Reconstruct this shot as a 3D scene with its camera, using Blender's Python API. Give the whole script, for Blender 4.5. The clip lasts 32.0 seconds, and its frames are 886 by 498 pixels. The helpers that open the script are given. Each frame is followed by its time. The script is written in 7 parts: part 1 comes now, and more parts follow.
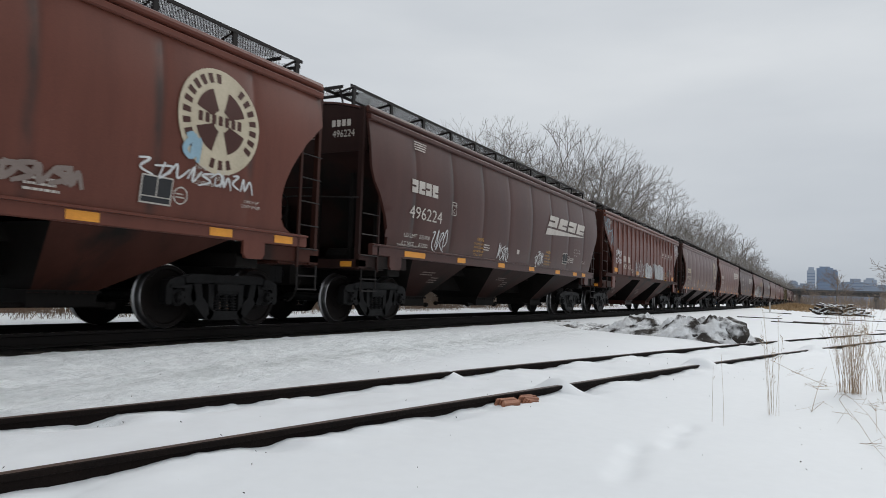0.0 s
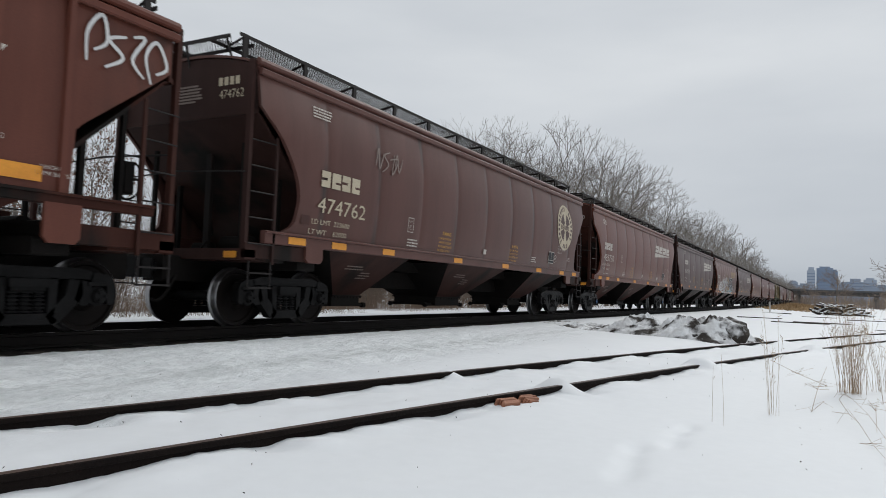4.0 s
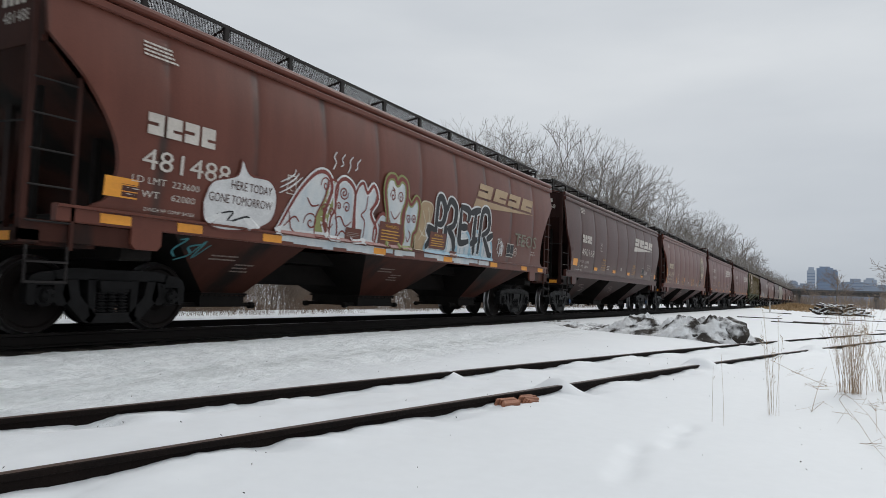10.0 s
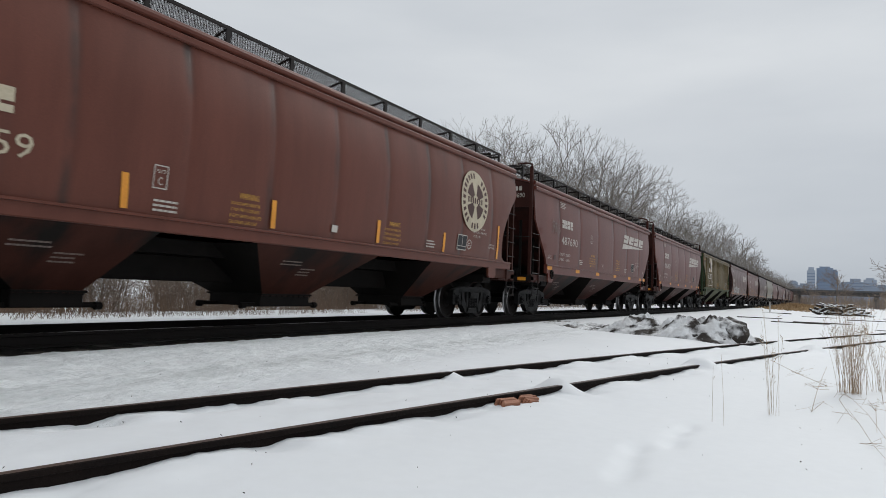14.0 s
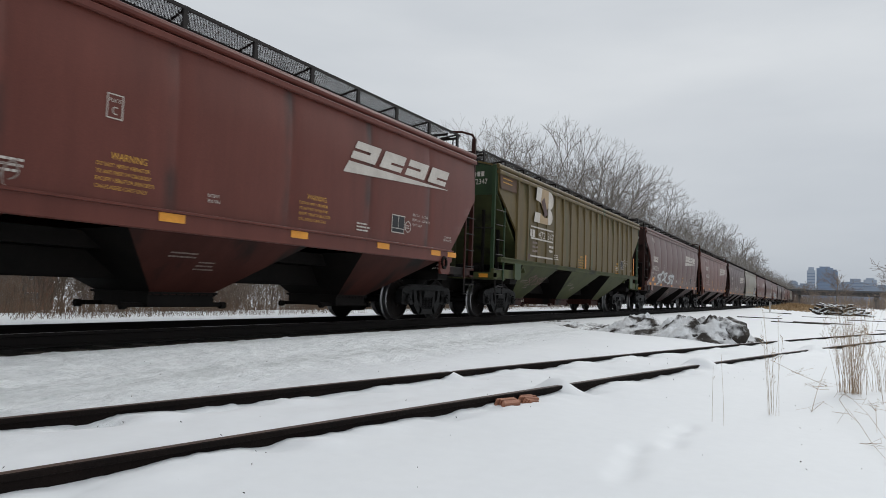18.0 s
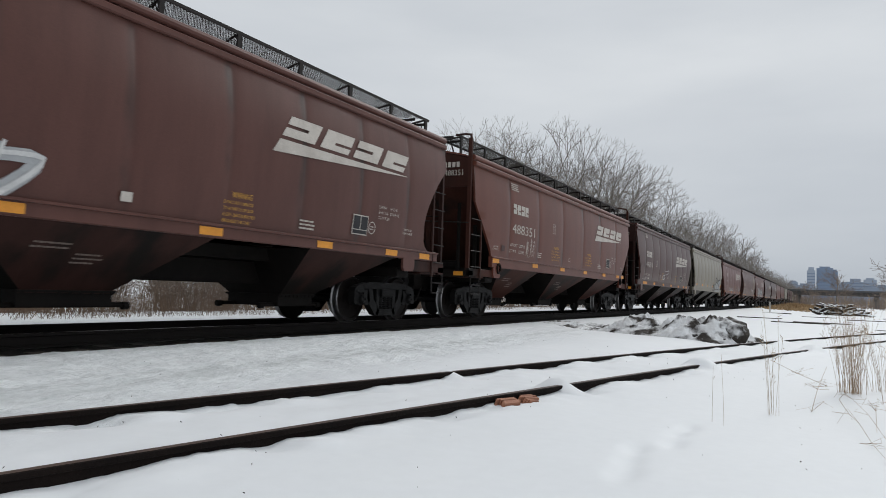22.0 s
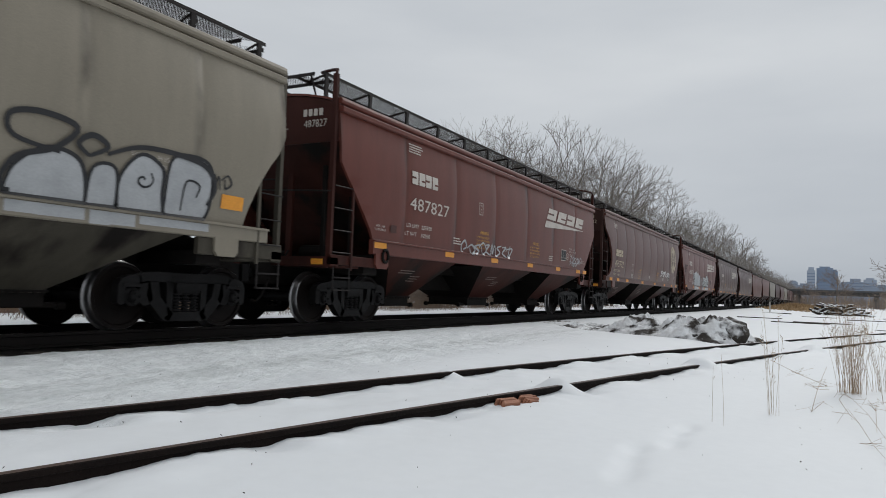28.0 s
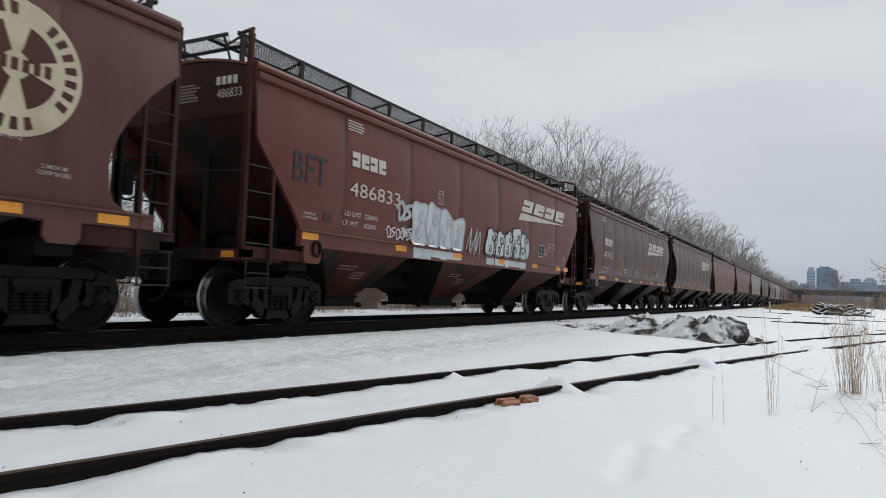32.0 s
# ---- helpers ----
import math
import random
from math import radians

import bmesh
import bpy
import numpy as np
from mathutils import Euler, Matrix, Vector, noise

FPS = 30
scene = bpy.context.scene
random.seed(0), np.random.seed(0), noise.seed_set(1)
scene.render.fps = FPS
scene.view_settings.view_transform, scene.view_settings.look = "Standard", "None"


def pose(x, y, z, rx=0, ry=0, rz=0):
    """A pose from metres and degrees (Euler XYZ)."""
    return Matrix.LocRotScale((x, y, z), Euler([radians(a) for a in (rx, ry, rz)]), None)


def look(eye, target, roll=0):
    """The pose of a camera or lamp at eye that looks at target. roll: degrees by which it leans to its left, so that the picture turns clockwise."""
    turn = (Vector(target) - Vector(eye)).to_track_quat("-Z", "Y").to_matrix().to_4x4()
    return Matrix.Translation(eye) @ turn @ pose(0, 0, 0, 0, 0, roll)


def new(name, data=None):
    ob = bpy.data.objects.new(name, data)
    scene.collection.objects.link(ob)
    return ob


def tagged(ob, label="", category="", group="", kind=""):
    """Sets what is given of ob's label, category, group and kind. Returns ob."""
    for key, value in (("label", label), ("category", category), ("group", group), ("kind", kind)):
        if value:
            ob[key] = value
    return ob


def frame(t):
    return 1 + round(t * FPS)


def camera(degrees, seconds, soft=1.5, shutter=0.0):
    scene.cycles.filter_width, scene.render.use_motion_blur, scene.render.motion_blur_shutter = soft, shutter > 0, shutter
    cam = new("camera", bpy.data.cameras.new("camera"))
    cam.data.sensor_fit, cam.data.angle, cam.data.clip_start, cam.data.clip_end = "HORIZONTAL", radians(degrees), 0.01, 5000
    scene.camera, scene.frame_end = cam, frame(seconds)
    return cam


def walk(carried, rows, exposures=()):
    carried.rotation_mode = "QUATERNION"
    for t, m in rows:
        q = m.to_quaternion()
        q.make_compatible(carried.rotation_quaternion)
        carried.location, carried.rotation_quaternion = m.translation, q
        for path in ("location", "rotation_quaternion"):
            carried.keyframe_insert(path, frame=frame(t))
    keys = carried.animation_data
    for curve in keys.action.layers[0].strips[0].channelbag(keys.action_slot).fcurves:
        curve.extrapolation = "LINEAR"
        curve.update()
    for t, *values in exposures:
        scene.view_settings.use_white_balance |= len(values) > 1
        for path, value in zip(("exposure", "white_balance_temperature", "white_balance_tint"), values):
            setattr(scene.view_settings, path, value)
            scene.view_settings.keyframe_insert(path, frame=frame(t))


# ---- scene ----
# Main track runs along +x with its rail tops at z = 0; the camera stands beside it.
cam = camera(64.9, 32.0, soft=0.9, shutter=0.12)
YAW, PITCH, ROLL, EYE = radians(28.46), radians(3.394), 2.016, Vector((0.0, -9.019, 0.682))
AIM = EYE + Vector((math.cos(YAW) * math.cos(PITCH), math.sin(YAW) * math.cos(PITCH), math.sin(PITCH)))
walk(cam, [(0.0, look(EYE, AIM, ROLL)), (32.0, look(EYE, AIM, ROLL))], exposures=[(0.0, 0.01), (25.5, 0.01), (27.4, -0.11), (28.1, -0.12), (29.0, -0.01), (30.0, 0.01), (32.0, 0.01)])

# ---- world and sun: high overcast ----
SUN_EL, SUN_AZ = radians(38), radians(280)
world = bpy.data.worlds.new("overcast")
scene.world = world
world.use_nodes = True
wn, wl = world.node_tree.nodes, world.node_tree.links
wn.clear()
w_out, w_bg = wn.new("ShaderNodeOutputWorld"), wn.new("ShaderNodeBackground")
w_sky = wn.new("ShaderNodeTexSky")
w_sky.sky_type, w_sky.sun_disc = "NISHITA", False
w_sky.sun_elevation, w_sky.sun_rotation, w_sky.dust_density = SUN_EL, SUN_AZ, 4.0
w_grey = wn.new("ShaderNodeHueSaturation")
w_grey.inputs["Saturation"].default_value = 0.12
w_grey.inputs["Value"].default_value = 0.075
w_tc, w_map = wn.new("ShaderNodeTexCoord"), wn.new("ShaderNodeMapping")
w_map.inputs["Scale"].default_value = (1.2, 1.2, 5.0)
w_noise = wn.new("ShaderNodeTexNoise")
w_noise.inputs["Scale"].default_value, w_noise.inputs["Detail"].default_value = 1.6, 5.0
w_ramp = wn.new("ShaderNodeValToRGB")
w_ramp.color_ramp.elements[0].position, w_ramp.color_ramp.elements[0].color = 0.32, (0.645, 0.685, 0.732, 1)
w_ramp.color_ramp.elements[1].position, w_ramp.color_ramp.elements[1].color = 0.68, (0.765, 0.80, 0.835, 1)
w_sep, w_hor = wn.new("ShaderNodeSeparateXYZ"), wn.new("ShaderNodeValToRGB")
w_hor.color_ramp.elements[0].position, w_hor.color_ramp.elements[0].color = 0.0, (0.70, 0.73, 0.77, 1)
w_hor.color_ramp.elements[1].position, w_hor.color_ramp.elements[1].color = 0.30, (1.0, 1.0, 1.0, 1)
w_mul, w_mix = wn.new("ShaderNodeMixRGB"), wn.new("ShaderNodeMixRGB")
w_mul.blend_type, w_mul.inputs[0].default_value = "MULTIPLY", 1.0
w_mix.inputs[0].default_value = 0.85
wl.new(w_tc.outputs["Generated"], w_map.inputs[0])
wl.new(w_map.outputs[0], w_noise.inputs["Vector"])
wl.new(w_noise.outputs["Fac"], w_ramp.inputs[0])
wl.new(w_tc.outputs["Generated"], w_sep.inputs[0])
wl.new(w_sep.outputs["Z"], w_hor.inputs[0])
wl.new(w_ramp.outputs[0], w_mul.inputs[1])
wl.new(w_hor.outputs[0], w_mul.inputs[2])
wl.new(w_sky.outputs[0], w_grey.inputs["Color"])
wl.new(w_grey.outputs[0], w_mix.inputs[1])
wl.new(w_mul.outputs[0], w_mix.inputs[2])
wl.new(w_mix.outputs[0], w_bg.inputs["Color"])
w_bg.inputs["Strength"].default_value = 1.0
wl.new(w_bg.outputs[0], w_out.inputs["Surface"])
sun_data = bpy.data.lights.new("sun", "SUN")
sun_data.energy, sun_data.angle, sun_data.color = 1.25, radians(25), (0.985, 0.975, 0.945)
sun = new("sun", sun_data)
sun.rotation_euler = (radians(90) - SUN_EL, 0, radians(180) - SUN_AZ + radians(180))


# ---- materials ----
def mat(name, base, second=None, rough=0.6, scale=3.0, stretch=(1, 1, 1), fine=40.0, bump=0.15, metal=0.0, spread=0.5, third=None, third_at=0.62, vary=0.0, third_scale=0.8, spec=0.35):
    """A weathered surface: two colours mixed by a broad noise, a third in patches, a fine grain in the relief."""
    m = bpy.data.materials.new(name)
    m.use_nodes = True
    n, l = m.node_tree.nodes, m.node_tree.links
    b = n["Principled BSDF"]
    b.inputs["Roughness"].default_value, b.inputs["Metallic"].default_value = rough, metal
    b.inputs["Specular IOR Level"].default_value = spec
    second = second or tuple(c * 0.7 for c in base)
    tc, mp = n.new("ShaderNodeTexCoord"), n.new("ShaderNodeMapping")
    mp.inputs["Scale"].default_value = stretch
    l.new(tc.outputs["Object"], mp.inputs[0])
    if vary:
        info, cmb = n.new("ShaderNodeObjectInfo"), n.new("ShaderNodeVectorMath")
        cmb.operation = "SCALE"
        cmb.inputs[0].default_value = (37.0, 11.0, 23.0)
        l.new(info.outputs["Random"], cmb.inputs["Scale"])
        l.new(cmb.outputs[0], mp.inputs["Location"])
    broad, grain = n.new("ShaderNodeTexNoise"), n.new("ShaderNodeTexNoise")
    broad.inputs["Scale"].default_value, broad.inputs["Detail"].default_value, broad.inputs["Roughness"].default_value = scale, 8.0, 0.62
    grain.inputs["Scale"].default_value, grain.inputs["Detail"].default_value = fine, 3.0
    l.new(mp.outputs[0], broad.inputs["Vector"])
    l.new(tc.outputs["Object"], grain.inputs["Vector"])
    ramp = n.new("ShaderNodeValToRGB")
    ramp.color_ramp.elements[0].position, ramp.color_ramp.elements[1].position = 0.5 - spread / 2, 0.5 + spread / 2
    ramp.color_ramp.elements[0].color, ramp.color_ramp.elements[1].color = (*second, 1), (*base, 1)
    l.new(broad.outputs["Fac"], ramp.inputs[0])
    out = ramp.outputs[0]
    if third:
        patch, pr, mx = n.new("ShaderNodeTexNoise"), n.new("ShaderNodeValToRGB"), n.new("ShaderNodeMixRGB")
        patch.inputs["Scale"].default_value, patch.inputs["Detail"].default_value = third_scale, 9.0
        l.new(mp.outputs[0], patch.inputs["Vector"])
        pr.color_ramp.elements[0].position, pr.color_ramp.elements[1].position = third_at, third_at + 0.12
        l.new(patch.outputs["Fac"], pr.inputs[0])
        l.new(pr.outputs[0], mx.inputs[0])
        l.new(out, mx.inputs[1])
        mx.inputs[2].default_value = (*third, 1)
        out = mx.outputs[0]
    gm, gr = n.new("ShaderNodeMixRGB"), n.new("ShaderNodeMapRange")
    gm.blend_type = "MULTIPLY"
    gm.inputs[0].default_value = 1.0
    gr.inputs["To Min"].default_value, gr.inputs["To Max"].default_value = (0.97, 1.03) if name == "snow" else (0.82, 1.18)
    l.new(grain.outputs["Fac"], gr.inputs["Value"])
    l.new(out, gm.inputs[1])
    l.new(gr.outputs[0], gm.inputs[2])
    l.new(gm.outputs[0], b.inputs["Base Color"])
    if bump:
        bp = n.new("ShaderNodeBump")
        bp.inputs["Strength"].default_value, bp.inputs["Distance"].default_value = bump, 0.02
        l.new(grain.outputs["Fac"], bp.inputs["Height"])
        l.new(bp.outputs[0], b.inputs["Normal"])
    return m


def paint(name, base, dark=0.72, rough=0.34, third=None, third_at=0.66, spec=0.18):
    """Old car paint with grime that runs down the sides."""
    return mat(name, base, tuple(c * dark for c in base), rough, 1.4, (1.6, 1.0, 0.30), 60.0, 0.05, spread=0.45,
               third=third or tuple(c * 0.55 + 0.012 for c in base), third_at=third_at, vary=1.0, spec=spec)


def seamed(m, spacing, strength):
    """Dark streaks of dirt that keep to the upright seams between the sheets."""
    n, l = m.node_tree.nodes, m.node_tree.links
    b = n["Principled BSDF"]
    src = b.inputs["Base Color"].links[0].from_socket
    tc, sep, nz = n.new("ShaderNodeTexCoord"), n.new("ShaderNodeSeparateXYZ"), n.new("ShaderNodeTexNoise")
    l.new(tc.outputs["Object"], sep.inputs[0])
    mp = n.new("ShaderNodeMapping")
    mp.inputs["Scale"].default_value = (1.4, 1.0, 0.8)
    l.new(tc.outputs["Object"], mp.inputs[0])
    l.new(mp.outputs[0], nz.inputs["Vector"])
    nz.inputs["Scale"].default_value, nz.inputs["Detail"].default_value = 1.5, 6.0
    wob = n.new("ShaderNodeMath")
    wob.operation = "MULTIPLY_ADD"
    wob.inputs[1].default_value = 0.10
    l.new(nz.outputs["Fac"], wob.inputs[0])
    l.new(sep.outputs["X"], wob.inputs[2])
    div, near = n.new("ShaderNodeMath"), n.new("ShaderNodeMath")
    div.operation, div.inputs[1].default_value = "DIVIDE", spacing
    l.new(wob.outputs[0], div.inputs[0])
    near.operation, near.inputs[1].default_value = "PINGPONG", 0.5
    l.new(div.outputs[0], near.inputs[0])
    rng = n.new("ShaderNodeMapRange")
    rng.interpolation_type = "SMOOTHSTEP"
    rng.inputs["From Min"].default_value, rng.inputs["From Max"].default_value = 0.085, 0.0
    l.new(near.outputs[0], rng.inputs["Value"])
    pick, amt = n.new("ShaderNodeMapRange"), n.new("ShaderNodeMath")
    pick.inputs["From Min"].default_value, pick.inputs["From Max"].default_value = 0.40, 0.66
    l.new(nz.outputs["Fac"], pick.inputs["Value"])
    amt.operation = "MULTIPLY"
    l.new(rng.outputs[0], amt.inputs[0])
    l.new(pick.outputs[0], amt.inputs[1])
    sc, mx = n.new("ShaderNodeMath"), n.new("ShaderNodeMixRGB")
    sc.operation, sc.inputs[1].default_value = "MULTIPLY", strength
    l.new(amt.outputs[0], sc.inputs[0])
    l.new(sc.outputs[0], mx.inputs[0])
    l.new(src, mx.inputs[1])
    mx.inputs[2].default_value = (0.030, 0.024, 0.021, 1)
    l.new(mx.outputs[0], b.inputs["Base Color"])
    return m


PAINTS = {
    "brown": paint("mineral_brown_paint", (0.142, 0.049, 0.034)),
    "dark": paint("dark_maroon_paint", (0.076, 0.031, 0.025)),
    "red": paint("oxide_red_paint", (0.140, 0.044, 0.033)),
    "faded": paint("faded_maroon_paint", (0.122, 0.055, 0.045)),
    "grey": paint("warm_grey_paint", (0.250, 0.222, 0.175), 0.85),
    "olive": mat("olive_green_paint", (0.124, 0.084, 0.022), (0.072, 0.050, 0.020), 0.55, 1.8, (2.2, 1, 0.30), 60, 0.05, third=(0.036, 0.058, 0.024), third_at=0.60, vary=1.0),
    "green": mat("cascade_green_paint", (0.048, 0.072, 0.027), (0.028, 0.044, 0.021), 0.6, 1.2, (1.5, 1, 0.5), 60, 0.05, third=(0.10, 0.095, 0.04), vary=1.0),
}
BASES = {"brown": (0.142, 0.049, 0.034), "dark": (0.076, 0.031, 0.025), "red": (0.140, 0.044, 0.033), "faded": (0.116, 0.053, 0.044), "grey": (0.250, 0.222, 0.175)}
# Shade under the body is put into the colour, along with grime patches.
LOWPAINT = {k: paint("shaded_grimy_" + k + "_hopper_paint", tuple(c * (0.32 if k == "grey" else 0.42) + 0.004 for c in v), 0.6, rough=0.5, third=(0.015, 0.0125, 0.0115), third_at=0.50, spec=0.06) for k, v in BASES.items()}
# Car ends: paint darkened for the shade between coupled cars, plus grime.
ENDPAINT = {k: paint("shaded_sooty_" + k + "_end_paint", tuple(c * 0.38 + 0.003 for c in v), 0.6, rough=0.6, third=tuple(c * 0.2 + 0.004 for c in v), third_at=0.52, spec=0.1) for k, v in BASES.items()}
ENDPAINT["green"] = mat("shaded_sooty_green_end_paint", (0.030, 0.058, 0.024), (0.018, 0.032, 0.016), 0.65, 1.2, (1.5, 1, 0.5), 60, 0.05, vary=1.0, spec=0.2)
# The green hopper paint holds the same shade and grime.
LOWPAINT["green"] = mat("shaded_grimy_green_hopper_paint", (0.072, 0.078, 0.028), (0.040, 0.045, 0.019), 0.65, 1.2, (1.5, 1, 0.5), 60, 0.05, third=(0.020, 0.020, 0.014), third_at=0.55, vary=1.0, spec=0.2)
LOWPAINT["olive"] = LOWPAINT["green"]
SIDEPAINT = {}


def side_paint(colour, spacing):
    key = (colour, spacing)
    if key not in SIDEPAINT:
        if colour not in BASES:
            return PAINTS[colour]
        SIDEPAINT[key] = seamed(paint("weathered_" + colour + "_side_paint", BASES[colour], 0.85 if colour == "grey" else 0.72), spacing, 0.8)
    return SIDEPAINT[key]


LABEL_OF = {"brown": "brown", "dark": "dark maroon", "red": "oxide red", "faded": "faded maroon", "grey": "warm grey", "olive": "olive green"}
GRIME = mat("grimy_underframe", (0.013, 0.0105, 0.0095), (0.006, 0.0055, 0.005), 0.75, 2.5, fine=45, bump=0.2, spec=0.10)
STEEL = mat("worn_cast_steel", (0.0145, 0.0138, 0.0142), (0.006, 0.0057, 0.0056), 0.5, 4.0, fine=60, bump=0.25, vary=1.0, spec=0.08)
WHEEL = mat("dark_wheel_steel", (0.013, 0.0098, 0.0088), (0.006, 0.005, 0.0048), 0.55, 3.0, fine=50, bump=0.15, spec=0.06)
TREAD = mat("polished_tread", (0.42, 0.42, 0.43), (0.22, 0.21, 0.21), 0.32, 5.0, metal=0.9, bump=0.05)
RAIL = mat("rusty_rail", (0.013, 0.0105, 0.0095), (0.007, 0.006, 0.0058), 0.72, 4.0, (0.4, 1, 1), fine=50, bump=0.3, spec=0.10)
RAILTOP = mat("rail_running_face", (0.16, 0.145, 0.135), (0.08, 0.07, 0.065), 0.4, 3.0, (0.3, 2, 1), metal=0.8, bump=0.05)
RUSTHEAD = mat("rusted_rail_head", (0.105, 0.070, 0.055), (0.045, 0.030, 0.025), 0.55, 5.0, (0.5, 2, 1), fine=45, bump=0.15, spec=0.3)
TIE = mat("creosoted_tie", (0.055, 0.043, 0.034), (0.028, 0.022, 0.018), 0.85, 3.0, fine=30, bump=0.4)
ORANGE = mat("orange_reflective_tape", (0.78, 0.33, 0.035), (0.62, 0.24, 0.03), 0.45, 3.0, bump=0.0, vary=1.0)
LETTER = mat("aged_white_lettering", (0.58, 0.54, 0.49), (0.40, 0.36, 0.32), 0.6, 2.5, bump=0.0)
CREAM = mat("cream_lettering", (0.56, 0.49, 0.36), (0.38, 0.32, 0.23), 0.6, 2.0, bump=0.0)
TAN = mat("faded_tan_paint", (0.40, 0.29, 0.17), (0.28, 0.19, 0.11), 0.6, 2.0, bump=0.0)
YELLOW = mat("yellow_lettering", (0.62, 0.33, 0.05), (0.42, 0.22, 0.04), 0.6, 2.0, bump=0.0)
FAINT = mat("faint_stencil", (0.24, 0.19, 0.165), (0.17, 0.13, 0.115), 0.65, 3.0, bump=0.0)
BLACK = mat("black_paint", (0.022, 0.023, 0.026), (0.014, 0.014, 0.016), 0.6, 3.0, bump=0.0)
SPRAY = mat("white_spray_paint", (0.66, 0.66, 0.65), (0.48, 0.48, 0.48), 0.5, 2.5, bump=0.0)
SPRAYGREY = mat("silver_spray_paint", (0.44, 0.45, 0.46), (0.30, 0.31, 0.32), 0.45, 2.0, bump=0.0, metal=0.2)
SPRAYBLUE = mat("pale_blue_spray_paint", (0.28, 0.42, 0.50), (0.18, 0.30, 0.38), 0.5, 2.0, bump=0.0)
SPRAYPINK = mat("pale_pink_spray_paint", (0.52, 0.34, 0.30), (0.42, 0.25, 0.2), 0.5, 2.0, bump=0.0)
SPRAYTEAL = mat("teal_spray_paint", (0.04, 0.20, 0.22), (0.03, 0.13, 0.15), 0.5, 2.0, bump=0.0)
SPRAYGREEN = mat("moss_green_spray_paint", (0.24, 0.25, 0.085), (0.17, 0.18, 0.06), 0.5, 1.6, bump=0.0)
SPRAYRED = mat("dull_red_spray_paint", (0.19, 0.035, 0.026), (0.13, 0.026, 0.020), 0.5, 2.0, bump=0.0)
CHALKY = mat("streaked_white_spray_paint", (0.60, 0.60, 0.58), (0.36, 0.42, 0.46), 0.5, 2.6, (1.0, 1.0, 0.35), 50, 0.0, spread=0.40)
BLUECAP = mat("blue_bearing_cap", (0.05, 0.11, 0.22), (0.03, 0.06, 0.13), 0.5, 6.0, bump=0.1)
GRATE = mat("galvanised_grating", (0.030, 0.026, 0.025), (0.016, 0.014, 0.014), 0.6, 4.0, bump=0.1, metal=0.1, spec=0.15)


def snow_material():
    """Clean snow; the strip of old grey refrozen snow beside the main track is lightened against the train's shade."""
    m = mat("snow", (0.755, 0.775, 0.792), (0.715, 0.738, 0.760), 0.65, 0.6, fine=9.0, bump=0.02, spread=0.6)
    n, l = m.node_tree.nodes, m.node_tree.links
    b = n["Principled BSDF"]
    src = b.inputs["Base Color"].links[0].from_socket
    tc, sep = n.new("ShaderNodeTexCoord"), n.new("ShaderNodeSeparateXYZ")
    l.new(tc.outputs["Object"], sep.inputs[0])
    mp, nz = n.new("ShaderNodeMapping"), n.new("ShaderNodeTexNoise")
    mp.inputs["Scale"].default_value = (0.9, 2.4, 1.0)
    nz.inputs["Scale"].default_value, nz.inputs["Detail"].default_value, nz.inputs["Roughness"].default_value = 2.6, 11.0, 0.74
    l.new(tc.outputs["Object"], mp.inputs[0])
    l.new(mp.outputs[0], nz.inputs["Vector"])
    band = n.new("ShaderNodeMapRange")
    band.interpolation_type = "SMOOTHSTEP"
    band.inputs["From Min"].default_value, band.inputs["From Max"].default_value = -4.9, -3.4
    l.new(sep.outputs["Y"], band.inputs["Value"])
    stop = n.new("ShaderNodeMapRange")
    stop.interpolation_type = "SMOOTHSTEP"
    stop.inputs["From Min"].default_value, stop.inputs["From Max"].default_value = 28.0, 9.0
    l.new(sep.outputs["X"], stop.inputs["Value"])
    both = n.new("ShaderNodeMath")
    both.operation = "MULTIPLY"
    l.new(band.outputs[0], both.inputs[0])
    l.new(stop.outputs[0], both.inputs[1])
    add = n.new("ShaderNodeMath")
    add.operation = "MULTIPLY_ADD"
    add.inputs[1].default_value, add.inputs[2].default_value = 0.62, -0.30
    l.new(both.outputs[0], add.inputs[0])
    summ = n.new("ShaderNodeMath")
    l.new(add.outputs[0], summ.inputs[0])
    l.new(nz.outputs["Fac"], summ.inputs[1])
    ramp = n.new("ShaderNodeValToRGB")
    ramp.color_ramp.elements[0].position, ramp.color_ramp.elements[1].position = 0.62, 0.98
    l.new(summ.outputs[0], ramp.inputs[0])
    mx = n.new("ShaderNodeMixRGB")
    # Strip base is set above clean snow to offset the shade of the train.
    mx.inputs[2].default_value = (0.91, 0.945, 0.955, 1)
    l.new(ramp.outputs[0], mx.inputs[0])
    l.new(src, mx.inputs[1])
    def streaks(scale, stretch, lo, hi, colour, src, gate):
        """Drawn-out stains of melt and soot along the track, and painted relief specks."""
        m2, n2, r2, f2, mx2 = n.new("ShaderNodeMapping"), n.new("ShaderNodeTexNoise"), n.new("ShaderNodeMapRange"), n.new("ShaderNodeMath"), n.new("ShaderNodeMixRGB")
        m2.inputs["Scale"].default_value = stretch
        n2.inputs["Scale"].default_value, n2.inputs["Detail"].default_value, n2.inputs["Roughness"].default_value = scale, 9.0, 0.76
        r2.inputs["From Min"].default_value, r2.inputs["From Max"].default_value = lo, hi
        l.new(tc.outputs["Object"], m2.inputs[0])
        l.new(m2.outputs[0], n2.inputs["Vector"])
        l.new(n2.outputs["Fac"], r2.inputs["Value"])
        f2.operation = "MULTIPLY"
        l.new(r2.outputs[0], f2.inputs[0])
        l.new(gate, f2.inputs[1])
        l.new(f2.outputs[0], mx2.inputs[0])
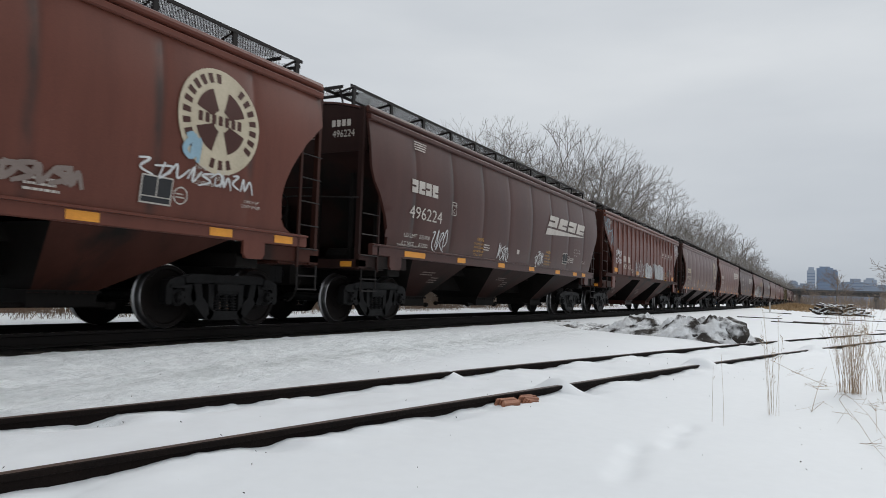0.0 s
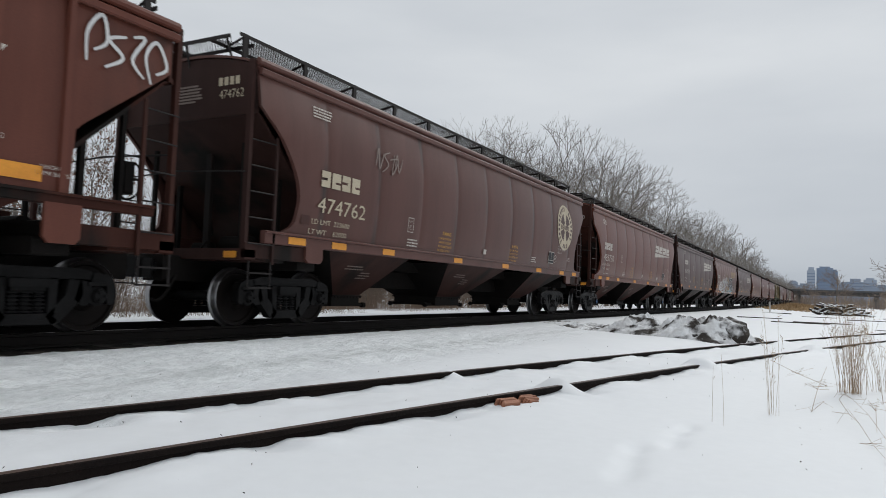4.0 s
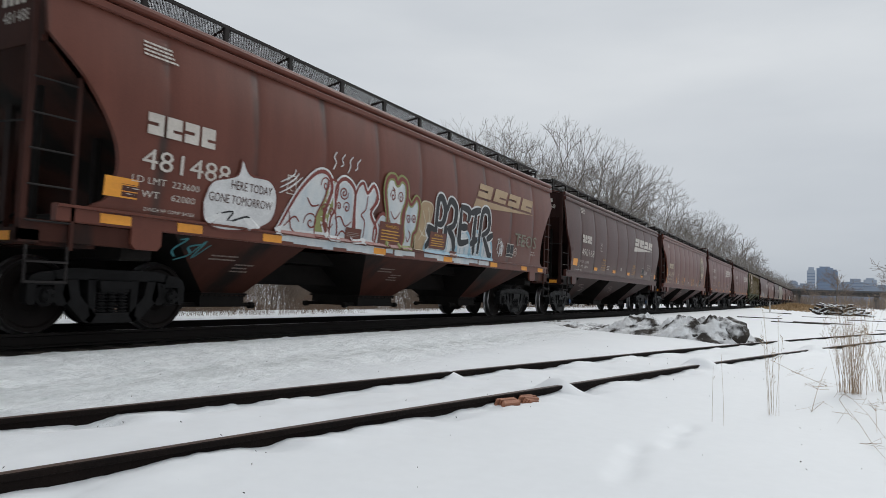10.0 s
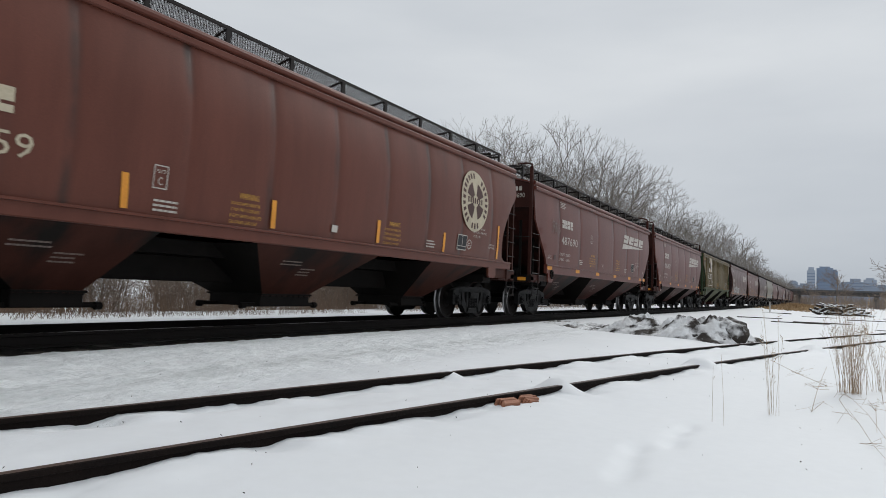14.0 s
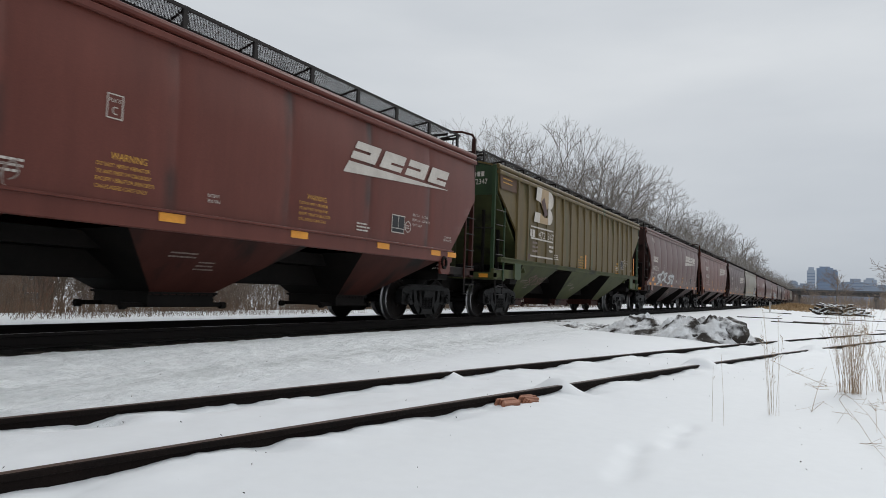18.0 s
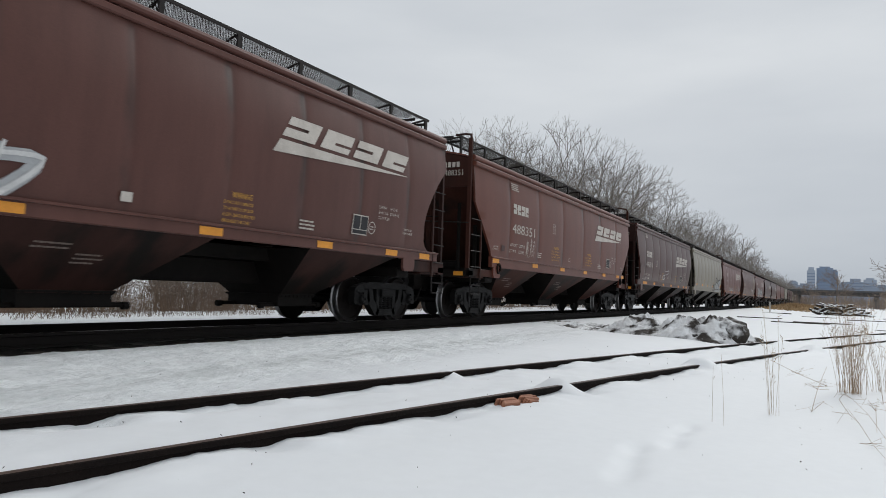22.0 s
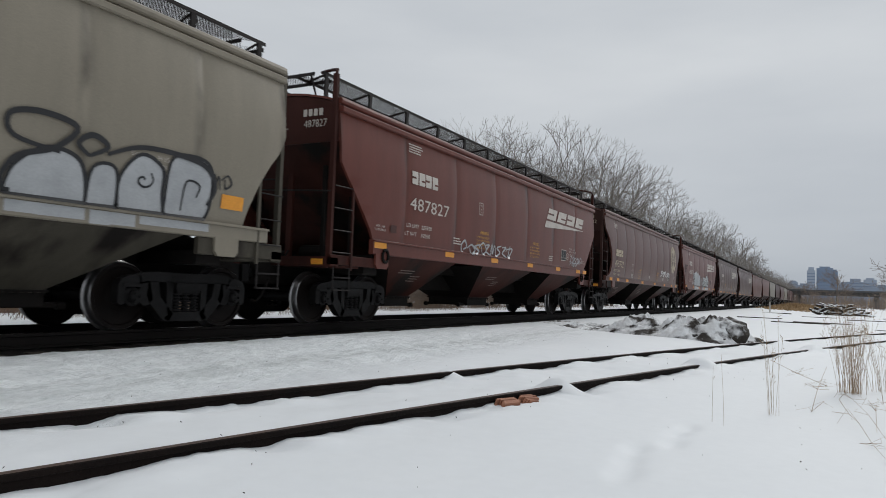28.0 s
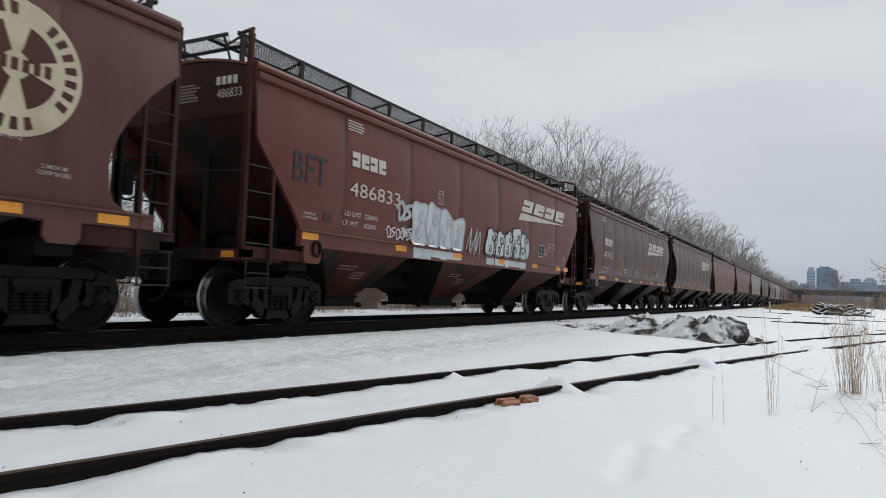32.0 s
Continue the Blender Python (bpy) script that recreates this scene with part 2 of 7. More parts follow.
        l.new(src, mx2.inputs[1])
        mx2.inputs[2].default_value = colour
        return mx2.outputs[0]

    # one long scuffed line along the packed strip
    wob, mid = n.new("ShaderNodeMath"), n.new("ShaderNodeMath")
    wob.operation, wob.inputs[1].default_value = "MULTIPLY_ADD", 0.9
    l.new(nz.outputs["Fac"], wob.inputs[0])
    l.new(sep.outputs["Y"], wob.inputs[2])
    off, line = n.new("ShaderNodeMath"), n.new("ShaderNodeMapRange")
    off.operation, off.inputs[1].default_value = "SUBTRACT", -2.60
    mid.operation = "ABSOLUTE"
    l.new(wob.outputs[0], off.inputs[0])
    l.new(off.outputs[0], mid.inputs[0])
    line.interpolation_type = "SMOOTHSTEP"
    line.inputs["From Min"].default_value, line.inputs["From Max"].default_value, line.inputs["To Max"].default_value = 0.34, 0.0, 0.8
    l.new(mid.outputs[0], line.inputs["Value"])
    scuff = n.new("ShaderNodeMath")
    scuff.operation = "MULTIPLY"
    l.new(line.outputs[0], scuff.inputs[0])
    l.new(both.outputs[0], scuff.inputs[1])
    out = streaks(2.6, (0.8, 4.5, 1.0), 0.50, 0.66, (0.70, 0.74, 0.75, 1), mx.outputs[0], both.outputs[0])
    # Fine dark specks painted in place of shading on the relief.
    out = streaks(10.0, (1.0, 2.6, 1.0), 0.52, 0.62, (0.67, 0.71, 0.72, 1), out, both.outputs[0])
    out = streaks(2.2, (0.7, 3.0, 1.0), 0.36, 0.62, (0.50, 0.53, 0.53, 1), out, scuff.outputs[0])
    l.new(out, b.inputs["Base Color"])
    bp, hs = n.new("ShaderNodeBump"), n.new("ShaderNodeMath")
    hs.operation = "MULTIPLY"
    l.new(nz.outputs["Fac"], hs.inputs[0])
    l.new(both.outputs[0], hs.inputs[1])
    bp.inputs["Strength"].default_value, bp.inputs["Distance"].default_value = 0.8, 0.08
    l.new(hs.outputs[0], bp.inputs["Height"])
    l.new(b.inputs["Normal"].links[0].from_socket, bp.inputs["Normal"])
    l.new(bp.outputs[0], b.inputs["Normal"])
    return m


SNOW = snow_material()
BALLAST = mat("dark_wet_ballast", (0.026, 0.023, 0.021), (0.010, 0.009, 0.0085), 0.85, 14.0, fine=60, bump=0.8, spec=0.10)
BARK = mat("grey_bark", (0.15, 0.136, 0.12), (0.09, 0.08, 0.07), 0.9, 5.0, fine=30, bump=0.4, vary=1.0)
TWIG = mat("bare_twigs", (0.215, 0.192, 0.172), (0.145, 0.130, 0.116), 0.9, 1.0, bump=0.0)
SCRUB = mat("dry_scrub", (0.26, 0.205, 0.165), (0.13, 0.10, 0.082), 0.9, 1.0, bump=0.0)
STRAW = mat("dry_grass_stems", (0.42, 0.31, 0.20), (0.24, 0.165, 0.105), 0.85, 8.0, bump=0.0, vary=1.0)
DIRT = mat("thawing_dirt", (0.075, 0.060, 0.048), (0.028, 0.024, 0.021), 0.9, 3.0, fine=20, bump=0.6)
SPLINTER = mat("split_tie_wood", (0.42, 0.20, 0.125), (0.20, 0.085, 0.05), 0.8, 3.0, (1, 6, 6), fine=40, bump=0.5)


# ---- mesh building ----
class Shape:
    """Collects corners and faces of one mesh."""

    def __init__(self):
        self.v, self.f = [], []

    def add(self, verts, faces):
        k = len(self.v)
        self.v += [tuple(p) for p in verts]
        self.f += [tuple(i + k for i in q) for q in faces]
        return self

    def box(self, x0, x1, y0, y1, z0, z1, c=0.0):
        """A box; c chamfers its long edges."""
        if c <= 0:
            return self.add([(x, y, z) for x in (x0, x1) for y in (y0, y1) for z in (z0, z1)],
                            [(0, 1, 3, 2), (4, 6, 7, 5), (0, 4, 5, 1), (2, 3, 7, 6), (0, 2, 6, 4), (1, 5, 7, 3)])
        ring = [(y0 + c, z0), (y1 - c, z0), (y1, z0 + c), (y1, z1 - c), (y1 - c, z1), (y0 + c, z1), (y0, z1 - c), (y0, z0 + c)]
        return self.prism(ring, x0, x1, "x")

    def prism(self, ring, a, b, axis="y"):
        """A polygon (two coordinates a corner) drawn out from a to b along an axis."""
        put = {"x": lambda p, t: (t, p[0], p[1]), "y": lambda p, t: (p[0], t, p[1]), "z": lambda p, t: (p[0], p[1], t)}[axis]
        n = len(ring)
        return self.add([put(p, a) for p in ring] + [put(p, b) for p in ring],
                        [tuple(range(n)), tuple(range(2 * n - 1, n - 1, -1))] + [(i, (i + 1) % n, n + (i + 1) % n, n + i) for i in range(n)])

    def tube(self, path, r, n=6, r_end=None, caps=True):
        """A round bar along a path of points."""
        path = [Vector(p) for p in path]
        m = len(path)
        verts = []
        for i, p in enumerate(path):
            d = (path[min(i + 1, m - 1)] - path[max(i - 1, 0)]).normalized()
            a = d.cross(Vector((0, 0, 1)) if abs(d.z) < 0.9 else Vector((1, 0, 0))).normalized()
            b = d.cross(a)
            rr = r if r_end is None else r + (r_end - r) * i / max(m - 1, 1)
            verts += [p + (a * math.cos(2 * math.pi * j / n) + b * math.sin(2 * math.pi * j / n)) * rr for j in range(n)]
        faces = [(i * n + j, i * n + (j + 1) % n, (i + 1) * n + (j + 1) % n, (i + 1) * n + j) for i in range(m - 1) for j in range(n)]
        if caps:
            faces += [tuple(range(n - 1, -1, -1)), tuple((m - 1) * n + j for j in range(n))]
        return self.add(verts, faces)

    def lathe(self, profile, centre, axis="y", n=20):
        """A profile (along, radius) turned about an axis through centre."""
        c = Vector(centre)
        verts = []
        for t, r in profile:
            for j in range(n):
                s, k = r * math.sin(2 * math.pi * j / n), r * math.cos(2 * math.pi * j / n)
                verts.append(c + Vector({"y": (k, t, s), "x": (t, k, s), "z": (k, s, t)}[axis]))
        m = len(profile)
        faces = [(i * n + j, i * n + (j + 1) % n, (i + 1) * n + (j + 1) % n, (i + 1) * n + j) for i in range(m - 1) for j in range(n)]
        return self.add(verts, faces + [tuple(range(n - 1, -1, -1)), tuple((m - 1) * n + j for j in range(n))])

    def mesh(self, name, material, smooth=False):
        me = bpy.data.meshes.new(name)
        me.from_pydata(self.v, [], self.f)
        me.materials.append(material)
        bm = bmesh.new()
        bm.from_mesh(me)
        bmesh.ops.recalc_face_normals(bm, faces=bm.faces[:])
        bm.to_mesh(me)
        bm.free()
        if smooth:
            me.polygons.foreach_set("use_smooth", [True] * len(me.polygons))
        return me


def part(name, mesh, parent, label="", at=None):
    ob = new(name, mesh)
    ob.parent = parent
    if at is not None:
        ob.location = at
    if label:
        ob["label"] = label
    return ob


def thing(name, label, category, group="", kind="", at=(0, 0, 0), mesh=None):
    ob = new(name, mesh)
    ob.location = at
    return tagged(ob, label, category, group, kind)


CACHE = {}


def kept(key, make):
    if key not in CACHE:
        CACHE[key] = make()
    return CACHE[key]


def text_shape(words, width, height):
    """The built-in font's outlines as flat faces, fitted into width x height from (0, 0)."""
    cu = bpy.data.curves.new("letters", "FONT")
    cu.body, cu.resolution_u = words, 2
    ob = bpy.data.objects.new("letters", cu)
    me = bpy.data.meshes.new_from_object(ob)
    pts = [v.co.copy() for v in me.vertices]
    faces = [tuple(p.vertices) for p in me.polygons]
    bpy.data.objects.remove(ob)
    bpy.data.curves.remove(cu)
    bpy.data.meshes.remove(me)
    x0, x1 = min(p.x for p in pts), max(p.x for p in pts)
    y0, y1 = min(p.y for p in pts), max(p.y for p in pts)
    return [((p.x - x0) / (x1 - x0) * width, (p.y - y0) / (y1 - y0) * height) for p in pts], faces


# ---- ground ----
def siding_y(x):
    """The far rail of the siding, which curves away from the main track."""
    return -3.53 - 0.185 * x - 0.0023 * x * x


def smooth_step(a, b, t):
    t = min(max((t - a) / (b - a), 0.0), 1.0)
    return t * t * (3 - 2 * t)


def ground_z(x, y):
    """Snow level: packed against the main track, lower round the siding, falling away behind the track."""
    z = -0.20 - 0.09 * smooth_step(-1.6, -3.2, y)
    if y > 1.2:
        z += 0.10 * math.exp(-((y - 3.0) / 1.3) ** 2) - 3.4 * smooth_step(7.0, 50.0, y) * smooth_step(140.0, 30.0, x)
        z -= 0.5 * smooth_step(6.0, 20.0, y)
    sy = siding_y(x)
    soft = 0.022 * noise.noise((x * 0.35, y * 0.35, 0)) + 0.010 * noise.noise((x * 1.1, y * 1.1, 5)) + 0.0012 * noise.noise((x * 4, y * 4, 9))
    if -8 < x < 46 and y < -1.5:
        off = y - sy
        k = smooth_step(-8, -4, x)
        fresh = smooth_step(5.0, 13.0, x)
        z += k * smooth_step(1.8, 0.3, off) * (-0.386 + 0.03 * fresh - z)
        z -= k * 0.06 * smooth_step(-1.5, -4.0, off)
        lump = noise.noise((x * 0.8, y * 1.0, 3.0)) * 0.55 + noise.noise((x * 2.1, y * 2.4, 7.0)) * 0.45 + noise.noise((x * 4.6, y * 5.2, 2.0)) * 0.28
        z += 0.04 * k * lump * smooth_step(2.2, 0.4, abs(off + 0.75))
        for e in (0.0, -1.53):
            d = off - e
            rag = noise.noise((x * 1.3, e * 5 + 2, 1.0)) + 0.6 * noise.noise((x * 4.0, e * 3, 4.0)) + 0.35 * noise.noise((x * 9.0, e * 7, 6.0))
            near = math.exp(-((d + 0.13) / 0.13) ** 2)
            z += k * near * ((-0.026 if e == 0 else -0.020 + 0.055 * smooth_step(2.9, 2.0, x)) + 0.03 * fresh + 0.075 * max(rag, -0.55))
            for nx, nw in (((3.42, 0.16), (4.70, 0.10)) if e == 0 else ((2.40, 0.14), (3.50, 0.16))):
                z -= 0.042 * math.exp(-((x - nx) / nw) ** 2) * math.exp(-((d + 0.12) / 0.11) ** 2)
                z += 0.045 * math.exp(-((x - nx - 0.33) / 0.2) ** 2) * math.exp(-((d + 0.22) / 0.16) ** 2)
            far = math.exp(-((d - 0.15) / 0.12) ** 2)
            z += k * far * 0.045
            if e < 0:
                for gx, gw in ((7.38, 0.05), (11.3, 0.15), (17.1, 0.22)):
                    z += 0.135 * math.exp(-((x - gx) / gw) ** 2) * math.exp(-(d / 0.22) ** 2)
            else:
                for gx, gw in ((7.6, 0.10), (20.1, 0.35)):
                    z += 0.075 * math.exp(-((x - gx) / gw) ** 2) * math.exp(-(d / 0.2) ** 2)
    elif y < -1.5:
        z -= 0.16 * smooth_step(-3.0, -9.0, y)
    if -5.5 < y < -1.2 and x < 30:
        old = smooth_step(-4.8, -3.4, y) * smooth_step(30.0, 14.0, x)
        z += old * (0.030 * noise.noise((x * 1.9, y * 3.2, 12)) + 0.024 * noise.noise((x * 4.5, y * 8, 15)) + 0.014 * noise.noise((x * 11, y * 16, 18)))
    for fx, fy, fr in ((4.52, -7.93, 0.14), (4.88, -7.88, 0.11), (5.28, -7.83, 0.12), (5.66, -8.03, 0.12), (6.10, -7.98, 0.11), (6.45, -8.02, 0.11)):
        z -= 0.028 * math.exp(-(((x - fx) / (fr * 1.6)) ** 2 + ((y - fy) / (fr * 0.7)) ** 2) ** 2)
    z += soft * (0.5 if -1.6 < y < -0.9 else 1.0)
    if -8 < x < 46 and min(abs(y - sy), abs(y - sy + 1.53)) < 0.2:
        z = max(z, -0.445)
    if abs(y) < 1.4:
        edge = 1.17 + 0.07 * noise.noise((x * 1.2, y, 2)) + 0.06 * noise.noise((x * 5.0, y, 6))
        z += (-0.30 - z) * smooth_step(edge, edge - 0.10, abs(y))
    return z


def axis_steps(spans):
    out = []
    for a, b, step in spans:
        n = max(1, int(round((b - a) / step)))
        out += [a + (b - a) * i / n for i in range(n)]
    return out + [spans[-1][1]]


def build_ground():
    xs = axis_steps([(-3000, -400, 650), (-400, -60, 60), (-60, -8, 4), (-8, 1, 0.5), (1, 13, 0.075), (13, 30, 0.2), (30, 80, 1.0), (80, 400, 10), (400, 4500, 410)])
    ys = axis_steps([(-3000, -300, 540), (-300, -40, 26), (-40, -14, 1.5), (-14, -9.2, 0.3), (-9.2, -3.0, 0.055), (-3.0, -1.4, 0.055), (-1.4, -0.9, 0.04), (-0.9, 4.0, 0.14), (4, 14, 0.6), (14, 80, 6), (80, 300, 44), (300, 3000, 540)])
    s = Shape()
    verts = [(x, y, ground_z(x, y)) for x in xs for y in ys]
    m = len(ys)
    s.add(verts, [(i * m + j, (i + 1) * m + j, (i + 1) * m + j + 1, i * m + j + 1) for i in range(len(xs) - 1) for j in range(m - 1)])
    me = bpy.data.meshes.new("ground")
    me.from_pydata(s.v, [], s.f)
    me.materials.append(SNOW)
    me.polygons.foreach_set("use_smooth", [True] * len(me.polygons))
    return thing("ground", "snow-covered ground with packed grey snow beside the track", "ground", kind="structure", mesh=me)


build_ground()

RAIL_RING = [(-0.075, -0.17), (0.075, -0.17), (0.075, -0.155), (0.014, -0.135), (0.012, -0.045), (0.036, -0.036), (0.036, -0.006), (0.028, 0.0), (-0.028, 0.0), (-0.036, -0.006), (-0.036, -0.036), (-0.012, -0.045), (-0.014, -0.135), (-0.075, -0.155)]


def rail_mesh(name, path, material):
    s = Shape()
    n = len(RAIL_RING)
    verts = []
    for i, p in enumerate(path):
        d = (Vector(path[min(i + 1, len(path) - 1)]) - Vector(path[max(i - 1, 0)])).normalized()
        side = Vector((-d.y, d.x, 0))
        verts += [Vector(p) + side * a + Vector((0, 0, b)) for a, b in RAIL_RING]
    s.add(verts, [(i * n + j, i * n + (j + 1) % n, (i + 1) * n + (j + 1) % n, (i + 1) * n + j) for i in range(len(path) - 1) for j in range(n)])
    me = s.mesh(name, material)
    me.materials.append(RAILTOP if material is RAIL else RUSTHEAD)
    top = max(v[2] for v in s.v)
    for p in me.polygons:
        if p.normal.z > 0.95 and p.center.z > top - 0.012:
            p.material_index = 1
    return me


def flat_strip(s):
    me = bpy.data.meshes.new("ballast")
    me.from_pydata(s.v, [], s.f)
    me.materials.append(BALLAST)
    return me


def build_tracks():
    main = thing("main_track", "rusty steel rails of the main track in snow", "railway track", kind="structure")
    for y in (-0.752, 0.752):
        part("rail", rail_mesh("main_rail", [(x, y, 0) for x in (-400, -100, 0, 20, 60, 200, 1200)], RAIL), main)
    tie = Shape().box(-0.115, 0.115, -1.18, 1.18, -0.36, -0.205, 0.01).mesh("tie", TIE)
    for i in range(70):
        part("tie", tie, main, at=(-3 + i * 0.53, 0, 0))
    bed = Shape()
    bxs = [-60 + 0.6 * i for i in range(360)]
    bys = [-1.26 + 0.18 * j for j in range(15)]
    bed.add([(x, y, -0.200 + 0.03 * noise.noise((x * 5, y * 9, 0)) - 0.04 * smooth_step(0.9, 1.26, abs(y))) for x in bxs for y in bys],
            [(i * 15 + j, (i + 1) * 15 + j, (i + 1) * 15 + j + 1, i * 15 + j + 1) for i in range(len(bxs) - 1) for j in range(14)])
    tagged(part("ballast", flat_strip(bed), main, "dark stone ballast between the rails"), kind="stuff")
    siding = thing("siding_track", "rusty rails of a disused siding half buried in snow", "railway track", kind="structure")
    side_rail = mat("siding_rail_rust", (0.015, 0.0105, 0.009), (0.0075, 0.006, 0.0058), 0.75, 4.0, (0.6, 1, 1), fine=40, bump=0.4, spec=0.06)
    for off in (0.0, -1.53):
        pts = []
        for i in range(90):
            x = -8 + i * 0.6
            pts.append((x, siding_y(x) + off, -0.30))
        part("rail", rail_mesh("siding_rail", pts, side_rail), siding)


build_tracks()


# ---- the train ----
SPEED = 9.25
# by body style: length over the end posts, truck centre from the end, eave, sill bottom, sill top
STYLE = {
    "round": dict(length=16.22, truck=1.42, eave=4.05, sill=1.30, sill_top=1.50, bulge=0.095, hop=((1.9, 4.55, 3.3, 4.15), (6.3, 9.6, 7.5, 8.7))),
    "short": dict(length=15.02, truck=1.25, eave=4.05, sill=1.30, sill_top=1.52, bulge=0.095, hop=((1.8, 4.35, 3.1, 3.95), (5.9, 9.1, 6.95, 8.05))),
    "flat": dict(length=15.70, truck=1.26, eave=3.98, sill=1.32, sill_top=1.60, bulge=0.025, hop=((1.75, 4.6, 3.15, 4.05), (6.1, 9.5, 7.25, 8.4))),
    "rib": dict(length=16.22, truck=1.46, eave=4.02, sill=1.48, sill_top=1.62, bulge=0.0, hop=((1.9, 4.9, 3.3, 4.2), (6.4, 9.9, 7.5, 8.75))),
}


def side_y(st, z):
    """How far the side sheet stands out from the centre line at height z."""
    d = STYLE[st]
    t = (z - d["sill_top"]) / (d["eave"] - d["sill_top"])
    return 1.575 + d["bulge"] * 4 * t * (1 - t) - 0.05 * smooth_step(0.55, 1.0, t)


def end_u(st, z):
    """Where the side sheet's end edge lies at height z: cut away round the ladders."""
    def along(pts):
        for (z0, u0), (z1, u1) in zip(pts, pts[1:]):
            if z0 >= z >= z1:
                return u0 + (u1 - u0) * (z0 - z) / (z0 - z1)
        return pts[-1][1]
    if st == "short":
        return along([(4.2, 0.0), (2.95, 0.02), (2.70, 0.14), (2.48, 0.33), (2.15, 0.54), (1.75, 0.72), (1.52, 0.76), (1.3, 0.66)])
    if st == "round":
        if z > 3.36:
            return 0.0
        if z > 3.0:
            return (3.36 - z) / 0.36 * 0.42
        if z > 2.0:
            return 0.42 + 0.53 * math.sin((3.0 - z) / 1.0 * math.pi / 2)
        return along([(2.0, 0.95), (1.7, 0.90), (1.58, 0.80), (1.52, 0.62), (1.3, 0.60)])
    if st == "flat":
        return along([(4.0, 0.0), (2.89, 0.03), (1.76, 1.02), (1.60, 1.13), (1.2, 1.13)])
    return along([(4.1, 0.06), (3.36, 0.08), (2.38, 1.34), (1.4, 1.38)])


def side_panel_mesh(st, colour, sign):
    d = STYLE[st]
    L, zs = d["length"], []
    n = 26
    for i in range(n + 1):
        zs.append(d["sill_top"] + (d["eave"] - d["sill_top"]) * i / n)
    # seams between the sheets, pressed in by a few millimetres
    seams = {"round": 9, "short": 8, "flat": 6, "rib": 0}[st]
    cols, s = [], Shape()
    for k in range(seams + 1):
        a, b = k / (seams + 1), (k + 1) / (seams + 1)
        cols += [(a, -0.007 if k else 0.0), (a + 0.002, 0.0)]
        cols += [(a + (b - a) * q, 0.017 * math.sin(math.pi * q)) for q in (0.14, 0.32, 0.5, 0.68, 0.86)]
        cols.append((b - 0.002, 0.0))
    cols.append((1.0, 0.0))
    m = len(cols)
    for off in (0.0, -0.05):
        for z in zs:
            u0 = end_u(st, z)
            for t, dent in cols:
                dent *= min(1.0, (d["eave"] - z) / 0.3, (z - d["sill_top"]) / 0.2)
                s.v.append((min(max(L * t, u0 + 0.004 * t), L - u0 - 0.004 * (1 - t)), sign * (side_y(st, z) + dent + off), z))
    N = m * len(zs)
    for o in (0, N):
        s.f += [(o + i * m + j, o + i * m + j + 1, o + (i + 1) * m + j + 1, o + (i + 1) * m + j) for i in range(len(zs) - 1) for j in range(m - 1)]
    rim = [j for j in range(m)] + [i * m + m - 1 for i in range(1, len(zs))] + [(len(zs) - 1) * m + j for j in range(m - 2, -1, -1)] + [i * m for i in range(len(zs) - 2, 0, -1)]
    s.f += [(a, b, N + b, N + a) for a, b in zip(rim, rim[1:] + rim[:1])]
    me = s.mesh("side_panel", side_paint(colour, round(L / (seams + 1), 3)), True)
    me.set_sharp_from_angle(angle=radians(28))
    return me


def roof_z(st, y):
    return STYLE[st]["eave"] + 0.26 * (1 - (abs(y) / 1.56) ** 2)


def roof_mesh(st, colour):
    L, s, m = STYLE[st]["length"], Shape(), 13
    for off in (0, -0.04):
        for x in (0.0, L):
            s.v += [(x, -1.54 + 3.08 * j / (m - 1), roof_z(st, -1.54 + 3.08 * j / (m - 1)) + off) for j in range(m)]
    s.f += [(j, j + 1, m + j + 1, m + j) for j in range(m - 1)] + [(2 * m + j, 2 * m + j + 1, 3 * m + j + 1, 3 * m + j) for j in range(m - 1)]
    s.f += [(j, j + 1, 2 * m + j + 1, 2 * m + j) for j in range(m - 1)] + [(m + j, m + j + 1, 3 * m + j + 1, 3 * m + j) for j in range(m - 1)]
    s.f += [(0, m, 3 * m, 2 * m), (m - 1, 2 * m - 1, 4 * m - 1, 3 * m - 1)]
    return s.mesh("roof", PAINTS[colour])


def end_sheet_mesh(st, colour):
    """The upright end wall under the roof."""
    s = Shape()
    ring = [(-1.52, 3.28), (1.52, 3.28)] + [(1.52 - 3.04 * j / 8, roof_z(st, 1.52 - 3.04 * j / 8) - 0.045) for j in range(9)]
    s.prism(ring, 0.03, 0.07, "x")
    s.box(0.0, 0.03, -1.52, 1.52, 3.26, 3.33)
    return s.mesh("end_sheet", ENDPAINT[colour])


def slope_sheet_mesh(st, colour):
    """The end slope that runs inwards under the body."""
    d = STYLE[st]
    s = Shape().prism([(0.07, 3.28), (0.12, 3.28), (2.30, 1.30), (2.24, 1.27)], -1.50, 1.50, "y")
    s.box(0.55, 0.62, -0.06, 0.06, 1.1, 2.85)
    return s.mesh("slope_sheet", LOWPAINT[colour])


def chord_mesh(st, colour, sign):
    d = STYLE[st]
    y, z, L = sign * 1.545, d["eave"], d["length"]
    ring = [(y + 0.055 * math.cos(a), z + 0.065 * math.sin(a)) for a in [2 * math.pi * i / 10 for i in range(10)]]
    s = Shape().prism(ring, -0.02, L + 0.02, "x")
    s.box(0.0, L, min(y - sign * 0.02, y + sign * 0.075), max(y - sign * 0.02, y + sign * 0.075), z - 0.205, z - 0.10, 0.02)
    return s.mesh("top_chord", PAINTS[colour])


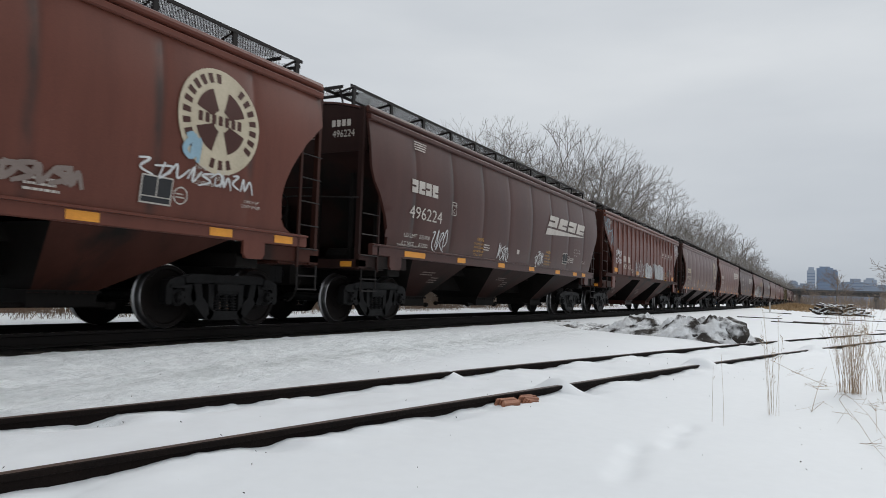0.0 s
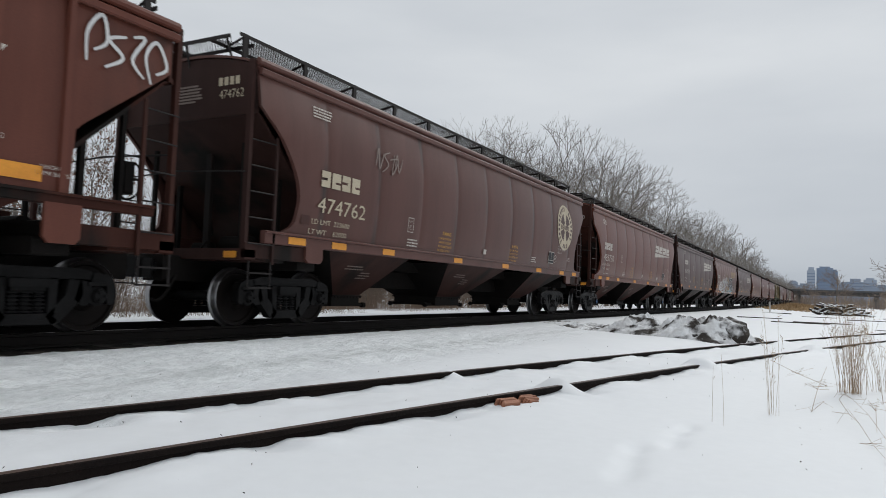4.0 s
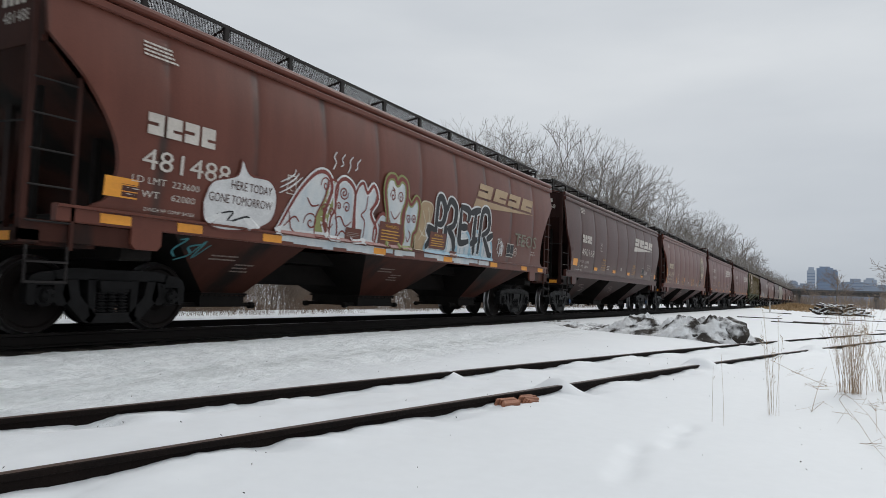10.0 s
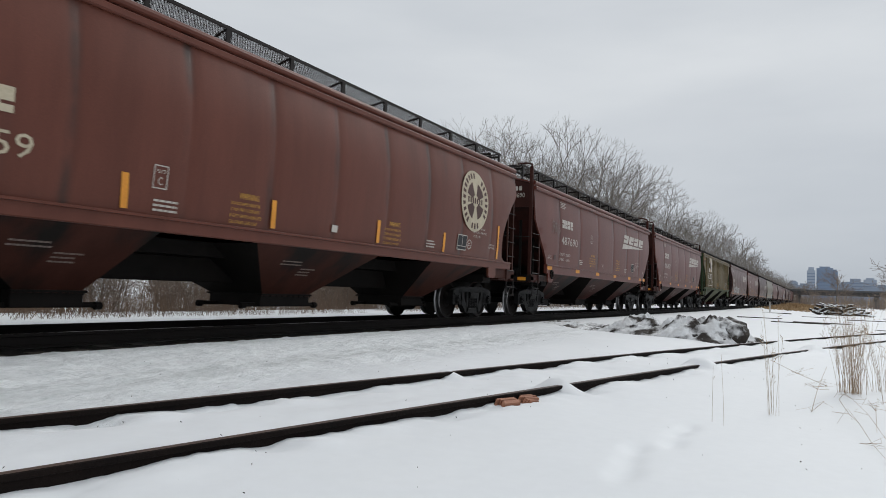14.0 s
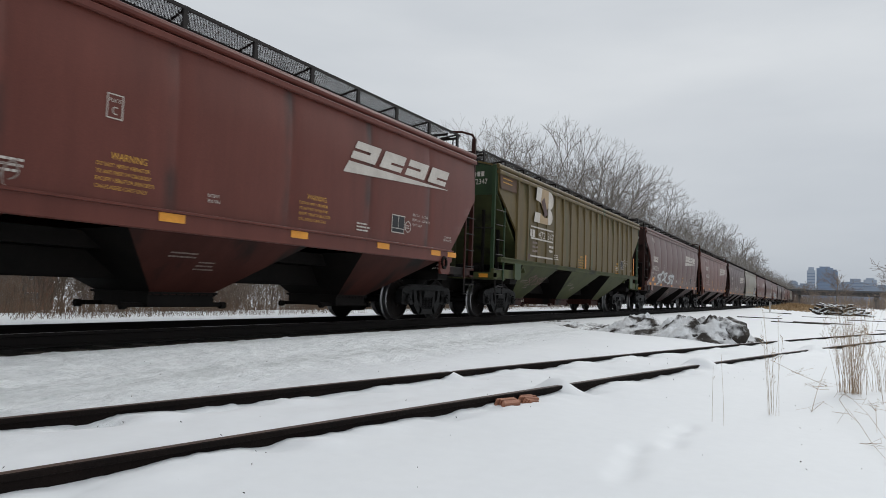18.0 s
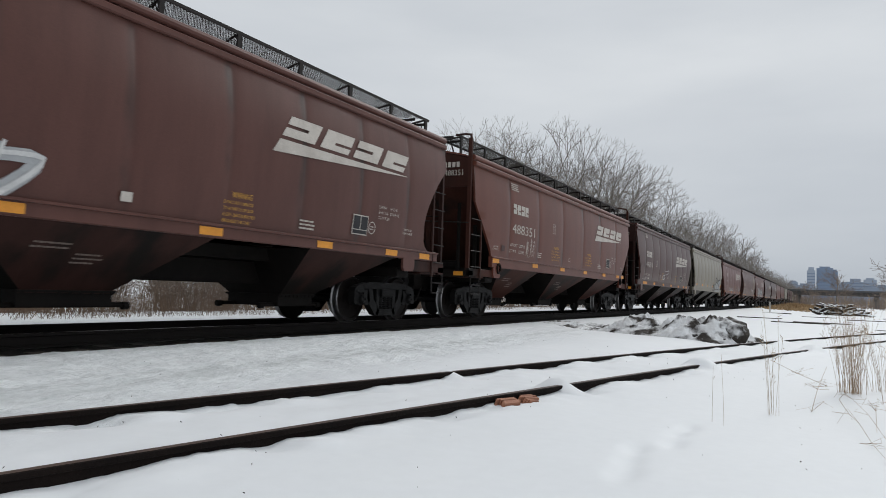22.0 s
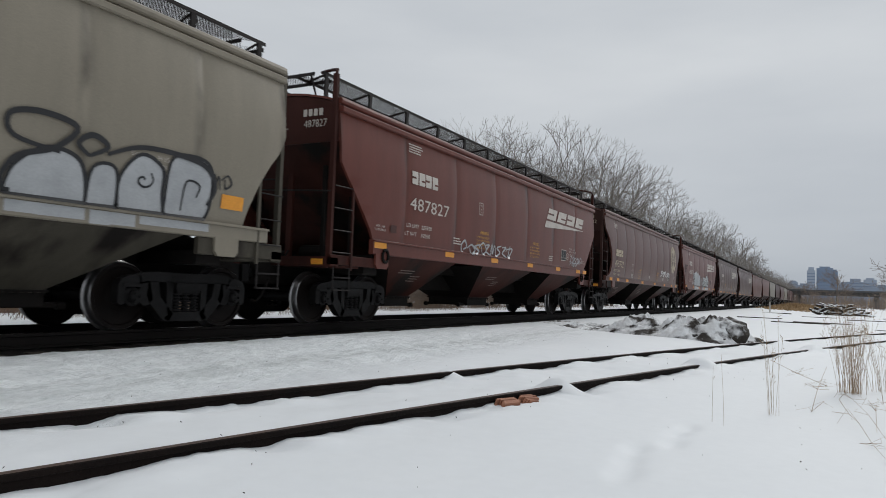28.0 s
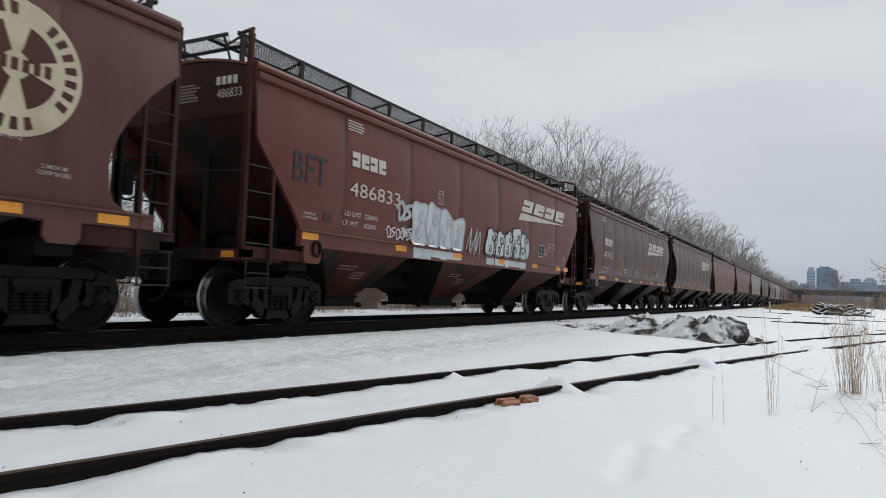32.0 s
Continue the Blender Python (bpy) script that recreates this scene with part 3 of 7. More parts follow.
def sill_mesh(st, colour, sign):
    d = STYLE[st]
    a, L = (0.25 if st != "flat" else 1.12), d["length"]
    y = sign * 1.60
    s = Shape().box(a, L - a, min(y, y - sign * 0.10), max(y, y - sign * 0.10), d["sill"], d["sill_top"] + 0.004, 0.015)
    s.box(a, L - a, min(y, y + sign * 0.035), max(y, y + sign * 0.035), d["sill_top"] - 0.035, d["sill_top"] - 0.005)
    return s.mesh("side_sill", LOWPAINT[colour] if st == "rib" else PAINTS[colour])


def hopper_mesh(st, colour, a, b, c, e):
    """One discharge hopper: side sheets that lean in to the outlet, end sheets steep between them."""
    z1, z0 = STYLE[st]["sill"], 0.50
    s = Shape()
    s.add([(a, -1.56, z1), (b, -1.56, z1), (b, 1.56, z1), (a, 1.56, z1), (c, -0.60, z0), (e, -0.60, z0), (e, 0.60, z0), (c, 0.60, z0)],
          [(0, 1, 5, 4), (1, 2, 6, 5), (2, 3, 7, 6), (3, 0, 4, 7), (0, 3, 2, 1), (4, 5, 6, 7)])
    for y in (-1, 1):
        s.tube([(c - 0.05, y * 0.62, z0), (e + 0.05, y * 0.62, z0)], 0.022, 5)
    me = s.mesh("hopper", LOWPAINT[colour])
    # Down-facing end sheets go near-black: grime plus shade put into the colour.
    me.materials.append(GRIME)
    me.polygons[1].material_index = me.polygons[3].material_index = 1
    return me


def outlet_mesh(c, e, material):
    s = Shape().box(c - 0.04, e + 0.04, -0.60, 0.60, 0.30, 0.50, 0.01).box(c - 0.07, e + 0.07, -0.65, 0.65, 0.485, 0.515)
    for k in range(9):
        s.box(c + (e - c) * k / 8 - 0.015, c + (e - c) * k / 8 + 0.015, -0.665, -0.65, 0.46, 0.50)
    s.box(c - 0.30, e + 0.30, -0.50, -0.42, 0.30, 0.36).box(c - 0.30, e + 0.30, 0.42, 0.50, 0.30, 0.36)
    for y in (-0.5, 0.5):
        s.tube([(c - 0.42, y, 0.315), (e + 0.38, y, 0.315)], 0.028, 6)
        s.lathe([(-0.05, 0.055), (0.05, 0.055)], (c - 0.36, y, 0.315), "x", 8)
        s.lathe([(-0.05, 0.055), (0.05, 0.055)], (e + 0.32, y, 0.315), "x", 8)
    return s.mesh("outlet_gate", material)


def centre_sill_mesh(st):
    L = STYLE[st]["length"]
    s = Shape().box(-0.45, L + 0.45, -0.22, 0.22, 0.68, 1.08, 0.02)
    s.box(1.9, L - 1.9, -0.6, 0.6, 1.08, 1.30)
    return s.mesh("centre_sill", GRIME)


def bolster_mesh(st):
    s = Shape().box(-0.22, 0.22, -1.45, 1.45, 0.92, 1.12, 0.03).box(-0.09, 0.09, -1.52, 1.52, 1.05, 1.30)
    return s.mesh("body_bolster", GRIME)


def post_mesh(st, colour, sign):
    top = 4.45 if st == "flat" else STYLE[st]["eave"] + 0.02
    y = sign * 1.53
    s = Shape().box(-0.11, -0.04, min(y, y - sign * 0.09), max(y, y - sign * 0.09), 1.02, top, 0.01)
    if st == "flat":
        s.tube([(-0.075, y - sign * 0.04, top), (-0.02, y - sign * 0.07, top + 0.09), (0.12, y - sign * 0.30, top + 0.15), (0.2, y - sign * 0.6, top + 0.16)], 0.03, 6)
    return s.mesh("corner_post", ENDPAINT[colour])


def stile_mesh(st, colour, sign):
    y = sign * 1.60
    top = {"flat": 2.62, "rib": 2.95, "short": 2.42}.get(st, 2.95)
    s = Shape().box(0.42, 0.47, min(y, y - sign * 0.035), max(y, y - sign * 0.035), 0.98, top)
    if st == "round":
        s.tube([(0.445, y - sign * 0.02, top - 0.01), (0.50, y - sign * 0.01, top + 0.11), (0.53, y - sign * 0.03, top + 0.15)], 0.026, 5)
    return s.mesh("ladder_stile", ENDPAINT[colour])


def rung_mesh(sign):
    s = Shape().tube([(-0.08, sign * 1.575, 0), (0.45, sign * 1.59, 0)], 0.012, 5)
    return s.mesh("rung", GRATE)


def end_rung_mesh():
    return Shape().tube([(-0.075, -0.28, 0), (-0.075, 0.28, 0)], 0.012, 5).mesh("rung", GRATE)


def step_mesh(sign):
    y = sign * 1.575
    s = Shape().tube([(-0.05, y, 1.02), (-0.05, y, 0.60)], 0.016, 5).tube([(0.42, y, 1.02), (0.42, y, 0.60)], 0.016, 5)
    for z in (0.62, 0.84):
        s.box(-0.06, 0.43, y - 0.03, y + 0.03, z - 0.012, z + 0.012)
    return s.mesh("sill_step", GRATE)


def platform_mesh(st, colour):
    """Cross beam and deck at the car's end."""
    s = Shape().box(-0.12, 0.10, -1.56, 1.56, 1.03, 1.20, 0.015).box(0.10, 0.80, -1.50, 1.50, 1.02, 1.06)
    for y in (-1.56, 1.56):
        s.box(-0.12, 1.55, min(y, y * 0.95), max(y, y * 0.95), 1.06, 1.30 if st != "flat" else 1.24, 0.01)
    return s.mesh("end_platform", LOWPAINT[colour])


def pad_mesh(st, colour, sign):
    y = sign * 1.605
    o = -0.37 if st == "short" else 0.0
    s = Shape().prism([(1.22 + o, STYLE[st]["sill"] + 0.02), (1.66 + o, STYLE[st]["sill"] + 0.02), (1.66 + o, 1.12), (1.60 + o, 1.05), (1.28 + o, 1.05), (1.22 + o, 1.12)], y, y - sign * 0.05, "y")
    return s.mesh("jacking_pad", PAINTS[colour])


def pull_ring_mesh(sign):
    s = Shape()
    y = sign * 1.62
    pts = [(1.52 + 0.10 * math.cos(a), y, 1.30 + 0.12 * math.sin(a)) for a in [2 * math.pi * i / 14 for i in range(15)]]
    return s.tube(pts, 0.032, 6).mesh("pull_ring", GRIME)


def inner_gear_mesh():
    """Brake cylinder, reservoir and piping under the end slope."""
    s = Shape().lathe([(-0.32, 0.02), (-0.30, 0.15), (0.30, 0.15), (0.32, 0.02)], (0.85, -0.45, 1.32), "y", 12)
    s.lathe([(-0.2, 0.10), (0.22, 0.10), (0.3, 0.03)], (1.05, 0.55, 1.28), "y", 10)
    s.tube([(0.3, -0.9, 1.15), (0.9, -0.85, 1.2), (1.5, -0.7, 1.15)], 0.02, 5).tube([(0.2, -0.2, 1.12), (0.8, 0.1, 1.5), (0.9, 0.3, 2.0)], 0.018, 5)
    s.box(0.3, 0.36, -1.05, -0.98, 1.06, 2.9).box(0.3, 0.36, 0.98, 1.05, 1.06, 2.9).box(0.95, 1.02, -1.2, -1.12, 1.06, 2.4).box(0.95, 1.02, 1.12, 1.2, 1.06, 2.4)
    return s.mesh("brake_gear", GRIME)


def brake_wheel_mesh():
    s = Shape()
    pts = [(-0.16, 0.55 + 0.26 * math.cos(a), 2.05 + 0.26 * math.sin(a)) for a in [2 * math.pi * i / 18 for i in range(19)]]
    s.tube(pts, 0.016, 5)
    for k in range(3):
        a = k * math.pi / 3
        s.tube([(-0.14, 0.55 + 0.25 * math.cos(a), 2.05 + 0.25 * math.sin(a)), (-0.14, 0.55 - 0.25 * math.cos(a), 2.05 - 0.25 * math.sin(a))], 0.011, 4)
    s.box(-0.14, 0.0, 0.42, 0.68, 1.85, 2.30, 0.03)
    return s.mesh("hand_brake_wheel", GRIME)


def coupler_mesh():
    s = Shape().box(-0.62, -0.2, -0.08, 0.08, 0.80, 0.96, 0.02)
    s.prism([(-0.74, -0.13), (-0.60, -0.15), (-0.52, -0.09), (-0.52, 0.14), (-0.66, 0.15), (-0.74, 0.06)], 0.72, 1.02, "z")
    return s.mesh("coupler", STEEL)


def hose_mesh():
    pts = [(-0.30 - 0.42 * t, -0.35, 0.78 - 0.40 * math.sin(math.pi * t * 0.62)) for t in [i / 8 for i in range(9)]]
    return Shape().tube(pts, 0.024, 6).mesh("air_hose", GRIME)


def handrail_mesh():
    s = Shape().tube([(-0.13, -1.5, 2.35), (-0.15, 0.0, 2.42), (-0.13, 1.5, 2.35)], 0.014, 5)
    return s.mesh("end_handrail", GRATE)


def board_z(st):
    return 4.47 if st == "rib" else 4.56


def board_y(st):
    return 1.08 if st == "rib" else 1.12


def board_mesh(st, sign):
    """One lengthwise running board of open grating."""
    L, s, z = STYLE[st]["length"], Shape(), board_z(st)
    y0, y1 = sorted((sign * (board_y(st) - 0.66), sign * board_y(st)))
    w, step = y1 - y0, 0.058
    n = int(L / step)
    for i in range(-12, n):
        for d in (1, -1):
            a, b = (i * step, i * step + w * 1.0) if d == 1 else (i * step + w, i * step)
            ya, yb = y0, y1
            lo, hi = 0.05, L - 0.05
            if min(a, b) < lo or max(a, b) > hi:
                continue
            s.add([(a, ya, z), (a + 0.029, ya, z), (b + 0.029, yb, z), (b, yb, z)], [(0, 1, 2, 3)])
    for y in (y0, y1):
        s.box(0.0, L, y - 0.012, y + 0.012, z - 0.045, z + 0.006)
    return s.mesh("running_board", GRATE)


def board_bracket_mesh(st, sign):
    z, y = board_z(st), board_y(st)
    e = roof_z(st, y)
    s = Shape().box(-0.045, 0.045, min(sign * (y - 0.03), sign * (y + 0.01)), max(sign * (y - 0.03), sign * (y + 0.01)), e - 0.05, z + 0.01)
    s.tube([(0.0, sign * (y - 0.02), z - 0.02), (0.25, sign * (y - 0.64), z - 0.02)], 0.026, 4)
    return s.mesh("board_bracket", GRATE)


def end_board_mesh(st):
    s, z = Shape(), board_z(st) - 0.04
    for i in range(-6, 40):
        for d in (1, -1):
            a, b = -1.0 + i * 0.06, -1.0 + i * 0.06 + d * 0.45
            if min(a, b) < -1.0 or max(a, b) > 1.0:
                continue
            s.add([(-0.08, a, z), (-0.08, a + 0.014, z), (0.40, b + 0.014, z), (0.40, b, z)], [(0, 1, 2, 3)])
    s.box(-0.10, -0.08, -1.0, 1.0, z - 0.05, z + 0.01).box(0.40, 0.42, -1.0, 1.0, z - 0.05, z + 0.01)
    for y in (-0.9, 0.0, 0.9):
        s.tube([(-0.06, y, z - 0.03), (0.05, y * 1.05, z - 0.40)], 0.02, 5)
    return s.mesh("end_board", GRATE)


def hatch_mesh(st):
    s = Shape()
    L = STYLE[st]["length"]
    s.box(0.9, L - 0.9, -0.30, 0.30, roof_z(st, 0) - 0.02, roof_z(st, 0) + 0.10, 0.04)
    return s.mesh("hatch_cover", GRIME)


def rib_mesh(st, colour, sign):
    y = sign * 1.575
    s = Shape().prism([(-0.05, y - sign * 0.01), (-0.035, y + sign * 0.042), (0.035, y + sign * 0.042), (0.05, y - sign * 0.01)], 1.60, 3.93, "z")
    return s.mesh("side_rib", PAINTS[colour])


# trucks and wheels
def side_frame_mesh(sign):
    """A cast truck side frame: arched top, two windows, spring opening, jaws over the bearings."""
    s = Shape()
    y0, y1 = sign * 0.93, sign * 1.07
    for m in (-1, 1):
        def q(*pts):
            s.prism([(m * a, b) for a, b in pts], y0, y1, "y")
        q((0.0, 0.65), (0.0, 0.79), (0.46, 0.80), (0.66, 0.79), (0.82, 0.75), (0.79, 0.63), (0.66, 0.65), (0.50, 0.66))
        q((0.80, 0.755), (0.98, 0.735), (1.08, 0.69), (1.12, 0.60), (1.12, 0.38), (1.08, 0.35), (1.02, 0.36), (1.01, 0.58), (0.76, 0.63))
        q((0.64, 0.67), (0.80, 0.65), (0.80, 0.40), (0.74, 0.34), (0.66, 0.34), (0.58, 0.42))
        q((0.50, 0.67), (0.66, 0.66), (0.69, 0.48), (0.64, 0.38), (0.40, 0.14), (0.30, 0.12), (0.23, 0.22), (0.46, 0.46))
        q((0.25, 0.67), (0.36, 0.67), (0.35, 0.40), (0.33, 0.22), (0.25, 0.22))
        q((0.0, 0.12), (0.0, 0.25), (0.28, 0.25), (0.38, 0.16), (0.30, 0.12))
        s.box(min(m * 0.74, m * 1.06), max(m * 0.74, m * 1.06), min(y0, y1 + sign * 0.02), max(y0, y1 + sign * 0.02), 0.585, 0.63)
    return s.mesh("side_frame", STEEL)


def spring_mesh():
    prof = []
    for i in range(6):
        z = i * 0.044
        prof += [(z, 0.045), (z + 0.010, 0.072), (z + 0.024, 0.072), (z + 0.034, 0.045)]
    return Shape().lathe(prof, (0, 0, 0), "z", 10).mesh("coil_spring", STEEL)


def truck_bolster_mesh():
    s = Shape().box(-0.20, 0.20, -1.10, 1.10, 0.50, 0.66, 0.02).box(-0.24, 0.24, -1.13, -0.92, 0.555, 0.65).box(-0.24, 0.24, 0.92, 1.13, 0.555, 0.65)
    return s.mesh("truck_bolster", STEEL)


def bearing_mesh(sign):
    return Shape().lathe([(0, 0.13), (sign * 0.13, 0.13), (sign * 0.15, 0.095), (sign * 0.19, 0.09), (sign * 0.20, 0.03)], (0, sign * 0.92, 0), "y", 14).mesh("bearing", STEEL)


def cap_mesh(sign, material):
    s = Shape().lathe([(0, 0.085), (sign * 0.012, 0.082)], (0, sign * 1.12, 0), "y", 12)
    for k in range(3):
        a = k * 2.094
        s.lathe([(0, 0.02), (sign * 0.03, 0.018)], (0.05 * math.cos(a), sign * 1.125, 0.05 * math.sin(a)), "y", 6)
    return s.mesh("bearing_cap", material)


def wheel_mesh(sign):
    """Flange inside, tread, rim, dished web and hub."""
    prof = [(0.66, 0.40), (0.665, 0.482), (0.685, 0.484), (0.700, 0.462), (0.798, 0.456), (0.812, 0.446), (0.813, 0.4405), (0.812, 0.395), (0.785, 0.375), (0.765, 0.20), (0.80, 0.14), (0.83, 0.12), (0.83, 0.08)]
    me = Shape().lathe([(sign * a, r) for a, r in prof], (0, 0, 0), "y", 40).mesh("wheel", WHEEL)
    me.materials.append(TREAD)
    for p in me.polygons:
        c = p.center
        r = math.hypot(c.x, c.z)
        if 0.4425 < r and 0.675 < abs(c.y) < 0.814 and len(p.vertices) == 4:
            p.material_index = 1
    return me


def axle_mesh():
    s = Shape().lathe([(-1.0, 0.07), (-0.86, 0.09), (-0.84, 0.11), (-0.6, 0.11), (-0.5, 0.085), (0.5, 0.085), (0.6, 0.11), (0.84, 0.11), (0.86, 0.09), (1.0, 0.07)], (0, 0, 0), "y", 12)
    return s.mesh("axle", STEEL)


def truck(car, x, caps):
    t = part("truck", kept("truck_bolster", truck_bolster_mesh), car, "cast steel three-piece truck", at=(x, 0, 0))
    for sign in (-1, 1):
        part("side_frame", kept(("side_frame", sign), lambda: side_frame_mesh(sign)), t)
        for k in (-1, 0, 1):
            part("coil_spring", kept("spring", spring_mesh), t, at=(k * 0.15, sign * 1.02, 0.255))
        for m in (-1, 1):
            part("bearing", kept(("bearing", sign), lambda: bearing_mesh(sign)), t, at=(m * 0.889, 0, 0.457))
            blue = caps if m == 1 else False
            part("bearing_cap", kept(("cap", sign, blue), lambda: cap_mesh(sign, BLUECAP if blue else STEEL)), t, at=(m * 0.889, 0, 0.457))
    return t


def wheelset(car, x):
    w = part("wheelset", kept("axle", axle_mesh), car, "worn wheelset with bright treads", at=(x, 0, 0.457))
    for sign in (-1, 1):
        part("wheel", kept(("wheel", sign), lambda: wheel_mesh(sign)), w)
    return w


# lettering
def on_side(st, pts, faces, u, z, lift=0.006):
    """Flat outlines laid on the near side sheet."""
    s = Shape()
    def at(a, b):
        if b < STYLE[st]["sill_top"] + 0.01 and b > STYLE[st]["sill"] - 0.01:
            return (-1.636 if b > STYLE[st]["sill_top"] - 0.04 else -1.601) - lift
        if b <= STYLE[st]["sill"]:
            return -(1.56 - (STYLE[st]["sill"] - b) * 0.96 / (STYLE[st]["sill"] - 0.50)) - 0.012
        return -side_y(st, b) - lift - (0.030 if st == "rib" else 0.019)
    s.add([(u + a, at(u + a, z + b), z + b) for a, b in pts], faces)
    return s


def flat_mesh(s, name, material):
    me = bpy.data.meshes.new(name)
    me.from_pydata(s.v, [], s.f)
    me.materials.append(material)
    return me


def words(car, st, name, text, u, z, w, h, material, label="", lift=0.006):
    pts, faces = text_shape(text, w, h)
    part(name, flat_mesh(on_side(st, pts, faces, u, z, lift), name, material), car, label)


def quad_rows(rects):
    pts, faces = [], []
    for a, b, c, e in rects:
        k = len(pts)
        n = 3
        for i in range(n + 1):
            t = i / n
            pts += [(a, c + (e - c) * t), (b, c + (e - c) * t)]
        faces += [(k + 2 * i, k + 2 * i + 1, k + 2 * i + 3, k + 2 * i + 2) for i in range(n)]
    return pts, faces


def bars(car, st, name, u, z, w, rows, h, gap, material, seed, label="", lift=0.006):
    """Lines of small print as plain bars."""
    rnd = random.Random(seed)
    rects = []
    for r in range(rows):
        x, zz = 0.0, -r * (h + gap)
        end = w * rnd.uniform(0.75, 1.0)
        while x < end:
            k = rnd.uniform(0.6, 2.2) * h * 1.6
            rects.append((x, min(x + k, end), zz, zz + h))
            x += k + h * 0.45
    pts, faces = quad_rows(rects)
    part(name, flat_mesh(on_side(st, pts, faces, u, z, lift), name, material), car, label)["kind"] = "stuff"


def mark_blocks(w, h, slant, n=4, wedge=0.0):
    """A wordmark as four plain slit blocks, and the tapering wedge under it."""
    pts, faces = [], []
    cell = w / n
    def poly(ring):
        k = len(pts)
        pts.extend([(a + slant * b, b) for a, b in ring])
        faces.append(tuple(range(k, k + len(ring))))
    for i in range(n):
        a, b = i * cell, i * cell + cell * 0.84
        c = b - a
        cut = (0.42, 0.58) if i % 2 == 0 else (0.30, 0.44)
        x0, x1 = (a + c * 0.42, b) if i % 2 else (a, b - c * 0.34)
        for p0, p1, z0, z1 in ((a, b, 0, h * cut[0]), (a, b, h * cut[1], h), (a, x0, h * cut[0], h * cut[1]) if i % 2 else (x1, b, h * cut[0], h * cut[1])):
            poly([(p0, z0), (p1, z0), (p1, z1), (p0, z1)])
    if wedge:
        m = 8
        for i in range(m):
            t0, t1 = i / m, (i + 1) / m
            top = lambda t: (w * 1.01 * t, -0.06)
            low = lambda t: (w * 1.01 * t, -0.06 - wedge * (1 - t) - 0.01)
            poly([low(t0), low(t1), top(t1), top(t0)])
    return pts, faces


def wordmark(car, st, u, z, w, h, material=None):
    pts, faces = mark_blocks(w, h, 0.70, 4, 0.21)
    low = [tuple(i - 48 for i in f) for f in faces[12:]]
    em = part("railway_emblem", flat_mesh(on_side(st, pts[48:], low, u, z), "emblem_wedge", material or LETTER), car, "pale tapering emblem wedge under slanted blocks")
    split_blocks(em, st, pts, u, z, material or LETTER, "emblem_block")


def split_blocks(owner, st, pts, u, z, material, name):
    """Each block of a mark as a part of its own."""
    for k in range(4):
        part(name, flat_mesh(on_side(st, pts[12 * k:12 * k + 12], [(0, 1, 2, 3), (4, 5, 6, 7), (8, 9, 10, 11)], u, z), name, material), owner)


def roundel(car, st, u, z, r, material):
    """The round emblem: a ring of short bars round a disc with a dark cross-cut."""
    n = 40
    def disc(r0, r1, a0=0.0, a1=2 * math.pi, steps=n):
        pts = [(rr * math.cos(a0 + (a1 - a0) * i / steps), rr * math.sin(a0 + (a1 - a0) * i / steps)) for i in range(steps + 1) for rr in (r0, r1)]
        return pts, [(2 * i, 2 * i + 1, 2 * i + 3, 2 * i + 2) for i in range(steps)]
    pts, faces = [], []
    for a, b in ((0.0, 0.33), (0.33, 0.66), (0.66, 1.0)):
        p, f = disc(r * a, r * b)
        faces += [tuple(i + len(pts) for i in q) for q in f]
        pts += p
    em = part("round_emblem", flat_mesh(on_side(st, pts, faces, u, z, 0.006), "round_emblem", material), car, "cream round emblem with a cross")
    def dark(name, p, f):
        part(name, flat_mesh(on_side(st, p, f, u, z, 0.010), name, PAINTS["dark"]), em)
    for k in range(4):
        a0 = math.pi / 2 * k + 0.32
        dark("emblem_quarter", *disc(r * 0.20, r * 0.62, a0, a0 + math.pi / 2 - 0.64, 8))
    for k in range(26):
        if k not in (4, 5, 17, 21, 22):
            a0 = 2 * math.pi * k / 26 + 0.1
            dark("emblem_bar", *disc(r * 0.73, r * 0.91, a0, a0 + 0.13, 2))
    for k in range(7):
        dark("emblem_bar", *quad_rows([(-r * 0.55 + r * 0.16 * k, -r * 0.55 + r * 0.16 * k + r * 0.10, -r * 0.08, r * 0.10)]))


def ribbon(path, w):
    pts, faces = [], []
    n = len(path)
    for i, (x, z) in enumerate(path):
        dx = path[min(i + 1, n - 1)][0] - path[max(i - 1, 0)][0]
        dz = path[min(i + 1, n - 1)][1] - path[max(i - 1, 0)][1]
        k = math.hypot(dx, dz) or 1.0
        ww = w * (0.6 + 0.4 * math.sin(math.pi * i / (n - 1)))
        pts += [(x - dz / k * ww / 2, z + dx / k * ww / 2), (x + dz / k * ww / 2, z - dx / k * ww / 2)]
    return pts, [(2 * i, 2 * i + 1, 2 * i + 3, 2 * i + 2) for i in range(n - 1)]


# the bends of hand-drawn strokes, in a unit cell
STROKES = (
    ((0.0, 0.2), (0.3, 0.95), (0.45, 0.1), (0.95, 0.8)),
    ((0.1, 0.9), (0.65, 0.95), (0.2, 0.42), (0.85, 0.1)),
    ((0.2, 0.0), (0.05, 0.6), (0.5, 1.0), (0.85, 0.5), (0.4, 0.25)),
    ((0.0, 0.5), (0.5, 0.85), (0.95, 0.4), (0.5, 0.05), (0.3, 0.6)),
    ((0.05, 0.1), (0.2, 1.0), (0.35, 0.2), (0.65, 0.9), (0.95, 0.0)),
    ((0.95, 0.9), (0.2, 0.7), (0.8, 0.35), (0.05, 0.0)),
    ((0.0, 0.65), (0.95, 0.75), (0.4, 0.0), (0.5, 0.95)),
)


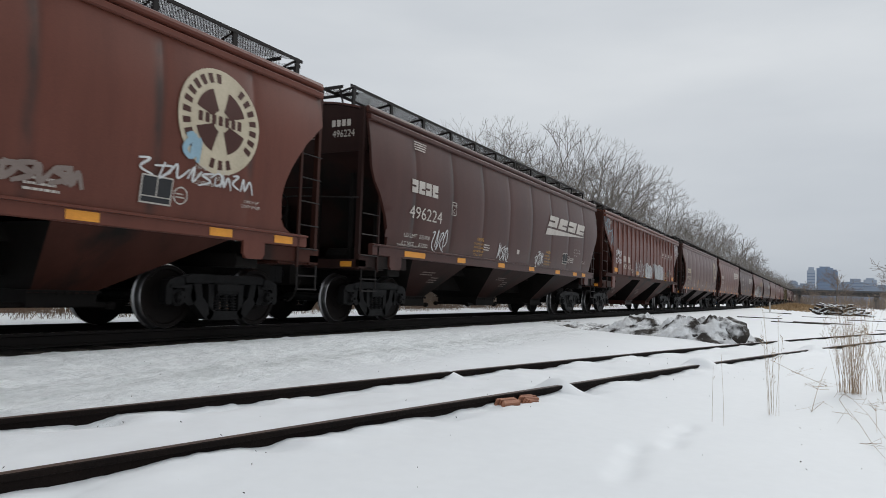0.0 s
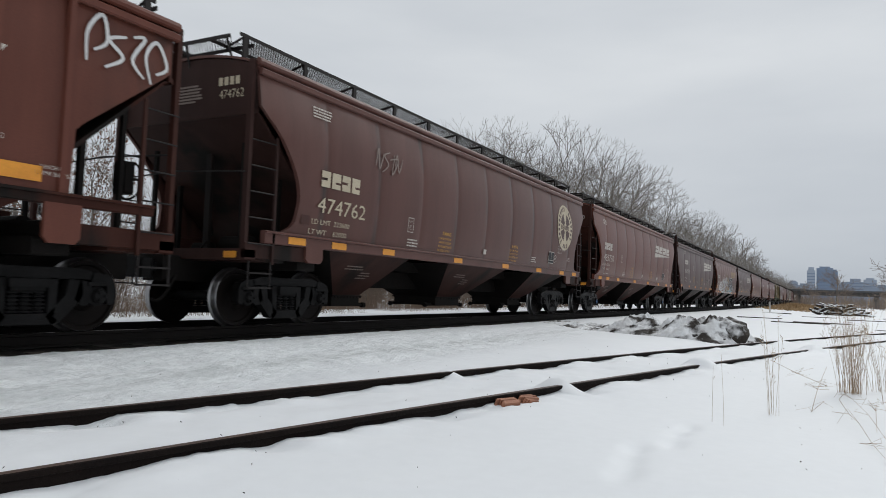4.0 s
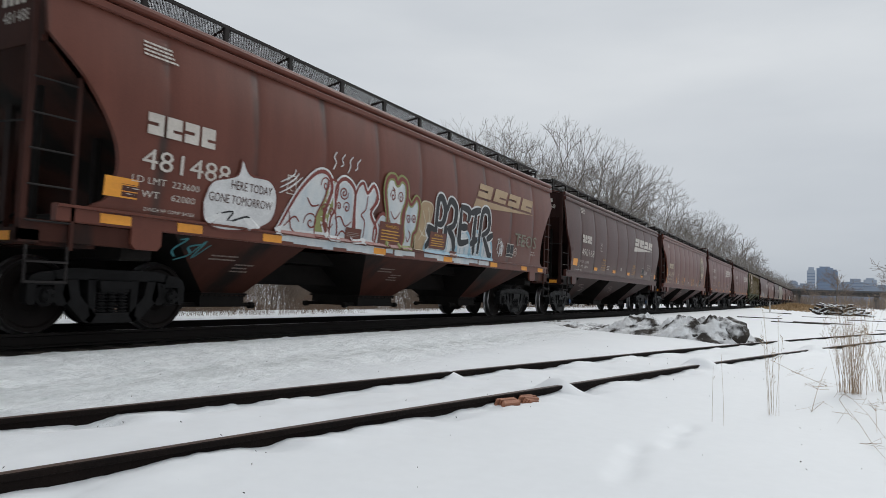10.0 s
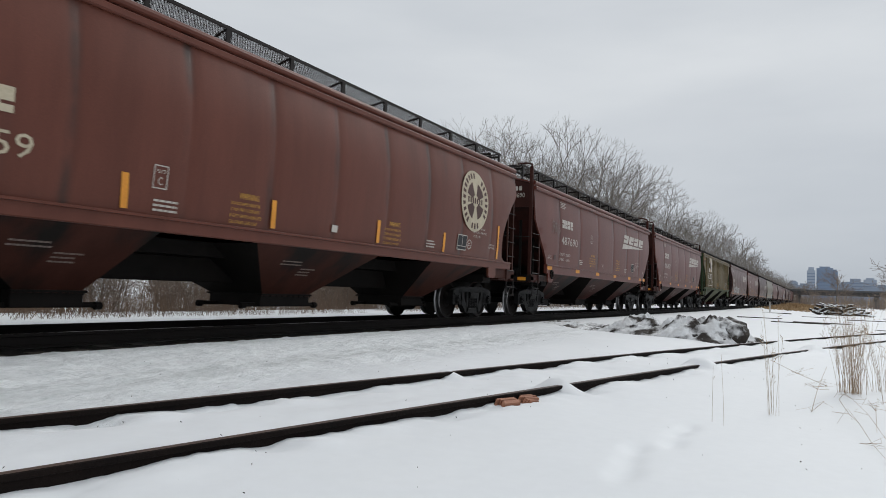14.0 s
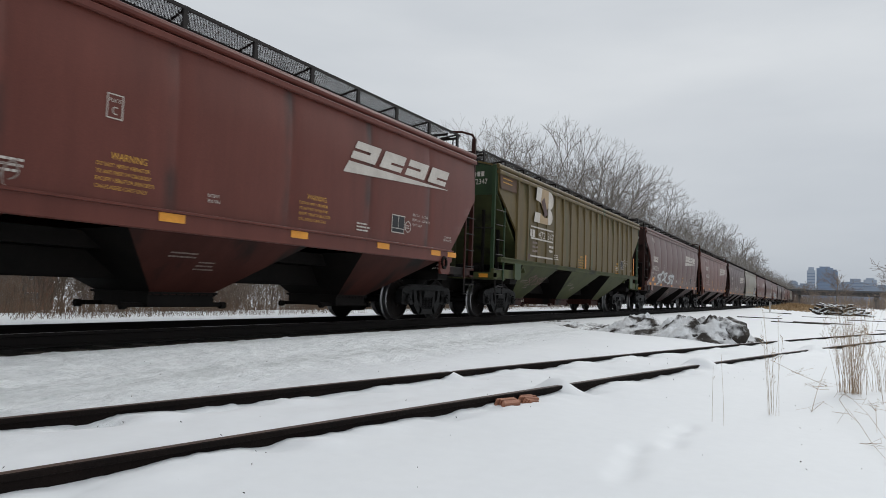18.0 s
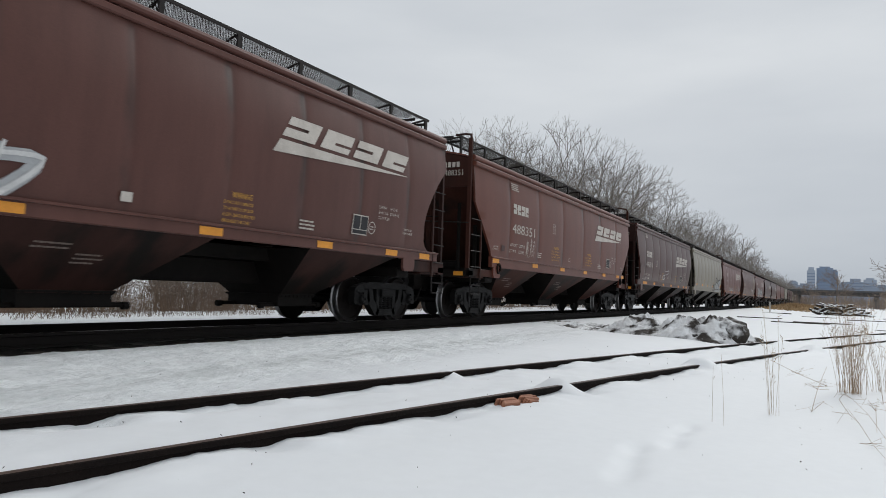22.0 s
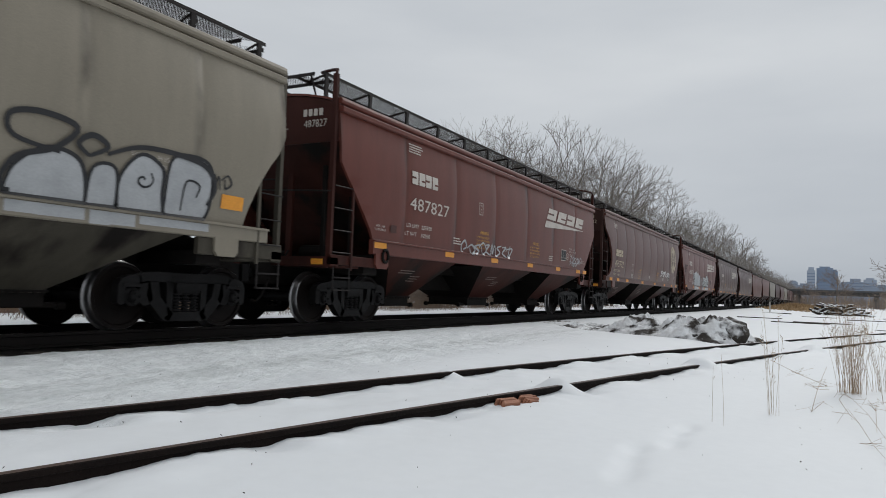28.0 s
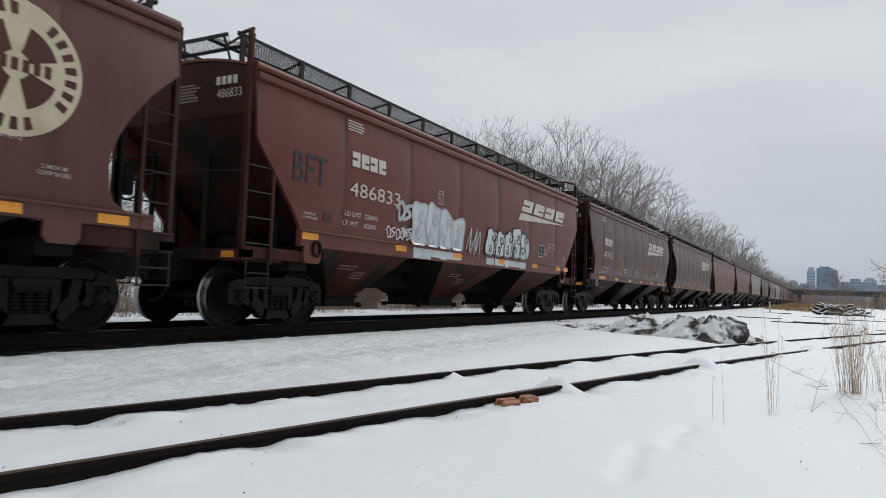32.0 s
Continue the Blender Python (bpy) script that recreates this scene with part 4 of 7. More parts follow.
def scrawl(car, st, u, z, w, h, strokes, width, material, seed, label, lift=0.012, name="graffiti"):
    """A sprayed tag: quick hand-drawn strokes set side by side."""
    rnd = random.Random(seed)
    first, last = None, -1
    for k in range(strokes):
        pick = rnd.randrange(len(STROKES))
        pick = (pick + 1) % len(STROKES) if pick == last else pick
        last = pick
        cell, hh, lean, dz = w / strokes * rnd.uniform(1.0, 1.45), h * rnd.uniform(0.78, 1.0), rnd.uniform(-0.05, 0.22), h * rnd.uniform(-0.06, 0.06)
        path = curved([(w * k / strokes + a * cell + lean * b * hh, dz + b * hh) for a, b in STROKES[pick]], 5)
        p, f = ribbon(path, width)
        me = flat_mesh(on_side(st, p, f, u, z, lift + 0.0006 * (k % 4)), name, material)
        if first is None:
            first = part(name, me, car, label)
        else:
            part("stroke", me, first)


def filled(ring, n=5):
    """A smooth closed outline, and the faces that fill it."""
    path = curved([*ring, ring[0]], n)
    m = len(path) - 1
    cx, cz = sum(p[0] for p in path[:-1]) / m, sum(p[1] for p in path[:-1]) / m
    pts = path[:-1]
    for q in (0.66, 0.33):
        pts = pts + [(cx + (a - cx) * q, cz + (b - cz) * q) for a, b in path[:-1]]
    pts = pts + [(cx, cz)]
    faces = [(o * m + i, o * m + (i + 1) % m, (o + 1) * m + (i + 1) % m, (o + 1) * m + i) for o in (0, 1) for i in range(m)]
    return path, pts, faces + [(2 * m + i, 2 * m + (i + 1) % m, 3 * m) for i in range(m)]


def bubble(car, st, u, z, w, h, ring, fill, line, wide, label, marks=(), mark_paint=None, lift=0.010, halo=None):
    """One bulging sprayed shape: its fill, a thick outline, strokes drawn inside, a pale edge round it."""
    low = STYLE[st]["sill_top"] + 0.012 - z
    path, pts, faces = filled([(a * w, b * h) for a, b in ring])
    path, pts = [(a, max(b, low)) for a, b in path], [(a, max(b, low)) for a, b in pts]
    g = part("graffiti", flat_mesh(on_side(st, pts, faces, u, z, lift), "graffiti", fill), car, label)
    if halo:
        p, f = ribbon(path, wide * 2.1)
        part("graffiti_edge", flat_mesh(on_side(st, p, f, u, z, lift + 0.002), "graffiti_edge", halo), g)
    p, f = ribbon(path, wide)
    part("graffiti_outline", flat_mesh(on_side(st, p, f, u, z, lift + 0.005), "graffiti_outline", line), g)
    for mark in marks:
        p, f = ribbon([(a, max(b, low + 0.02)) for a, b in curved([(a * w, b * h) for a, b in mark], 5)], 0.030)
        part("graffiti_line", flat_mesh(on_side(st, p, f, u, z, lift + 0.006), "graffiti_line", mark_paint or line), g)
    return g


def spiral(cx, cz, rx, rz, turns=1.6):
    n = int(8 * turns)
    return [(cx + rx * i / n * math.cos(0.8 * i), cz + rz * i / n * math.sin(0.8 * i)) for i in range(n + 1)]


def sill_paint(car, st, u0, u1, material, label, seed):
    """Sprayed paint that runs on over the sill's face, in uneven patches."""
    rnd = random.Random(seed)
    d, u = STYLE[st], u0
    while u < u1:
        w = rnd.uniform(0.25, 0.6)
        lo = d["sill"] + rnd.uniform(0.01, 0.08)
        plain(car, st, "graffiti_base", u, 0, [(0, min(w, u1 - u), lo, d["sill_top"] - 0.045)], material, label, 0.003)
        u += w + rnd.choice((0.0, 0.0, 0.06))


def hand_strokes(car, st, u, z, w, h, paths, wide, material, label, lift):
    """Sprayed strokes in a cell, each a part; the first carries the rest."""
    first = None
    low = STYLE[st]["sill_top"] + 0.012 + wide / 2 - z
    for k, path in enumerate(paths):
        p, f = ribbon([(a, max(b, low)) for a, b in curved([(a * w, b * h) for a, b in path], 5)], wide)
        me = flat_mesh(on_side(st, p, f, u, z, lift + 0.0005 * (k % 3)), "graffiti", material)
        first = part("stroke", me, first) and first if first else part("graffiti", me, car, label)


def mask(car, st, u, z, w, h, lines, material, head=""):
    """A clean rectangle of car paint left round a stencil, with its print."""
    m = plain(car, st, "masked_stencil", u, z, [(0, w, 0, h)], PAINTS["brown"], "bare patch of car paint round a stencil", 0.024)
    if head:
        pts, faces = text_shape(head, w * 0.55, h * 0.14)
        part("warning_text", flat_mesh(on_side(st, pts, faces, u + w * 0.24, z + h * 0.74, 0.030), "warning_text", material), m)
    for k in range(lines):
        pts, faces = quad_rows([(w * 0.10, w * (0.80 + 0.08 * (k % 2)), h * (0.58 - 0.14 * k), h * (0.63 - 0.14 * k))])
        part("print_line", flat_mesh(on_side(st, pts, faces, u, z, 0.030), "print_line", material), m)


def long_piece(car, st):
    """The long painted piece: white bulging shapes edged in red, then thick black ones edged in white over blue."""
    lab = "streaked white graffiti shape edged in red"
    bubble(car, st, 3.74, 1.36, 1.32, 1.22, ((0.0, 0.06), (0.30, 0.62), (0.62, 0.96), (0.86, 1.0), (0.97, 0.80), (0.86, 0.40), (0.98, 0.10), (0.70, 0.0), (0.52, 0.10), (0.28, 0.0)), CHALKY, SPRAYRED, 0.075, lab,
           (spiral(0.62, 0.30, 0.14, 0.14), spiral(0.84, 0.84, 0.10, 0.12), ((0.14, 0.20), (0.30, 0.34), (0.40, 0.28)), ((0.20, 0.40), (0.26, 0.20), (0.34, 0.14)), ((0.50, 0.62), (0.60, 0.52), (0.74, 0.55))), SPRAYRED, halo=SPRAY)
    bubble(car, st, 4.66, 1.34, 0.62, 1.16, ((0.10, 0.05), (0.0, 0.40), (0.30, 0.72), (0.45, 0.98), (0.85, 0.95), (0.80, 0.60), (1.0, 0.25), (0.80, 0.0), (0.40, 0.06)), SPRAYGREEN, SPRAYRED, 0.04, "moss green graffiti face shape",
           (spiral(0.35, 0.55, 0.14, 0.09), spiral(0.65, 0.52, 0.12, 0.08), ((0.25, 0.30), (0.45, 0.36), (0.62, 0.28), (0.78, 0.36)), ((0.30, 0.18), (0.45, 0.08), (0.60, 0.16), (0.72, 0.08))), SPRAYRED, 0.012)
    bubble(car, st, 5.02, 1.33, 0.76, 1.24, ((0.10, 0.05), (0.05, 0.40), (0.18, 0.55), (0.15, 0.85), (0.45, 1.0), (0.85, 0.88), (0.92, 0.55), (1.0, 0.30), (0.95, 0.0), (0.55, 0.08)), CHALKY, SPRAYRED, 0.07, lab,
           (spiral(0.45, 0.80, 0.18, 0.10, 2.0), spiral(0.30, 0.60, 0.09, 0.06), spiral(0.60, 0.60, 0.14, 0.09), ((0.20, 0.42), (0.40, 0.46), (0.62, 0.34), (0.85, 0.42)), ((0.30, 0.10), (0.50, 0.26), (0.72, 0.22))), SPRAYRED, 0.014, SPRAY)
    bubble(car, st, 5.70, 1.42, 0.78, 1.16, ((0.05, 0.05), (0.0, 0.75), (0.25, 1.0), (0.48, 0.86), (0.72, 1.0), (0.92, 0.80), (0.68, 0.55), (1.0, 0.30), (0.90, 0.02), (0.50, 0.10)), CHALKY, SPRAYRED, 0.07, lab,
           (((0.50, 0.82), (0.46, 0.60), (0.30, 0.50), (0.46, 0.40), (0.48, 0.15)), ((0.62, 0.60), (0.80, 0.72), (0.86, 0.84))), SPRAYRED, 0.016, SPRAY)
    bubble(car, st, 6.40, 1.44, 0.52, 0.66, ((0.05, 0.05), (0.0, 0.60), (0.40, 1.0), (0.95, 0.80), (1.0, 0.20), (0.60, 0.0)), CHALKY, SPRAYRED, 0.07, lab, (((0.2, 0.7), (0.5, 0.5), (0.9, 0.6)),), SPRAYRED, 0.014)
    bubble(car, st, 6.66, 1.50, 0.80, 1.36, ((0.22, 0.05), (0.18, 0.40), (0.0, 0.75), (0.10, 0.96), (0.38, 1.0), (0.52, 0.92), (0.70, 1.0), (0.95, 0.94), (1.0, 0.70), (0.84, 0.45), (0.98, 0.10), (0.60, 0.0)), CHALKY, SPRAYRED, 0.085, lab,
           (spiral(0.34, 0.72, 0.13, 0.10), spiral(0.70, 0.72, 0.13, 0.10), ((0.30, 0.85), (0.42, 0.80)), ((0.28, 0.50), (0.50, 0.40), (0.72, 0.52)), ((0.40, 0.30), (0.60, 0.34), (0.80, 0.28))), SPRAYRED, 0.018, SPRAYGREEN)
    bubble(car, st, 7.36, 1.48, 0.62, 1.08, ((0.15, 0.0), (0.05, 0.50), (0.15, 0.95), (0.45, 0.85), (0.75, 1.0), (1.0, 0.85), (0.92, 0.40), (0.75, 0.30), (0.70, 0.02)), CHALKY, SPRAYRED, 0.07, lab,
           (spiral(0.34, 0.56, 0.14, 0.10), spiral(0.68, 0.58, 0.14, 0.10), ((0.30, 0.25), (0.45, 0.15), (0.55, 0.28), (0.42, 0.36))), SPRAYRED, 0.016, SPRAYGREEN)
    sill_paint(car, st, 3.9, 8.0, CHALKY, "white paint run over the sill", 1)
    sill_paint(car, st, 8.4, 11.7, CHALKY, "white paint run over the sill", 2)
    # rays, hatching and a tan ground between the two halves
    hand_strokes(car, st, 5.02, 2.66, 0.95, 0.34, [[(0.0 + 0.22 * k, 0.05 + 0.25 * (k % 2)), (0.08 + 0.22 * k, 0.45), (0.02 + 0.24 * k, 0.7), (0.10 + 0.25 * k, 1.0)] for k in range(4)], 0.026, SPRAY, "short sprayed ray marks", 0.012)
    hand_strokes(car, st, 3.75, 2.10, 0.55, 0.42, [[(0.0, 0.0 + 0.2 * k), (0.5, 0.35 + 0.2 * k), (0.9 - 0.15 * k, 0.75 + 0.12 * k)] for k in range(3)], 0.024, SPRAY, "short sprayed hatching", 0.008)
    bubble(car, st, 7.92, 1.50, 0.72, 1.05, ((0.05, 0.0), (0.0, 0.45), (0.15, 0.90), (0.50, 1.0), (0.90, 0.92), (0.80, 0.55), (1.0, 0.25), (0.70, 0.0)), TAN, CREAM, 0.03, "blotchy tan sprayed ground", (((0.2, 0.2), (0.5, 0.5), (0.3, 0.8)), ((0.55, 0.15), (0.7, 0.6), (0.6, 0.9)), ((0.15, 0.45), (0.5, 0.3), (0.85, 0.4))), CREAM, 0.007)
    blue = "pale blue sprayed ground under black strokes"
    for u, w, h in ((8.30, 0.95, 0.55), (9.10, 0.75, 0.62), (9.75, 0.80, 0.75), (10.45, 0.70, 0.80), (11.05, 0.75, 0.70)):
        bubble(car, st, u, 1.34, w, h, ((0.0, 0.10), (0.12, 0.70), (0.50, 1.0), (0.88, 0.75), (1.0, 0.05), (0.50, 0.0)), CHALKY, SPRAYBLUE, 0.09, blue, (((0.3, 0.1), (0.35, 0.8)), ((0.6, 0.1), (0.62, 0.85))), SPRAYBLUE, 0.008)
    forms = (
        (8.36, 0.95, [[(0.0, 0.10), (0.20, 0.30), (0.05, 0.45), (0.45, 0.42)], [(0.42, 0.12), (0.42, 0.90), (0.62, 1.0), (0.80, 0.80), (0.70, 0.58), (0.45, 0.55)]]),
        (9.10, 0.80, [[(0.10, 0.80), (0.30, 1.0), (0.65, 0.90), (0.60, 0.60), (0.20, 0.50)], [(0.25, 0.50), (0.60, 0.35), (0.80, 0.05)], [(0.10, 0.55), (0.15, 0.10)]]),
        (9.72, 0.78, [[(0.20, 0.95), (0.75, 0.90), (0.70, 0.70)], [(0.22, 0.92), (0.20, 0.50), (0.30, 0.30), (0.85, 0.35)], [(0.25, 0.58), (0.70, 0.60)]]),
        (10.36, 0.62, [[(0.05, 0.88), (0.90, 0.98)], [(0.50, 0.92), (0.45, 0.50), (0.60, 0.05)], [(0.20, 0.30), (0.80, 0.42)]]),
        (10.84, 0.98, [[(0.10, 0.05), (0.18, 0.90), (0.55, 0.98), (0.62, 0.65), (0.25, 0.50)], [(0.35, 0.48), (0.70, 0.22), (0.95, 0.0)], [(0.55, 0.45), (0.90, 0.55)]]),
    )
    for u, w, paths in forms:
        hand_strokes(car, st, u, 1.42, w, 1.28, paths, 0.27, SPRAY, "white sprayed edges round black strokes", 0.014)
    for u, w, paths in forms:
        hand_strokes(car, st, u, 1.42, w, 1.28, paths, 0.18, BLACK, "thick black sprayed strokes", 0.018)
    mask(car, st, 6.56, 1.54, 0.84, 0.42, 4, YELLOW, "WARNING")
    mask(car, st, 8.52, 1.58, 0.72, 0.36, 4, YELLOW, "WARNING")
    mask(car, st, 5.52, 1.52, 0.48, 0.22, 3, FAINT)
    mask(car, st, 9.50, 1.44, 0.34, 0.14, 2, FAINT)
    scrawl(car, st, 12.05, 1.62, 0.42, 0.50, 3, 0.035, SPRAY, 21, "small white sprayed tag")
    words(car, st, "graffiti", "TEOS", 13.22, 1.98, 1.62, 0.34, mat("grey_green_spray_paint", (0.20, 0.20, 0.14), (0.12, 0.12, 0.085), 0.5, 3.0, bump=0.0), "faded grey-green sprayed letters", 0.012)
    scrawl(car, st, 2.02, 0.98, 0.55, 0.30, 3, 0.03, SPRAYTEAL, 22, "teal sprayed tag on the hopper")


def throw_up(car, st, u, z, w, h, letters, fill, line, seed, label):
    """Bubble-shaped graffiti: filled rounded blocks with outlines and inner strokes."""
    rnd = random.Random(seed)
    cell = w / letters
    for k in range(letters):
        fills, lines = ([], []), ([], [])
        cx, hh = cell * (k + 0.5), h * rnd.uniform(0.75, 1.0)
        n = 28
        lob, ph = rnd.choice((3, 4, 5)), rnd.uniform(0, 6)
        ring = []
        for i in range(n):
            a = 2 * math.pi * i / n
            r = 1 + 0.10 * math.sin(lob * a + ph) + 0.06 * math.sin(2 * a + ph)
            c, s_ = math.cos(a), math.sin(a)
            sq = 1 / max(abs(c), abs(s_)) ** 0.55
            ring.append((cx + cell * 0.64 * r * c * sq * 0.9, hh / 2 + hh * 0.5 * r * s_ * sq * 0.85))
        ring = [(a, max(b, STYLE[st]["sill_top"] + 0.012 - z)) for a, b in ring]
        inner = [(cx + (a - cx) * 0.5, hh / 2 + (b - hh / 2) * 0.5) for a, b in ring]
        p0 = len(fills[0])
        fills[0].extend(ring + inner + [(cx, hh / 2)])
        fills[1].extend([(p0 + i, p0 + (i + 1) % n, p0 + n + (i + 1) % n, p0 + n + i) for i in range(n)] + [(p0 + n + i, p0 + n + (i + 1) % n, p0 + 2 * n) for i in range(n)])
        paths = [ring + ring[:1]]
        for sgn in (-1, 1):
            x0, z0, big = cx + sgn * cell * rnd.uniform(0.08, 0.22), hh * (0.5 + sgn * rnd.uniform(0.1, 0.22)), hh * rnd.uniform(0.12, 0.2)
            paths.append([(x0 + big * t * math.cos(8.0 * t + ph), z0 + big * t * math.sin(8.0 * t + ph)) for t in [i / 14 for i in range(15)]])
        x0 = cx + cell * rnd.uniform(-0.2, 0.2)
        paths.append([(x0 + cell * 0.16 * math.sin(t * 2.6 + ph), hh * (0.12 + 0.5 * t)) for t in [i / 9 for i in range(10)]])
        for path in paths:
            p, f = ribbon([(a, max(b, STYLE[st]["sill_top"] + 0.03 - z)) for a, b in path], h * 0.042)
            lines[1].extend([tuple(i + len(lines[0]) for i in q) for q in f])
            lines[0].extend(p)
        g = part("graffiti", flat_mesh(on_side(st, fills[0], fills[1], u, z, 0.010), "graffiti", fill), car, label)
        part("graffiti_outline", flat_mesh(on_side(st, lines[0], lines[1], u, z, 0.016), "graffiti_outline", line), g)


def tape(car, st, u, z, w=0.42, h=0.11):
    pts, faces = quad_rows([(0, w, 0, h)])
    part("reflector_tape", flat_mesh(on_side(st, pts, faces, u, z, 0.006), "reflector_tape", ORANGE), car, "orange reflective tape")


def end_words(car, text, y, z, w, h, material, x=0.018):
    pts, faces = text_shape(text, w, h)
    s = Shape()
    s.add([(x, y + w / 2 - a, z + b) for a, b in pts], faces)
    part("end_number", flat_mesh(s, "end_number", material), car)


def end_bars(car, y, z, w, rows, h, material, seed, x=0.018):
    rnd = random.Random(seed)
    rects = []
    for r in range(rows):
        k = w * rnd.uniform(0.6, 1.0)
        rects.append((y + w / 2 - k, y + w / 2, z - r * h * 1.7, z - r * h * 1.7 + h))
    pts, faces = quad_rows(rects)
    s = Shape()
    s.add([(x, a, b) for a, b in pts], faces)
    part("end_stencil", flat_mesh(s, "end_stencil", material), car)


def base_car(st, colour, label, x_left, near):
    """A covered hopper: an empty at its front end on the rail, with its parts."""
    d = STYLE[st]
    L = d["length"]
    low = {"olive": "green"}.get(colour, colour)
    car = thing("hopper_car", label, "freight car", "cars of the train", at=(x_left, 0, 0))
    flip = Matrix.Translation((L, 0, 0)) @ Matrix.Rotation(math.pi, 4, "Z")
    def both(name, key, make, lab=""):
        a = part(name, kept(key, make), car, lab)
        b = part(name, kept(key, make), car, lab)
        b.matrix_basis = flip
        return a, b
    for sign in (-1, 1):
        part("side_panel", kept(("side", st, colour, sign), lambda: side_panel_mesh(st, colour, sign)), car)
        part("top_chord", kept(("chord", st, colour, sign), lambda: chord_mesh(st, colour, sign)), car)
        part("side_sill", kept(("sill", st, low, sign), lambda: sill_mesh(st, low, sign)), car)
    part("roof", kept(("roof", st, colour), lambda: roof_mesh(st, colour)), car)
    both("end_sheet", ("end", st, low), lambda: end_sheet_mesh(st, low))
    both("slope_sheet", ("slope", st, low), lambda: slope_sheet_mesh(st, low))
    both("end_platform", ("platform", st, low), lambda: platform_mesh(st, low))
    part("centre_sill", kept(("centre", st), lambda: centre_sill_mesh(st)), car)
    (a0, a1, a2, a3), (b0, b1, b2, b3) = d["hop"]
    for c0, c1, c2, c3 in ((a0, a1, a2, a3), (b0, b1, b2, b3), (L - a1, L - a0, L - a3, L - a2)):
        h = part("hopper", kept(("hopper", st, low, c0), lambda: hopper_mesh(st, low, c0, c1, c2, c3)), car)
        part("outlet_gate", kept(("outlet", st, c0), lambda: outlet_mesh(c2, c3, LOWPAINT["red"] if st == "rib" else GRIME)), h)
    for sign in (-1, 1):
        part("running_board", kept(("board", st, sign), lambda: board_mesh(st, sign)), car, "open steel grating walkway")
    if near:
        for sign in (-1, 1):
            both("corner_post", ("post", st, low, sign), lambda: post_mesh(st, low, sign))
            for lad in both("ladder", ("stile", st, low, sign), lambda: stile_mesh(st, low, sign)):
                for k in range({"flat": 4, "short": 3}.get(st, 5)):
                    part("rung", kept(("rung", sign), lambda: rung_mesh(sign)), lad, at=(0, 0, 1.28 + k * 0.39))
            both("sill_step", ("step", sign), lambda: step_mesh(sign))
            both("jacking_pad", ("pad", st, low, sign), lambda: pad_mesh(st, low, sign))
            if st == "flat":
                both("pull_ring", ("ring", sign), lambda: pull_ring_mesh(sign))
            n = 12
            for i in range(n):
                part("board_bracket", kept(("bracket", st, sign), lambda: board_bracket_mesh(st, sign)), car, at=(0.12 + (L - 0.24) * i / (n - 1), 0, 0))
        both("brake_gear", "gear", inner_gear_mesh)
        part("hand_brake", kept("brake_wheel", brake_wheel_mesh), car, "hand brake wheel").matrix_basis = flip
        both("coupler", "coupler", coupler_mesh)
        both("air_hose", "hose", hose_mesh)
        both("end_handrail", "handrail", handrail_mesh)
        both("end_board", ("endboard", st), lambda: end_board_mesh(st))
        part("hatch_cover", kept(("hatch", st), lambda: hatch_mesh(st)), car)
        for x in (d["truck"], L - d["truck"]):
            part("body_bolster", kept("bolster", lambda: bolster_mesh(st)), car, at=(x, 0, 0))
        if st == "rib":
            for sign in (-1, 1):
                for i in range(18):
                    part("side_rib", kept(("rib", colour, sign), lambda: rib_mesh(st, colour, sign)), car, at=(1.33 + (L - 2.81) * i / 17, 0, 0))
    else:
        both("corner_post", ("post", st, low, -1), lambda: post_mesh(st, low, -1))
        both("corner_post", ("post", st, low, 1), lambda: post_mesh(st, low, 1))
    sets = []
    for x in (d["truck"], L - d["truck"]):
        truck(car, x, int(x_left) in (62, 114))
        for m in (-0.889, 0.889):
            sets.append(wheelset(car, x + m))
    return car, sets


TRAIN = []


def add_car(st, colour, x_left, label, near=True):
    car, sets = base_car(st, colour, label, x_left, near)
    TRAIN.append((car, sets, x_left, near))
    return car


# each car: body style, paint, place of its front end at the start, road number
CARS = [
    ("round", "brown", -7.0, ""), ("short", "dark", 10.65, "496224"), ("rib", "brown", 27.0, "429617"), ("round", "faded", 44.75, "474762"),
    ("round", "brown", 62.40, "483730"), ("flat", "dark", 80.05, "487054"), ("round", "brown", 96.95, "481488"), ("short", "dark", 114.60, "490168"),
    ("round", "brown", 131.08, "476359"), ("flat", "red", 148.85, "487690"), ("flat", "red", 166.05, "485457"), ("rib", "olive", 183.18, "472347"),
    ("round", "faded", 200.95, "480506"), ("flat", "brown", 218.73, "488351"), ("short", "dark", 235.95, "496810"), ("short", "grey", 252.28, ""),
    ("flat", "red", 268.80, "487827"), ("round", "faded", 286.0, "475732"), ("flat", "red", 303.70, "486833"), ("short", "dark", 320.9, "477433"), ("round", "dark", 337.4, ""),
]
ROUND_EMBLEM = (0, 3, 8, 17)


DIMS = {"flat": 0.0, "round": 0.25, "short": 0.2, "rib": 0.1}


def plain(car, st, name, u, z, rects, material, label="", lift=0.006):
    pts, faces = quad_rows(rects)
    return part(name, flat_mesh(on_side(st, pts, faces, u, z, lift), name, material), car, label)


